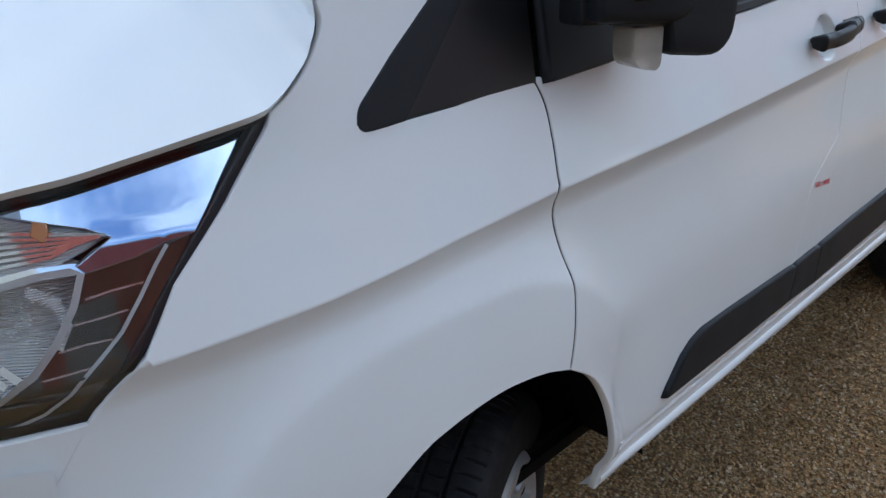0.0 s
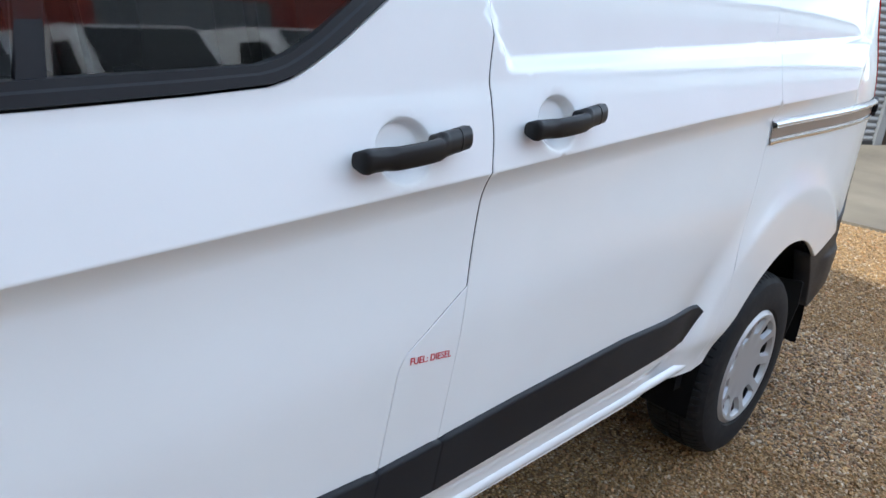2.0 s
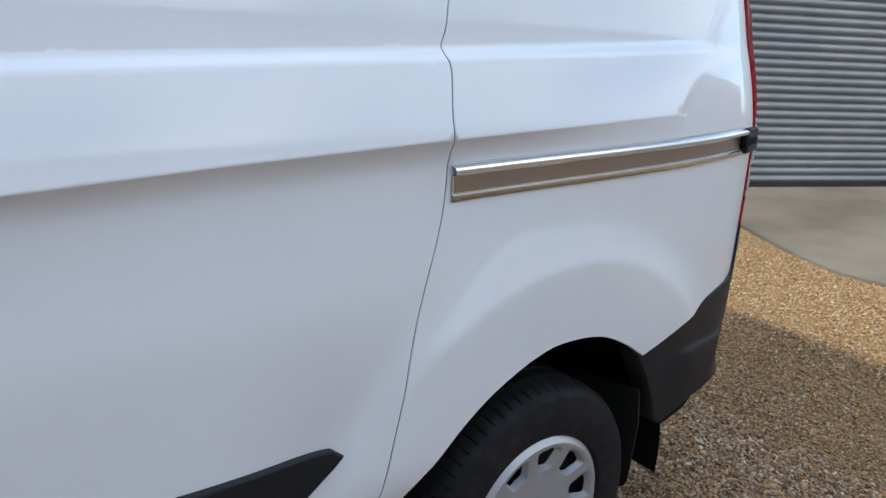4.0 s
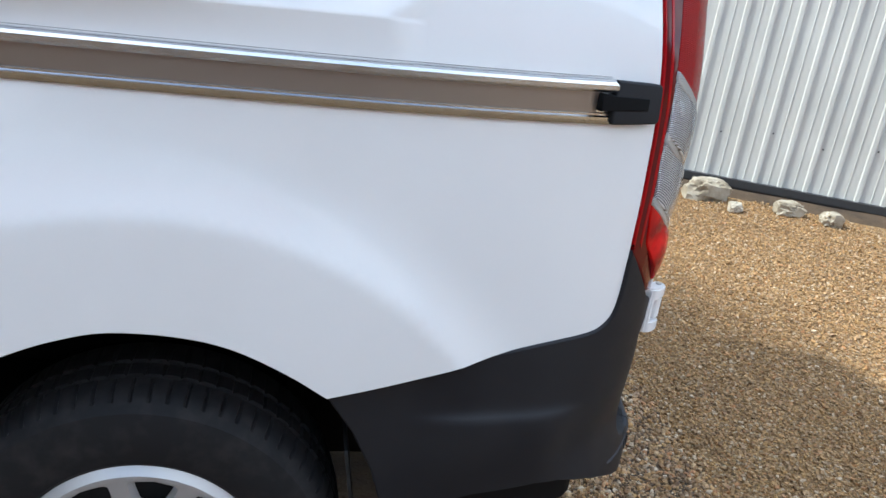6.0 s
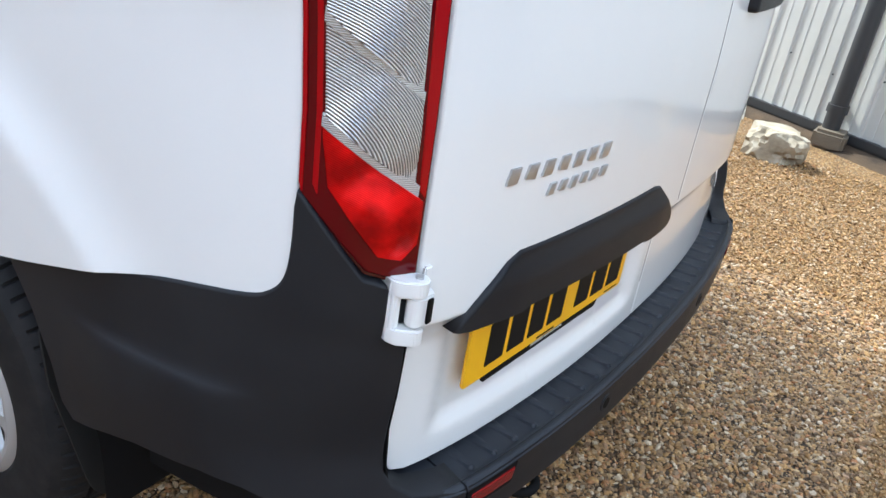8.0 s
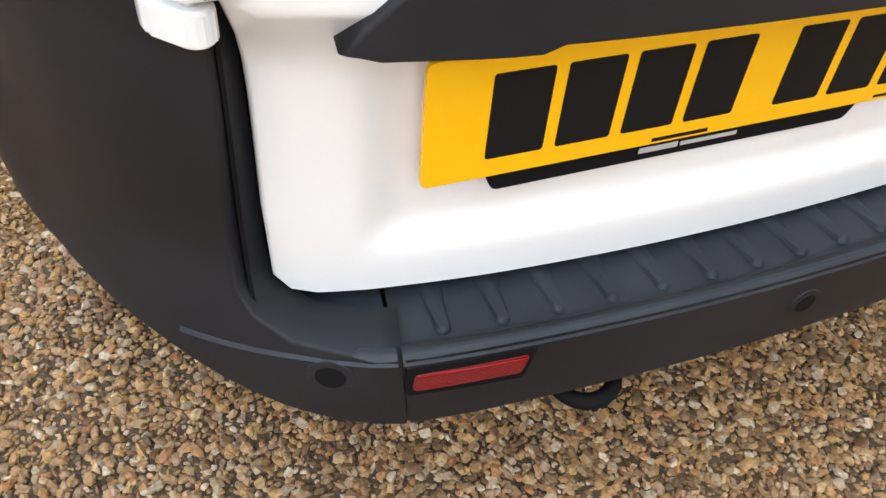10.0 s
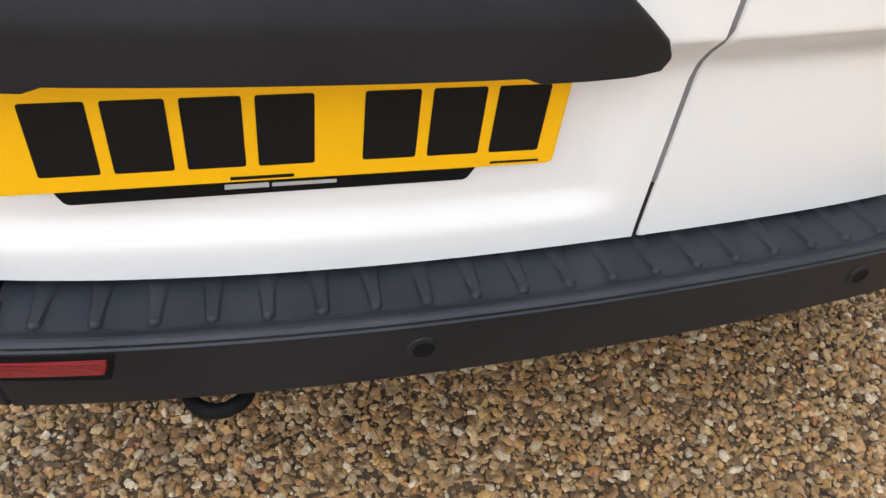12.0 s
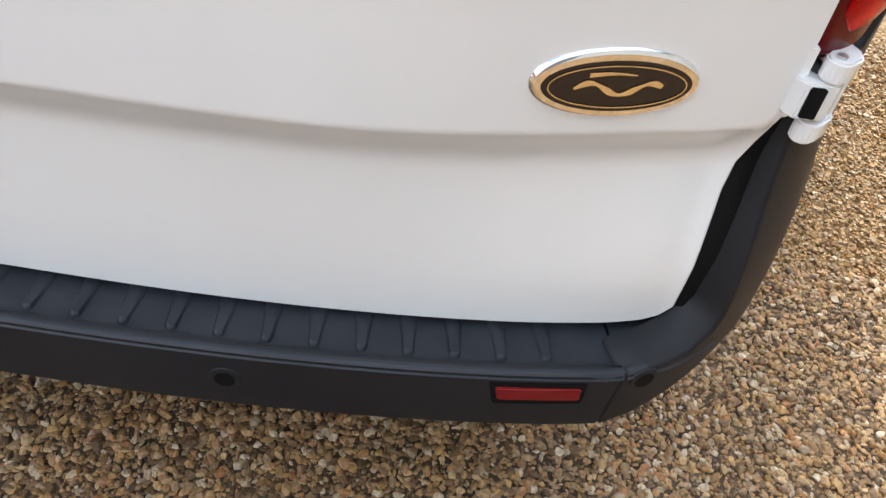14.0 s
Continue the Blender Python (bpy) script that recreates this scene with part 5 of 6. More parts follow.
for w in (0.050, 0.050, 0.050, 0.050, 0.0, 0.050, 0.050, 0.050):
    if w == 0.0:
        x += 0.033
        continue
    plate_slab("character_bar", [(x, 0.650), (x + w, 0.650), (x + w, 0.726), (x, 0.726)], 0.0045, 0.0052, PRINTBLACK, 0.003)
    x += 0.061
plate_slab("maker_bar", [(0.209, 0.6345), (0.266, 0.6345), (0.266, 0.638), (0.209, 0.638)], 0.0045, 0.0051, PRINTBLACK)
plate_slab("maker_bar", [(0.455, 0.6355), (0.505, 0.6355), (0.505, 0.638), (0.455, 0.638)], 0.0045, 0.0051, PRINTBLACK)
plate_slab("dealer_bar", [(0.203, 0.6195), (0.243, 0.6195), (0.243, 0.6250), (0.203, 0.6250)], -0.0005, 0.0002, PRINTWHITE)
plate_slab("dealer_bar", [(0.246, 0.6200), (0.306, 0.6200), (0.306, 0.6240), (0.246, 0.6240)], -0.0005, 0.0002, PRINTWHITE)

on_door("pull_handle", rounded([(1.075, 1.150), (1.300, 1.148), (1.335, 1.172), (1.335, 1.225), (1.075, 1.225)], [0.012, 0.02, 0.02, 0.012, 0.012], 4), PLASTIC, 0.020, "black plastic door pull", thick=0.024, round_edge=0.006)

# maker's badge: chrome rim, dark field, gold line and a plain swash
badge = holder("oval_badge", van, "dark oval badge with a chrome rim and gold line")
S_B, Z_B = s_at_y(1.611), 0.844


def oval(rx, rz, n=48):
    return [(S_B + rx * math.cos(a), Z_B + rz * math.sin(a)) for a in np.linspace(0, 2 * math.pi, n, endpoint=False)]


sheet("badge_rim", oval(0.0775, 0.0315), CHROME, badge, lift=0.0075, gap=0, thick=0.012, round_edge=0.0055, edge=0.012, grid=(0.02, 0.012))
sheet("badge_field", oval(0.0718, 0.0262), BADGEDARK, badge, lift=0.0082, gap=0, thick=0.004, round_edge=0.001, edge=0.02, grid=(0.02, 0.012))


def ribbon(name, pts, width, lift, mat, parent, at=None):
    b = bmesh.new()
    rows = []
    at = at or (lambda a, z, o: skin(a, z, o))
    for k, p in enumerate(pts):
        a, c = pts[max(k - 1, 0)], pts[min(k + 1, len(pts) - 1)]
        t = Vector((c[0] - a[0], c[1] - a[1]))
        t = t.normalized() if t.length > 0 else Vector((1, 0))
        w = width(k / (len(pts) - 1)) if callable(width) else width
        rows.append([b.verts.new(at(p[0] - t.y * w * sg, p[1] + t.x * w * sg, lift)) for sg in (-1, 1)])
    for p, q in zip(rows, rows[1:]):
        b.faces.new((p[0], p[1], q[1], q[0]))
    return part(name, b, mat, parent)


ribbon("badge_line", oval(0.0660, 0.0218, 64) + oval(0.0660, 0.0218, 64)[:1], 0.0006, 0.0092, GOLD, badge)
sw = [(S_B + 0.042 * (t * 2 - 1), Z_B + 0.006 * math.sin(t * 9) - 0.002) for t in np.linspace(0, 1, 40)]
ribbon("badge_swash", sw, lambda t: 0.0016 + 0.0016 * math.sin(t * 12) ** 2, 0.0092, GOLD, badge)
ribbon("badge_swash", [(S_B - 0.03 + 0.045 * t, Z_B + 0.012 + 0.002 * math.sin(3 * t)) for t in np.linspace(0, 1, 16)], lambda t: 0.0018 * (1 - t) + 0.0006, 0.0092, GOLD, badge)

# raised chrome name strips, as plain slanted bars
def name_bars(y0, y1, z0, z1, count, label):
    g = holder("name_badge", van, label)
    w = (y1 - y0) / count
    for k in range(count):
        a = y0 + k * w
        sl = 0.006
        o = [(a + 0.002, z0 + 0.15 * (z1 - z0) * (k % 2)), (a + w * 0.60, z0), (a + w * 0.60 + sl, z1), (a + 0.002 + sl, z1)]
        b = bmesh.new()
        ring0 = [b.verts.new(skin(s_at_y(y), z, 0.0002)) for y, z in o]
        ring1 = [b.verts.new(skin(s_at_y(y), z, 0.0035)) for y, z in o]
        i = [(o[j][0] * 0.62 + sum(p[0] for p in o) / 4 * 0.38, o[j][1] * 0.55 + sum(p[1] for p in o) / 4 * 0.45) for j in range(4)]
        ring2 = [b.verts.new(skin(s_at_y(y), z, 0.0050)) for y, z in i]
        b.faces.new(ring2)
        for p, q in ((ring0, ring1), (ring1, ring2)):
            for j in range(4):
                b.faces.new((p[j], p[(j + 1) % 4], q[(j + 1) % 4], q[j]))
        part("bar", b, CHROMEGREY, g)


name_bars(0.304, 0.562, 0.968, 0.990, 7, "chrome raised model name drawn as plain bars")
name_bars(0.398, 0.562, 0.936, 0.953, 6, "small chrome raised name drawn as plain bars")

# ---- head lamp ----
head = holder("head_lamp", van, "swept-back clear head lamp with chrome reflectors")
HEAD_TOP = [(-0.300, 1.338), (-0.243, 1.343), (-0.154, 1.360), (-0.054, 1.376)]
HEAD_BOT = [(-0.470, 1.055), (-0.360, 1.069), (-0.330, 1.072), (-0.288, 1.076)]
outline = SX(HEAD_BOT + [(-0.226, 1.145), (-0.182, 1.215), (-0.107, 1.292), (-0.044, 1.366)] + HEAD_TOP[::-1] + [(-0.40, 1.32), (-0.50, 1.26)])
def lean(z0, by):
    """A lamp part that leans back above a height."""
    return lambda s, z, lift=0.0: skin(s, z, lift - by * max(0.0, z - z0))


def bezel_skin(s, z, lift=0.0):
    """The upper bezel leans back under the cover and looks at the sky."""
    return skin(s, z, lift - 0.30 * max(0.0, z - 1.262))


sheet("lamp_housing", outline, SHELL, head, lift=-0.12, gap=-0.006, thick=0.02, grid=(0.03, 0.03))
sheet("lamp_rim", SX([(-0.036, 1.375), (-0.044, 1.36), (-0.074, 1.325), (-0.119, 1.27), (-0.16, 1.224), (-0.208, 1.166), (-0.258, 1.098), (-0.286, 1.07), (-0.319, 1.071), (-0.42, 1.066), (-0.42, 1.078), (-0.319, 1.080), (-0.291, 1.082), (-0.266, 1.105), (-0.219, 1.165), (-0.173, 1.222), (-0.139, 1.261), (-0.099, 1.307), (-0.066, 1.346), (-0.053, 1.363)]), GLOSSBLACK, head, lift=-0.006, gap=0.0, thick=0.02, round_edge=0.004, grid=(0.02, 0.02))
sheet("lamp_seal", SX([(-0.40, 1.316), (-0.326, 1.335), (-0.291, 1.336), (-0.257, 1.340), (-0.211, 1.350), (-0.151, 1.363), (-0.099, 1.371), (-0.037, 1.380), (-0.047, 1.368), (-0.066, 1.364), (-0.101, 1.357), (-0.152, 1.351), (-0.213, 1.339), (-0.259, 1.329), (-0.292, 1.324), (-0.328, 1.322), (-0.40, 1.304)]), RUBBER, head, lift=-0.004, gap=0.0, thick=0.008, grid=(0.02, 0.02), edge=0.012)
sheet("upper_bezel", SX([(-0.42, 1.302), (-0.328, 1.327), (-0.295, 1.328), (-0.259, 1.333), (-0.209, 1.343), (-0.145, 1.356), (-0.091, 1.362), (-0.051, 1.366), (-0.047, 1.354), (-0.061, 1.336), (-0.096, 1.299), (-0.139, 1.261), (-0.176, 1.257), (-0.208, 1.247), (-0.259, 1.240), (-0.266, 1.247), (-0.225, 1.271), (-0.25, 1.283), (-0.33, 1.306), (-0.42, 1.286)]), CHROMESKYTINT, head, bezel_skin, lift=-0.010, gap=0.0, grid=(0.012, 0.010), round_edge=0.003)
sheet("chrome_band", SX([(-0.42, 1.238), (-0.338, 1.247), (-0.307, 1.25), (-0.269, 1.249), (-0.26, 1.245), (-0.207, 1.25), (-0.145, 1.263), (-0.144, 1.259), (-0.177, 1.2545), (-0.208, 1.246), (-0.261, 1.238), (-0.271, 1.243), (-0.308, 1.243), (-0.339, 1.238), (-0.42, 1.228)]), CHROME, head, lean(1.226, 0.35), lift=-0.008, gap=0.0, thick=0.01, round_edge=0.0015, grid=(0.012, 0.008))
sheet("indicator_bowl", SX([(-0.42, 1.290), (-0.328, 1.309), (-0.288, 1.296), (-0.25, 1.285), (-0.226, 1.274), (-0.255, 1.263), (-0.285, 1.253), (-0.312, 1.25), (-0.338, 1.249), (-0.42, 1.240)]), RIBCHROME, head, lean(1.240, 0.30), lift=-0.014, gap=0.0, grid=(0.012, 0.008))
for k in range(6):
    f = k / 5
    ribbon("bowl_step", SX([(-0.232 - 0.03 * f, 1.2735 - 0.004 * f), (-0.28 - 0.01 * f, 1.282 - 0.022 * f), (-0.40, 1.300 - 0.050 * f)]), 0.0016, -0.0135, CHROME, head)
sheet("amber_cell", SX([(-0.299, 1.297), (-0.289, 1.294), (-0.288, 1.283), (-0.294, 1.277), (-0.303, 1.284)]), AMBER, head, lift=-0.0125, gap=0.0, thick=0.003)
DARKP = SX([(-0.264, 1.238), (-0.208, 1.246), (-0.148, 1.258), (-0.17, 1.222), (-0.217, 1.165), (-0.264, 1.102), (-0.289, 1.078), (-0.32, 1.076), (-0.42, 1.072), (-0.40, 1.100), (-0.361, 1.113), (-0.325, 1.141), (-0.3, 1.173), (-0.277, 1.209)])
sheet("dark_panel", DARKP, SMOKE, head, lift=-0.012, gap=0.0, grid=(0.02, 0.02))
BOWL = SX([(-0.45, 1.225), (-0.339, 1.239), (-0.307, 1.244), (-0.273, 1.243), (-0.264, 1.240), (-0.277, 1.209), (-0.299, 1.175), (-0.324, 1.147), (-0.357, 1.122), (-0.45, 1.10)])


def bowl_skin(s, z, lift=0.0):
    x, y, nx, ny = foot(s)
    r = math.hypot((s - s_at_x(-0.40)) / 0.13, (z - 1.18) / 0.09)
    d = side_depth(x, z) + 0.010 + 0.030 * (1 - smooth(r / 1.1)) + 0.26 * max(0.0, z - 1.10) - lift
    return Vector((x + nx * d, y + ny * d, z))


sheet("reflector_bowl", BOWL, RIBCHROME, head, bowl_skin, gap=0.0, grid=(0.012, 0.01))
ribbon("bowl_rim", SX([(-0.40, 1.232), (-0.338, 1.24), (-0.307, 1.245), (-0.273, 1.245), (-0.264, 1.241), (-0.277, 1.209), (-0.299, 1.175), (-0.324, 1.147), (-0.357, 1.124), (-0.40, 1.105)]), 0.004, -0.006, SILVER, head)
ribbon("bowl_band", SX([(-0.318, 1.232), (-0.292, 1.214), (-0.287, 1.190), (-0.300, 1.168)]), 0.006, -0.010, RIBCHROME, head)
for k in range(5):
    ribbon("bowl_step", SX([(-0.338 - 0.012 * k, 1.142 - 0.004 * k), (-0.352 - 0.012 * k, 1.158 - 0.004 * k)]), 0.004, -0.010, CHROME, head)
ribbon("light_guide", SX([(-0.174, 1.254), (-0.19, 1.235), (-0.211, 1.206), (-0.237, 1.173), (-0.258, 1.154), (-0.274, 1.14), (-0.297, 1.113), (-0.326, 1.09), (-0.354, 1.080), (-0.40, 1.075)]), 0.0022, -0.008, PRINTWHITE, head)
for a, m, c in (((-0.265, 1.213), (-0.237, 1.217), (-0.205, 1.219)), ((-0.281, 1.189), (-0.253, 1.191), (-0.226, 1.194)), ((-0.299, 1.164), (-0.274, 1.167), (-0.247, 1.167)), ((-0.318, 1.138), (-0.295, 1.14), (-0.274, 1.142))):
    ribbon("panel_step", SX([a, m, c]), 0.0011, -0.0105, ALU, head)
sheet("lamp_cover", outline, CLEARCOVER, head, lift=-0.002, gap=0.004, thick=0.004, grid=(0.02, 0.02))

# ---- wheels ----
def wheel_parts(name):
    w = holder(name, van, "black tyre on a steel wheel with a silver plastic trim")
    prof = [(0.205, 0.045), (0.222, 0.030), (0.245, 0.026), (0.290, 0.027), (0.315, 0.034), (0.329, 0.046), (0.336, 0.056), (0.341, 0.070), (0.343, 0.085), (0.344, 0.098), (0.336, 0.100), (0.336, 0.108), (0.344, 0.110), (0.345, 0.145), (0.337, 0.147), (0.337, 0.155), (0.345, 0.157), (0.344, 0.195), (0.340, 0.225), (0.325, 0.240), (0.26, 0.250), (0.205, 0.240)]
    def sipes(k, i):
        if 6 <= i <= 8:
            return 0.006 if k % 7 == 0 else 0.0
        if i in (12, 13, 16, 17):
            return 0.005 if (k + 3) % 7 == 0 else 0.0
        return 0.0
    part("tyre", lathe(prof, 0, 0, 504, sipes), TYRE, w, smooth_angle=0.35)
    part("wheel_disc", lathe([(0.208, 0.050), (0.200, 0.085), (0.12, 0.088), (0.06, 0.080), (0.0005, 0.080)], 0, 0, 48), STEELDARK, w)
    # trim with ten rounded openings
    def trim_depth(r):
        return 0.030 + 0.012 * smooth((0.19 - r) / 0.10) - 0.004 * smooth((r - 0.180) / 0.015) + 0.012 * smooth((r - 0.200) / 0.014)
    pts = [(0.2145 * math.cos(2 * math.pi * k / 120), 0.2145 * math.sin(2 * math.pi * k / 120)) for k in range(120)]
    edges = [(k, (k + 1) % 120) for k in range(120)]
    holes = []
    for h in range(10):
        mid = 2 * math.pi * (h + 0.5) / 10
        o = []
        for r, half in ((0.124, -0.185), (0.186, -0.235), (0.189, 0.0), (0.186, 0.235), (0.124, 0.185), (0.122, 0.0)):
            o.append((r * math.cos(mid + half), r * math.sin(mid + half)))
        o = rounded(o, [0.012, 0.014, 0, 0.014, 0.012, 0], 5)
        n0 = len(pts)
        pts += o
        edges += [(n0 + k, n0 + (k + 1) % len(o)) for k in range(len(o))]
        holes.append(o)
    for r, m in ((0.207, 100), (0.200, 96), (0.193, 90), (0.150, 90), (0.118, 60), (0.100, 48), (0.07, 36), (0.04, 20), (0.0, 1)):
        for k in range(m):
            p = (r * math.cos(2 * math.pi * k / m), r * math.sin(2 * math.pi * k / m))
            if not any(inside(p, o) for o in holes):
                pts.append(p)
    res = delaunay_2d_cdt([Vector(p) for p in pts], edges, [], 1, 1e-6)
    b = bmesh.new()
    vs = []
    for v in res[0]:
        r = v.length
        a = math.atan2(v.y, v.x)
        ridge = 0.006 * smooth((r - 0.09) / 0.05) * smooth((0.197 - r) / 0.02) * abs(math.sin(a * 5)) ** 2
        vs.append(b.verts.new((v.x, trim_depth(r) + ridge, v.y)))
    for f in res[2]:
        mid = sum((res[0][k] for k in f), Vector((0, 0))) / len(f)
        if not any(inside((mid.x, mid.y), o) for o in holes):
            b.faces.new([vs[k] for k in f])
    bmesh.ops.delete(b, geom=[v for v in b.verts if not v.link_faces], context='VERTS')
    ext = bmesh.ops.extrude_edge_only(b, edges=[e for e in b.edges if e.is_boundary])["geom"]
    for v in [g for g in ext if isinstance(g, bmesh.types.BMVert)]:
        r = math.hypot(v.co.x, v.co.z)
        if r < 0.205:
            h = round((math.atan2(v.co.z, v.co.x) / (2 * math.pi)) * 10 - 0.5)
            mid = 2 * math.pi * (h + 0.5) / 10
            v.co.x = v.co.x * 0.80 + 0.158 * math.cos(mid) * 0.20
            v.co.z = v.co.z * 0.80 + 0.158 * math.sin(mid) * 0.20
            v.co.y += 0.016
        else:
            v.co.y += 0.010
    part("wheel_trim", b, SILVER, w, "silver wheel trim with ten openings", smooth_angle=0.4)
    part("trim_centre", lathe([(0.034, 0.0475), (0.030, 0.0445), (0.0005, 0.044)], 0, 0, 32), SILVER, w)
    return w


first = wheel_parts("wheel")
first.location = (AXLE_R, -0.012, 0.343)
# the front wheels stand steered to one side; each turns about the middle of its tread
for x, y, z, turn in ((0.42, 0.205, 0.356, 24), (0.42, 2 * YC - 0.205, 0.356, 204), (AXLE_R, 2 * YC - 0.095, 0.343, 180)):
    a = radians(turn)
    w = copy_thing(first, pose(x + 0.115 * math.sin(a), y - 0.115 * math.cos(a), z, 0, 0, turn))
    w.parent = van
first.rotation_euler = (0, radians(7), 0)

# mud flaps behind the rear wheels
for sgn in (0, 1):
    o = rounded([(0.052, 0.262), (0.12, 0.246), (0.25, 0.245), (0.27, 0.56), (0.012, 0.60), (0.012, 0.50)], [0.045, 0.03, 0.03, 0, 0.01, 0], 5)
    b = prism(o, lambda y, z: (3.628 - 0.16 * (z - 0.24), y if not sgn else 2 * YC - y, z), (1, 0, 0), 0.006)
    part("mud_flap", b, RUBBER, van)

# ---- ground ----
bm = bmesh.new()
bmesh.ops.create_grid(bm, x_segments=4, y_segments=4, size=600)
me = bpy.data.meshes.new("ground")
bm.to_mesh(me)
bm.free()
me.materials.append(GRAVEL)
tagged(new("ground", me), "loose brown and tan gravel yard", "ground", kind="structure")

# ---- the shed behind: one wall line, a sheet-clad length and a roller shutter ----
WALL_A = Vector((5.53, 4.47, 0.0))
WALL_T = Vector((math.cos(radians(-24.2)), math.sin(radians(-24.2)), 0.0))
WALL_N = Vector((WALL_T.y, -WALL_T.x, 0.0))       # towards the van


def wall_at(a, z, out=0.0):
    return WALL_A + WALL_T * a + WALL_N * out + Vector((0, 0, z))


def slab_wall(a0, a1, z0, z1, out0, out1, bm=None):
    o = [(a0, z0), (a1, z0), (a1, z1), (a0, z1)]
    return prism(o, lambda a, z: wall_at(a, z, out1), -WALL_N, out1 - out0, bm)


shed = thing("wall_shed", "pale grey corrugated metal shed wall with black base flashing", "wall", kind="structure")
PITCH, RIB = 0.172, 0.013
part("wall_core", slab_wall(-9.88, 15.0, 0.0, 4.6, -0.20, -0.03), SHEETMETAL, shed)
a = 2.50 - 12 * PITCH * 6
sheet_w = PITCH * 6
while a < 2.45:
    b = bmesh.new()
    prof = []
    for k in range(6):
        q = a + k * PITCH
        prof += [(q, 0.0), (q + 0.062, 0.0), (q + 0.066, 0.004), (q + 0.070, 0.0), (q + 0.126, 0.0), (q + 0.133, RIB), (q + 0.159, RIB), (q + 0.167, 0.0)]
    prof.append((a + sheet_w, 0.0))
    for (p, o), (q, o2) in zip(prof, prof[1:]):
        vs = [b.verts.new(wall_at(p, 0.098, o)), b.verts.new(wall_at(q, 0.098, o2)), b.verts.new(wall_at(q, 4.5, o2)), b.verts.new(wall_at(p, 4.5, o))]
        b.faces.new(vs)
    bmesh.ops.remove_doubles(b, verts=b.verts, dist=0.0005)
    part("cladding_sheet", b, SHEETMETAL, shed, smooth_angle=0.3)
    a += sheet_w
part("base_flashing", slab_wall(-9.88, 2.50, 0.052, 0.104, -0.03, 0.042), BLACKTRIM, shed)
# kerb coloured black for the shadow under the flashing
part("base_kerb_shade", slab_wall(-9.88, 2.50, -0.05, 0.055, -0.03, 0.030), BLACKTRIM, shed)
# screws along the ribs
random.seed(5)
for row in (0.42, 1.62):
    for k in range(24):
        q = -4.0 + k * PITCH * 2 + 0.1435
        p = wall_at(q, row + 0.05 * (k % 2), RIB + 0.002)
        b = bmesh.new()
        bmesh.ops.create_cone(b, cap_ends=True, segments=8, radius1=0.007, radius2=0.005, depth=0.006)
        bmesh.ops.transform(b, matrix=Matrix.Translation(p) @ WALL_N.to_track_quat('Z', 'Y').to_matrix().to_4x4(), verts=b.verts)
        part("screw", b, STEELDARK, shed)
part("shed_roof", prism([(-9.2, 4.55), (15.2, 4.55), (15.2, 4.70), (-9.2, 4.70)], lambda q, z: wall_at(q, z, 0.25), -WALL_N, 9.0), ROOFGREY, shed)

shutter = thing("door_roller", "dark grey slatted steel roller shutter", "roller shutter", kind="structure")
for k in range(48):
    z = 0.06 + k * 0.078
    b = bmesh.new()
    rows = []
    for dz, o in ((0.0, 0.0), (0.012, 0.016), (0.035, 0.026), (0.058, 0.018), (0.070, 0.002), (0.078, 0.0)):
        rows.append([b.verts.new(wall_at(q, z + dz, o)) for q in (2.64, 6.32)])
    for p, q in zip(rows, rows[1:]):
        b.faces.new((p[0], p[1], q[1], q[0]))
    part("slat", b, SHUTTER, shutter, smooth_angle=1.0)
part("bottom_rail", slab_wall(2.64, 6.32, 0.0, 0.07, -0.02, 0.035), STEELDARK, shutter)
for q in (2.52, 6.32):
    part("guide_channel", slab_wall(q, q + 0.12, 0.0, 3.9, -0.02, 0.06), SHUTTER, shutter)
part("shutter_box", slab_wall(2.50, 6.45, 3.82, 4.3, -0.02, 0.30), SHUTTER, shutter)

part("door_post", slab_wall(6.46, 6.56, 0.0, 2.2, -0.03, 0.02), EARTH, shed)
part("side_door", slab_wall(6.57, 7.5, 0.0, 2.1, -0.03, 0.015), BLACKTRIM, shed)

# black rainwater pipe
pipe = thing("rain_pipe", "black plastic rainwater pipe on the shed wall", "pipe")
P = wall_at(-1.62, 0, 0.11)
b = bmesh.new()
bmesh.ops.create_cone(b, cap_ends=True, segments=24, radius1=0.055, radius2=0.055, depth=4.3)
bmesh.ops.translate(b, vec=(P.x, P.y, 2.2), verts=b.verts)
part("pipe_tube", b, BLACKTRIM, pipe)
for z in (0.25, 1.3, 2.6):
    b = bmesh.new()
    bmesh.ops.create_cone(b, cap_ends=True, segments=24, radius1=0.066, radius2=0.066, depth=0.05)
    bmesh.ops.translate(b, vec=(P.x, P.y, z), verts=b.verts)
    part("pipe_collar", b, BLACKTRIM, pipe)
    part("pipe_bracket", block(P.x - WALL_N.x * 0.06, P.y - WALL_N.y * 0.06, z, 0.05, 0.12, 0.04, 0.004), BLACKTRIM, pipe)
bl = block(P.x + 0.02, P.y - 0.02, 0.06, 0.20, 0.20, 0.12, 0.02)
tagged(part("drain_block", bl, CONCRETE), "small concrete drain block under the rainwater pipe", "concrete block")


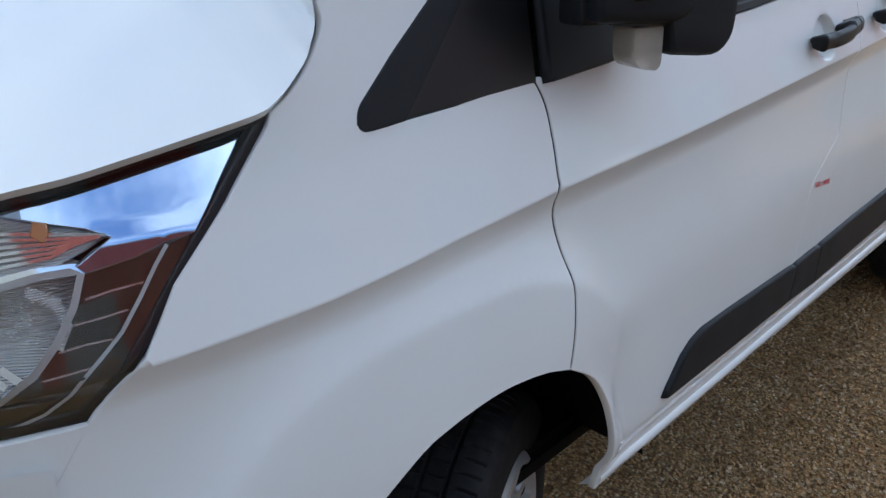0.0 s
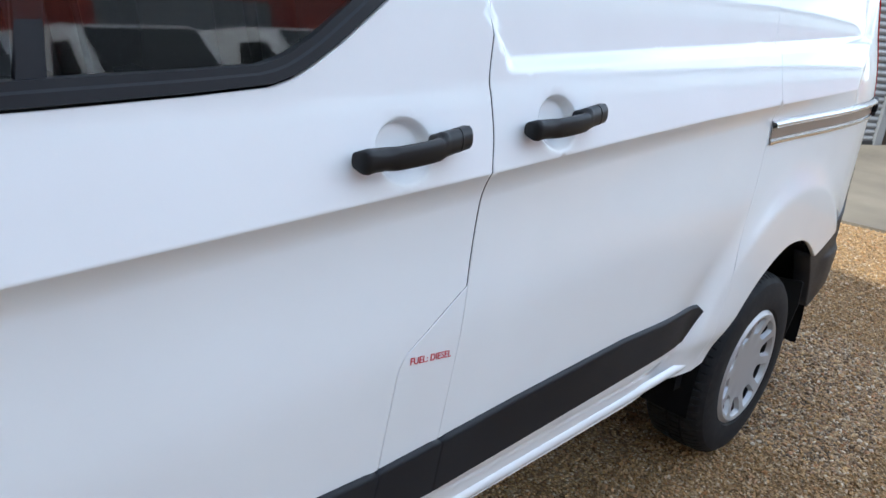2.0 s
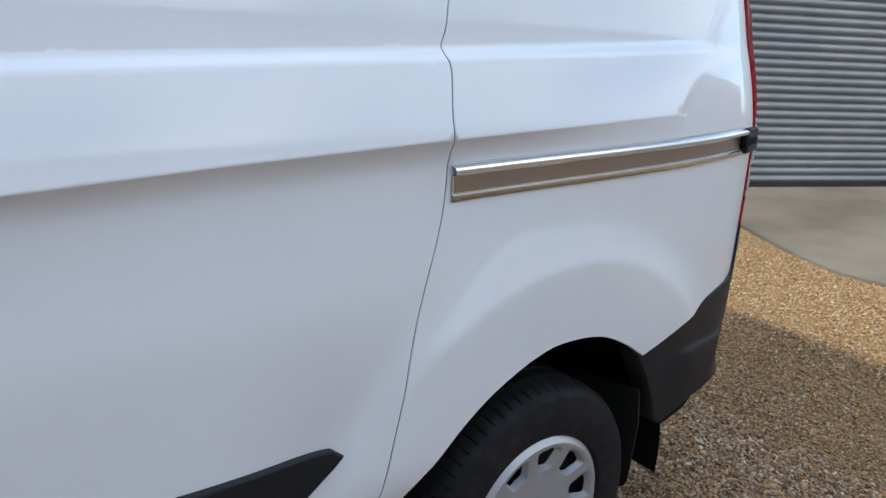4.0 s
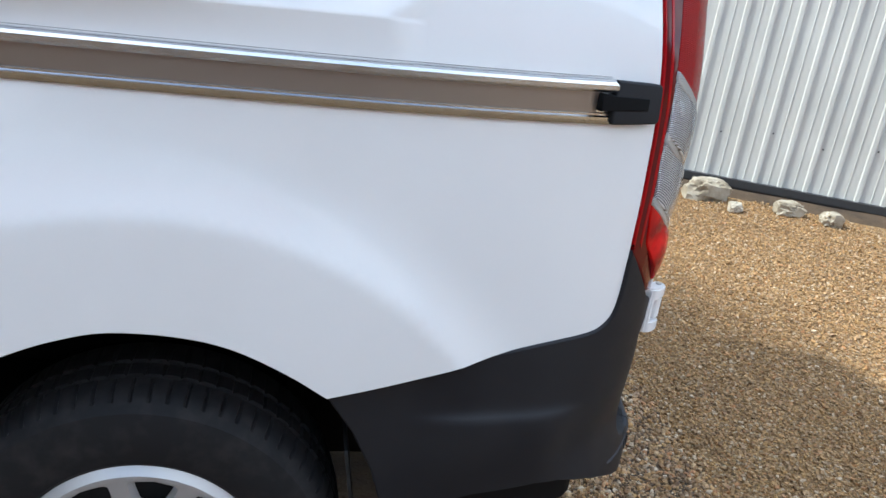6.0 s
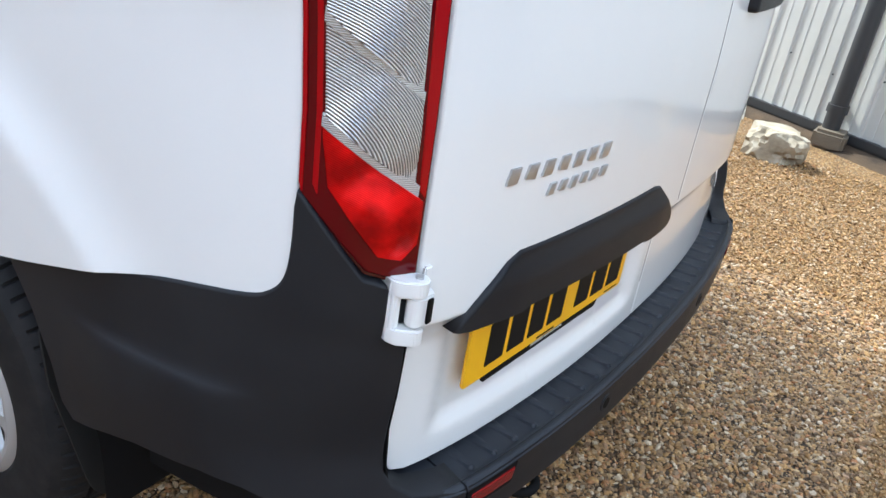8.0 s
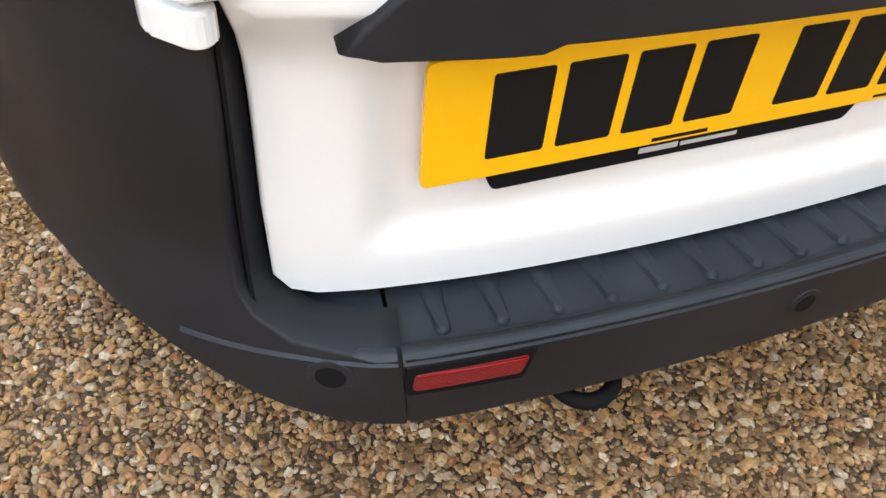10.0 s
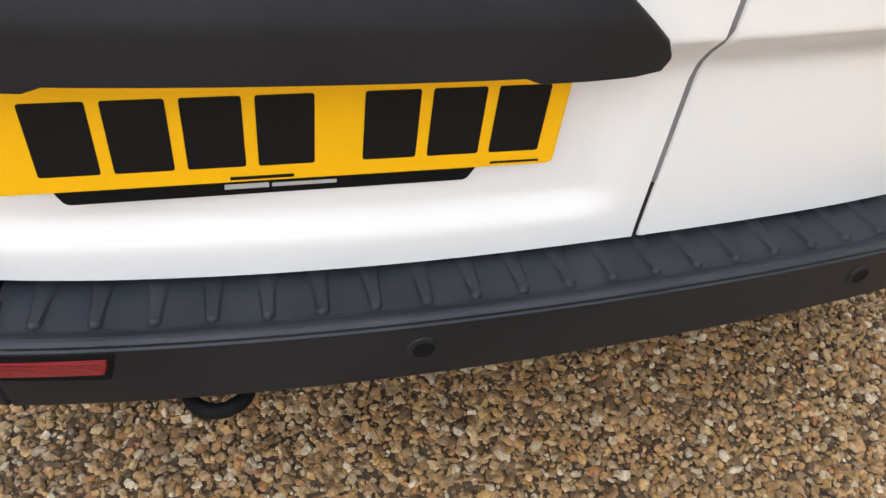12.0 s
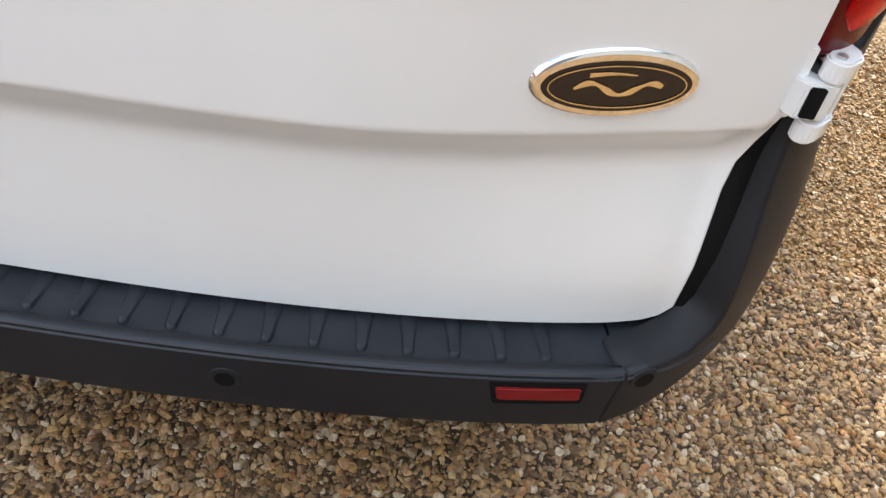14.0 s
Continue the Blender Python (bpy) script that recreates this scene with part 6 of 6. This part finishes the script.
def rough_stone(name, at, size, mat, seed, label, category="stone", flat=0.0, group=""):
    b = bmesh.new()
    bmesh.ops.create_icosphere(b, subdivisions=4, radius=1.0)
    off = Vector((seed * 3.1, seed * 1.7, seed * 0.9))
    for v in b.verts:
        n = noise.noise(v.co * 1.1 + off) * 0.40 - abs(noise.noise(v.co * 2.4 + off)) * 0.34 + noise.noise(v.co * 5.0 + off) * 0.12 + noise.noise(v.co * 11.0 + off) * 0.05
        v.co = v.co * (1 + n)
        for axis in (0, 1):
            v.co[axis] = max(-0.86, min(0.86, v.co[axis]))
        v.co.z = max(-0.5, min(0.8 - flat, v.co.z))
        v.co.x *= size[0]
        v.co.y *= size[1]
        v.co.z *= size[2]
    bmesh.ops.translate(b, vec=at, verts=b.verts)
    return tagged(part(name, b, mat, None, "", 0.4), label, category, group)


# cut log post
stump = thing("log_stump", "short weathered cut log standing on the gravel", "log")
SX0, SY0 = 5.555, 3.93
b = bmesh.new()
rows = []
for z, r in ((0.0, 0.158), (0.04, 0.152), (0.15, 0.146), (0.21, 0.148), (0.247, 0.146), (0.255, 0.138)):
    row = []
    for k in range(40):
        a = 2 * math.pi * k / 40
        rr = r * (1 + 0.05 * noise.noise(Vector((math.cos(a) * 1.5, math.sin(a) * 1.5, z * 2))) + 0.03 * noise.noise(Vector((math.cos(a) * 6, math.sin(a) * 6, z * 3))))
        row.append(b.verts.new((SX0 + rr * math.cos(a), SY0 + rr * math.sin(a), z + 0.004 * math.cos(a))))
    rows.append(row)
for p, q in zip(rows, rows[1:]):
    for k in range(40):
        b.faces.new((p[k], p[(k + 1) % 40], q[(k + 1) % 40], q[k]))
part("bark", b, BARK, stump, smooth_angle=0.9)
b = bmesh.new()
rings = []
for r, z in ((0.138, 0.255), (0.10, 0.256), (0.05, 0.2565), (0.004, 0.257)):
    rings.append([b.verts.new((SX0 + r * math.cos(2 * math.pi * k / 40), SY0 + r * math.sin(2 * math.pi * k / 40), z + 0.003 * noise.noise(Vector((r * 40, k, 0))))) for k in range(40)])
for p, q in zip(rings, rings[1:]):
    for k in range(40):
        b.faces.new((p[k], p[(k + 1) % 40], q[(k + 1) % 40], q[k]))
part("cut_face", b, CUTWOOD, stump)

rough_stone("rubble_stone", (6.24, 3.78, 0.055), (0.19, 0.10, 0.11), STONEMAT, 1, "pale rough stone lying by the shed wall", group="stones by the wall")
rough_stone("rubble_stone", (6.33, 3.52, 0.03), (0.055, 0.045, 0.05), STONEMAT, 2, "small pale stone on the gravel", group="stones by the wall")
rough_stone("rubble_stone", (5.86, 3.93, 0.03), (0.08, 0.05, 0.05), STONEMAT, 3, "small grey stone beside the log", group="stones by the wall")
rough_stone("rubble_stone", (6.75, 3.55, 0.04), (0.13, 0.07, 0.07), STONEMAT, 4, "flat pale stone by the shed wall", group="stones by the wall")
rough_stone("rubble_stone", (6.95, 3.38, 0.04), (0.09, 0.07, 0.07), STONEMAT, 5, "pale stone by the shed wall", group="stones by the wall")
rough_stone("concrete_lump", (3.83, 4.38, 0.08), (0.20, 0.15, 0.17), STONEMAT, 7, "broken lump of pale concrete near the rain pipe", "concrete lump", 0.2)

# bank of earth along the foot of the wall
b = bmesh.new()
rows = []
for k in range(120):
    q = -6.0 + k * 0.082
    w = 0.22 + 0.07 * noise.noise(Vector((q * 1.3, 0, 0)))
    h = 0.036 + 0.012 * noise.noise(Vector((q * 2.1, 5, 0)))
    rows.append([b.verts.new(wall_at(q, z, o)) for o, z in ((0.0, h + 0.006), (0.06, h), (0.12, h * 0.7), (w * 0.8, h * 0.3), (w, -0.01))])
for p, q in zip(rows, rows[1:]):
    for k in range(4):
        b.faces.new((p[k], p[k + 1], q[k + 1], q[k]))
tagged(part("earth_bank", b, EARTH), "low bank of damp brown earth along the shed wall", "soil", kind="stuff")

# concrete apron before the shutter
b = bmesh.new()
edge = [(7.95, 2.9), (7.58, 2.10), (7.20, 1.45), (7.04, 1.05), (7.10, 0.75), (7.4, -1.0), (8.3, -4.0), (16.0, -6.5), (16.0, -0.2), (8.3, 3.22)]
prism(rounded(edge, 0.15, 3), lambda x, y: (x, y, 0.025), (0, 0, -1), 0.10, b)
tagged(part("pavement_apron", b, CONCRETE), "worn pale concrete apron before the shutter", "concrete", kind="structure")

# ---- red building and vans on the other side of the yard, seen in the glass and paint ----
hall = thing("red_building", "dark red sheet-clad workshop with a grey roof", "building")
HY, HX0, HX1, EAVE = -12.5, -14.0, 75.0, 6.3
b = bmesh.new()
n = 400
rows = []
for k in range(n):
    x = HX0 + (HX1 - HX0) * k / (n - 1)
    o = 0.03 if k % 2 else 0.0
    rows.append([b.verts.new((x, HY + o, 0.0)), b.verts.new((x, HY + o, EAVE))])
for p, q in zip(rows, rows[1:]):
    b.faces.new((p[0], q[0], q[1], p[1]))
part("front_wall", b, REDSHEET, hall, smooth_angle=0.2)
b = bmesh.new()
prism([(HY - 0.01, 0.0), (HY - 0.01, EAVE), (HY - 5.0, EAVE + 1.7), (HY - 10.0, EAVE), (HY - 10.0, 0.0)], lambda y, z: (HX1 - 0.02, y, z), (-1, 0, 0), HX1 - HX0 - 0.04, b)
part("gable_core", b, REDSHEET, hall)
for s0, y0, y1 in ((0, HY + 0.3, HY - 5.0), (1, HY - 10.3, HY - 5.0)):
    b = bmesh.new()
    z0, z1 = EAVE - 0.05, EAVE + 1.75
    vs = [b.verts.new(p) for p in ((HX0 - 0.2, y0, z0), (HX1 + 0.2, y0, z0), (HX1 + 0.2, y1, z1), (HX0 - 0.2, y1, z1))]
    ws_ = [b.verts.new((v.co.x, v.co.y, v.co.z + 0.10)) for v in vs]
    b.faces.new(vs)
    b.faces.new(ws_[::-1])
    for k in range(4):
        b.faces.new((vs[k], ws_[k], ws_[(k + 1) % 4], vs[(k + 1) % 4]))
    part("roof_slope", b, ROOFGREY, hall)
for x in (-6.0, 1.0, 8.0, 15.0, 22.0, 29.0):
    part("roller_door", block(x, HY + 0.06, 1.7, 3.4, 0.06, 3.4, 0.01), SHUTTER, hall)
part("fascia", block((HX0 + HX1) / 2, HY + 0.12, 5.9, HX1 - HX0, 0.10, 0.5, 0.01), SHEETMETAL, hall)


# unseen tall wall, added ahead of the van to keep its near side in shade
b = bmesh.new()
n = 156
rows = []
for k in range(n):
    y = -8.0 + 11.45 * k / (n - 1)
    o = 0.03 if k % 2 else 0.0
    rows.append([b.verts.new((-6.0 + o, y, 0.0)), b.verts.new((-6.0 + o, y, 12.4)), b.verts.new((-6.25, y, 12.4)), b.verts.new((-6.25, y, 0.0))])
for p, q in zip(rows, rows[1:]):
    for i in range(3):
        b.faces.new((p[i], q[i], q[i + 1], p[i + 1]))
b.faces.new(rows[0])
b.faces.new(rows[-1][::-1])
tagged(part("shade_wall", b, SHEETMETAL, None, "", 0.2), "unseen tall plain grey sheet-clad wall added to shade the van", "wall", kind="structure")


def parked_van(x, y, turn, label):
    """A parked van, nose to the yard."""
    v = thing("parked_van", label, "van", group="vans across the yard")
    prof = [(-2.4, 0.35), (-2.42, 0.9), (-2.3, 1.12), (-1.62, 1.32), (-0.95, 1.90), (-0.6, 2.0), (2.3, 2.0), (2.42, 1.85), (2.46, 0.6), (2.4, 0.35)]
    b = prism(prof, lambda a, z: (a, -0.93, z), (0, 1, 0), 1.86)
    bmesh.ops.bevel(b, geom=b.edges[:], offset=0.06, segments=2, affect='EDGES')
    part("body", b, PAINT, v)
    b = prism([(-1.62, 1.34), (-0.98, 1.88), (-0.96, 1.90), (-1.60, 1.36)], lambda a, z: (a - 0.03, -0.78, z + 0.035), (0, 1, 0), 1.56)
    part("windscreen", b, DARKGLASS, v)
    for s in (-1, 1):
        b = prism(rounded([(-1.42, 1.22), (-0.25, 1.22), (-0.25, 1.78), (-0.95, 1.78)], 0.05, 3), lambda a, z: (a, s * 0.936, z), (0, s, 0), 0.006)
        part("side_window", b, DARKGLASS, v)
        part("door_mirror", block(-1.28, s * 1.06, 1.25, 0.12, 0.22, 0.28, 0.03), PLASTIC, v)
        part("head_lamp", block(-2.33, s * 0.68, 0.98, 0.16, 0.34, 0.24, 0.05), RIBCHROME, v)
        for ax in (-1.45, 1.45):
            part("wheel", lathe([(0.02, s * 0.95 - 0.11), (0.20, s * 0.95 - 0.11), (0.33, s * 0.95 - 0.10), (0.34, s * 0.95), (0.30, s * 0.95 + 0.03), (0.20, s * 0.95 + 0.02), (0.02, s * 0.95 + 0.02)], ax, 0.34, 24), TYRE, v)
    part("front_bumper", block(-2.42, 0, 0.52, 0.14, 1.80, 0.26, 0.05), PLASTIC, v)
    v.matrix_basis = pose(x, y, 0, 0, 0, turn)
    return v


for k, x in enumerate((0.1, 2.9, 5.6, 8.3, 11.1, 14.0)):
    parked_van(x, -10.3 + 0.15 * (k % 2), 268 + 2 * (k % 3), "white panel van parked nose out before the red building")

# ---- loose pebbles where the walk comes near the ground ----
b = bmesh.new()
# dark sheet whose colour stands in for shade between the pebbles
prism(rounded([(3.40, -0.30), (4.68, -0.30), (4.68, 2.58), (3.40, 2.58)], 0.25, 6), lambda x, y: (x, y, 0.003), (0, 0, -1), 0.02, b)
tagged(part("gap_shade_bed", b, EARTH), "dark sheet under the loose pebbles, painted as shade in their gaps", "soil", kind="stuff")
rng = np.random.default_rng(11)
# a rounded stone: eight corners and six crowned faces
PV = np.array([(a, b, c) for a in (-1, 1) for b in (-1, 1) for c in (-1, 1)] + [(1.62, 0, 0), (-1.62, 0, 0), (0, 1.62, 0), (0, -1.62, 0), (0, 0, 1.5), (0, 0, -1.5)], float) * 0.62
PF = np.array([(4, 6, 8), (6, 7, 8), (7, 5, 8), (5, 4, 8), (0, 1, 9), (1, 3, 9), (3, 2, 9), (2, 0, 9), (2, 3, 10), (3, 7, 10), (7, 6, 10), (6, 2, 10),
               (0, 4, 11), (4, 5, 11), (5, 1, 11), (1, 0, 11), (1, 5, 12), (5, 7, 12), (7, 3, 12), (3, 1, 12), (0, 2, 13), (2, 6, 13), (6, 4, 13), (4, 0, 13)])
# an eight-cornered chip for where the ground stays farther off
QV = np.array([(a, b, c) for a in (-1, 1) for b in (-1, 1) for c in (-1, 1)], float) * 0.62
QF = np.array([(0, 1, 3, 2), (4, 6, 7, 5), (0, 4, 5, 1), (2, 3, 7, 6), (0, 2, 6, 4), (1, 5, 7, 3)])


def pebble_field(name, zones, step, low, high, label, PV=PV, PF=PF, mat=PEBBLE):
    spots = []
    for x0, x1, y0, y1 in zones:
        gx, gy = np.meshgrid(np.arange(x0, x1, step), np.arange(y0, y1, step), indexing="ij")
        p = np.stack([gx.ravel(), gy.ravel()], 1)
        spots.append(p + rng.uniform(-0.55, 0.55, p.shape) * step)
    p = np.concatenate(spots)
    n = len(p)
    size = low + (high - low) * rng.random(n) ** 2.2
    sc = np.stack([size * rng.uniform(0.9, 1.5, n), size * rng.uniform(0.75, 1.1, n), size * rng.uniform(0.42, 0.75, n)], 1)
    jig = PV[None] * (1 + rng.uniform(-0.24, 0.24, (n, len(PV), 1)))
    v = jig * sc[:, None, :]
    q = rng.normal(size=(n, 4)) * np.array([1.0, 0.22, 0.22, 1.0])
    q /= np.linalg.norm(q, axis=1, keepdims=True)
    w, x, y, z = q.T
    rot = np.stack([1 - 2 * (y * y + z * z), 2 * (x * y - z * w), 2 * (x * z + y * w), 2 * (x * y + z * w), 1 - 2 * (x * x + z * z), 2 * (y * z - x * w),
                    2 * (x * z - y * w), 2 * (y * z + x * w), 1 - 2 * (x * x + y * y)], 1).reshape(n, 3, 3)
    v = np.einsum("nij,nkj->nki", rot, v)
    v[:, :, 0] += p[:, None, 0]
    v[:, :, 1] += p[:, None, 1]
    v[:, :, 2] += (sc[:, 2] * rng.uniform(0.1, 1.5, n))[:, None]
    faces = (PF[None] + (np.arange(n) * len(PV))[:, None, None]).reshape(-1, PF.shape[1])
    me = bpy.data.meshes.new(name)
    me.vertices.add(n * len(PV))
    me.vertices.foreach_set("co", v.reshape(-1).astype(np.float32))
    me.loops.add(faces.size)
    me.loops.foreach_set("vertex_index", faces.reshape(-1).astype(np.int32))
    me.polygons.add(len(faces))
    me.polygons.foreach_set("loop_start", np.arange(0, faces.size, PF.shape[1], dtype=np.int32))
    me.polygons.foreach_set("use_smooth", np.zeros(len(faces), dtype=bool))
    me.update(calc_edges=True)
    me.materials.append(mat)
    return tagged(new(name, me), label, "gravel", kind="stuff")


YARD = "loose tan, brown and grey pebbles of the yard"
pebble_field("pebbles", [(3.35, 3.80, -0.35, 0.55), (3.35, 3.80, 1.60, 2.65), (3.80, 4.75, -0.35, 2.65)], 0.0082, 0.0040, 0.0096, YARD)
pebble_field("pebbles", [(2.0, 3.05, -0.70, 0.25), (3.05, 3.35, -0.70, 0.55), (3.35, 4.9, -0.70, -0.35)], 0.0125, 0.0040, 0.0092, YARD, QV, QF, PEBBLEFAR)
pebble_field("pebbles", [(2.0, 3.35, 1.85, 3.2), (4.75, 5.6, -0.2, 3.4), (3.35, 4.75, 2.65, 3.4)], 0.0135, 0.0042, 0.0098, YARD, QV, QF, PEBBLEFAR)
pebble_field("pebbles", [(5.6, 7.2, 0.0, 3.6), (3.05, 5.6, 3.4, 4.5), (5.6, 6.4, 3.6, 4.05), (5.6, 6.1, 4.05, 4.25), (6.4, 7.2, 3.6, 3.8)], 0.0185, 0.0052, 0.0110, YARD, QV, QF, PEBBLEFAR)
pebble_field("pebbles", [(1.0, 2.0, -0.60, 0.15)], 0.0125, 0.0040, 0.0090, YARD, QV, QF, PEBBLEFAR)
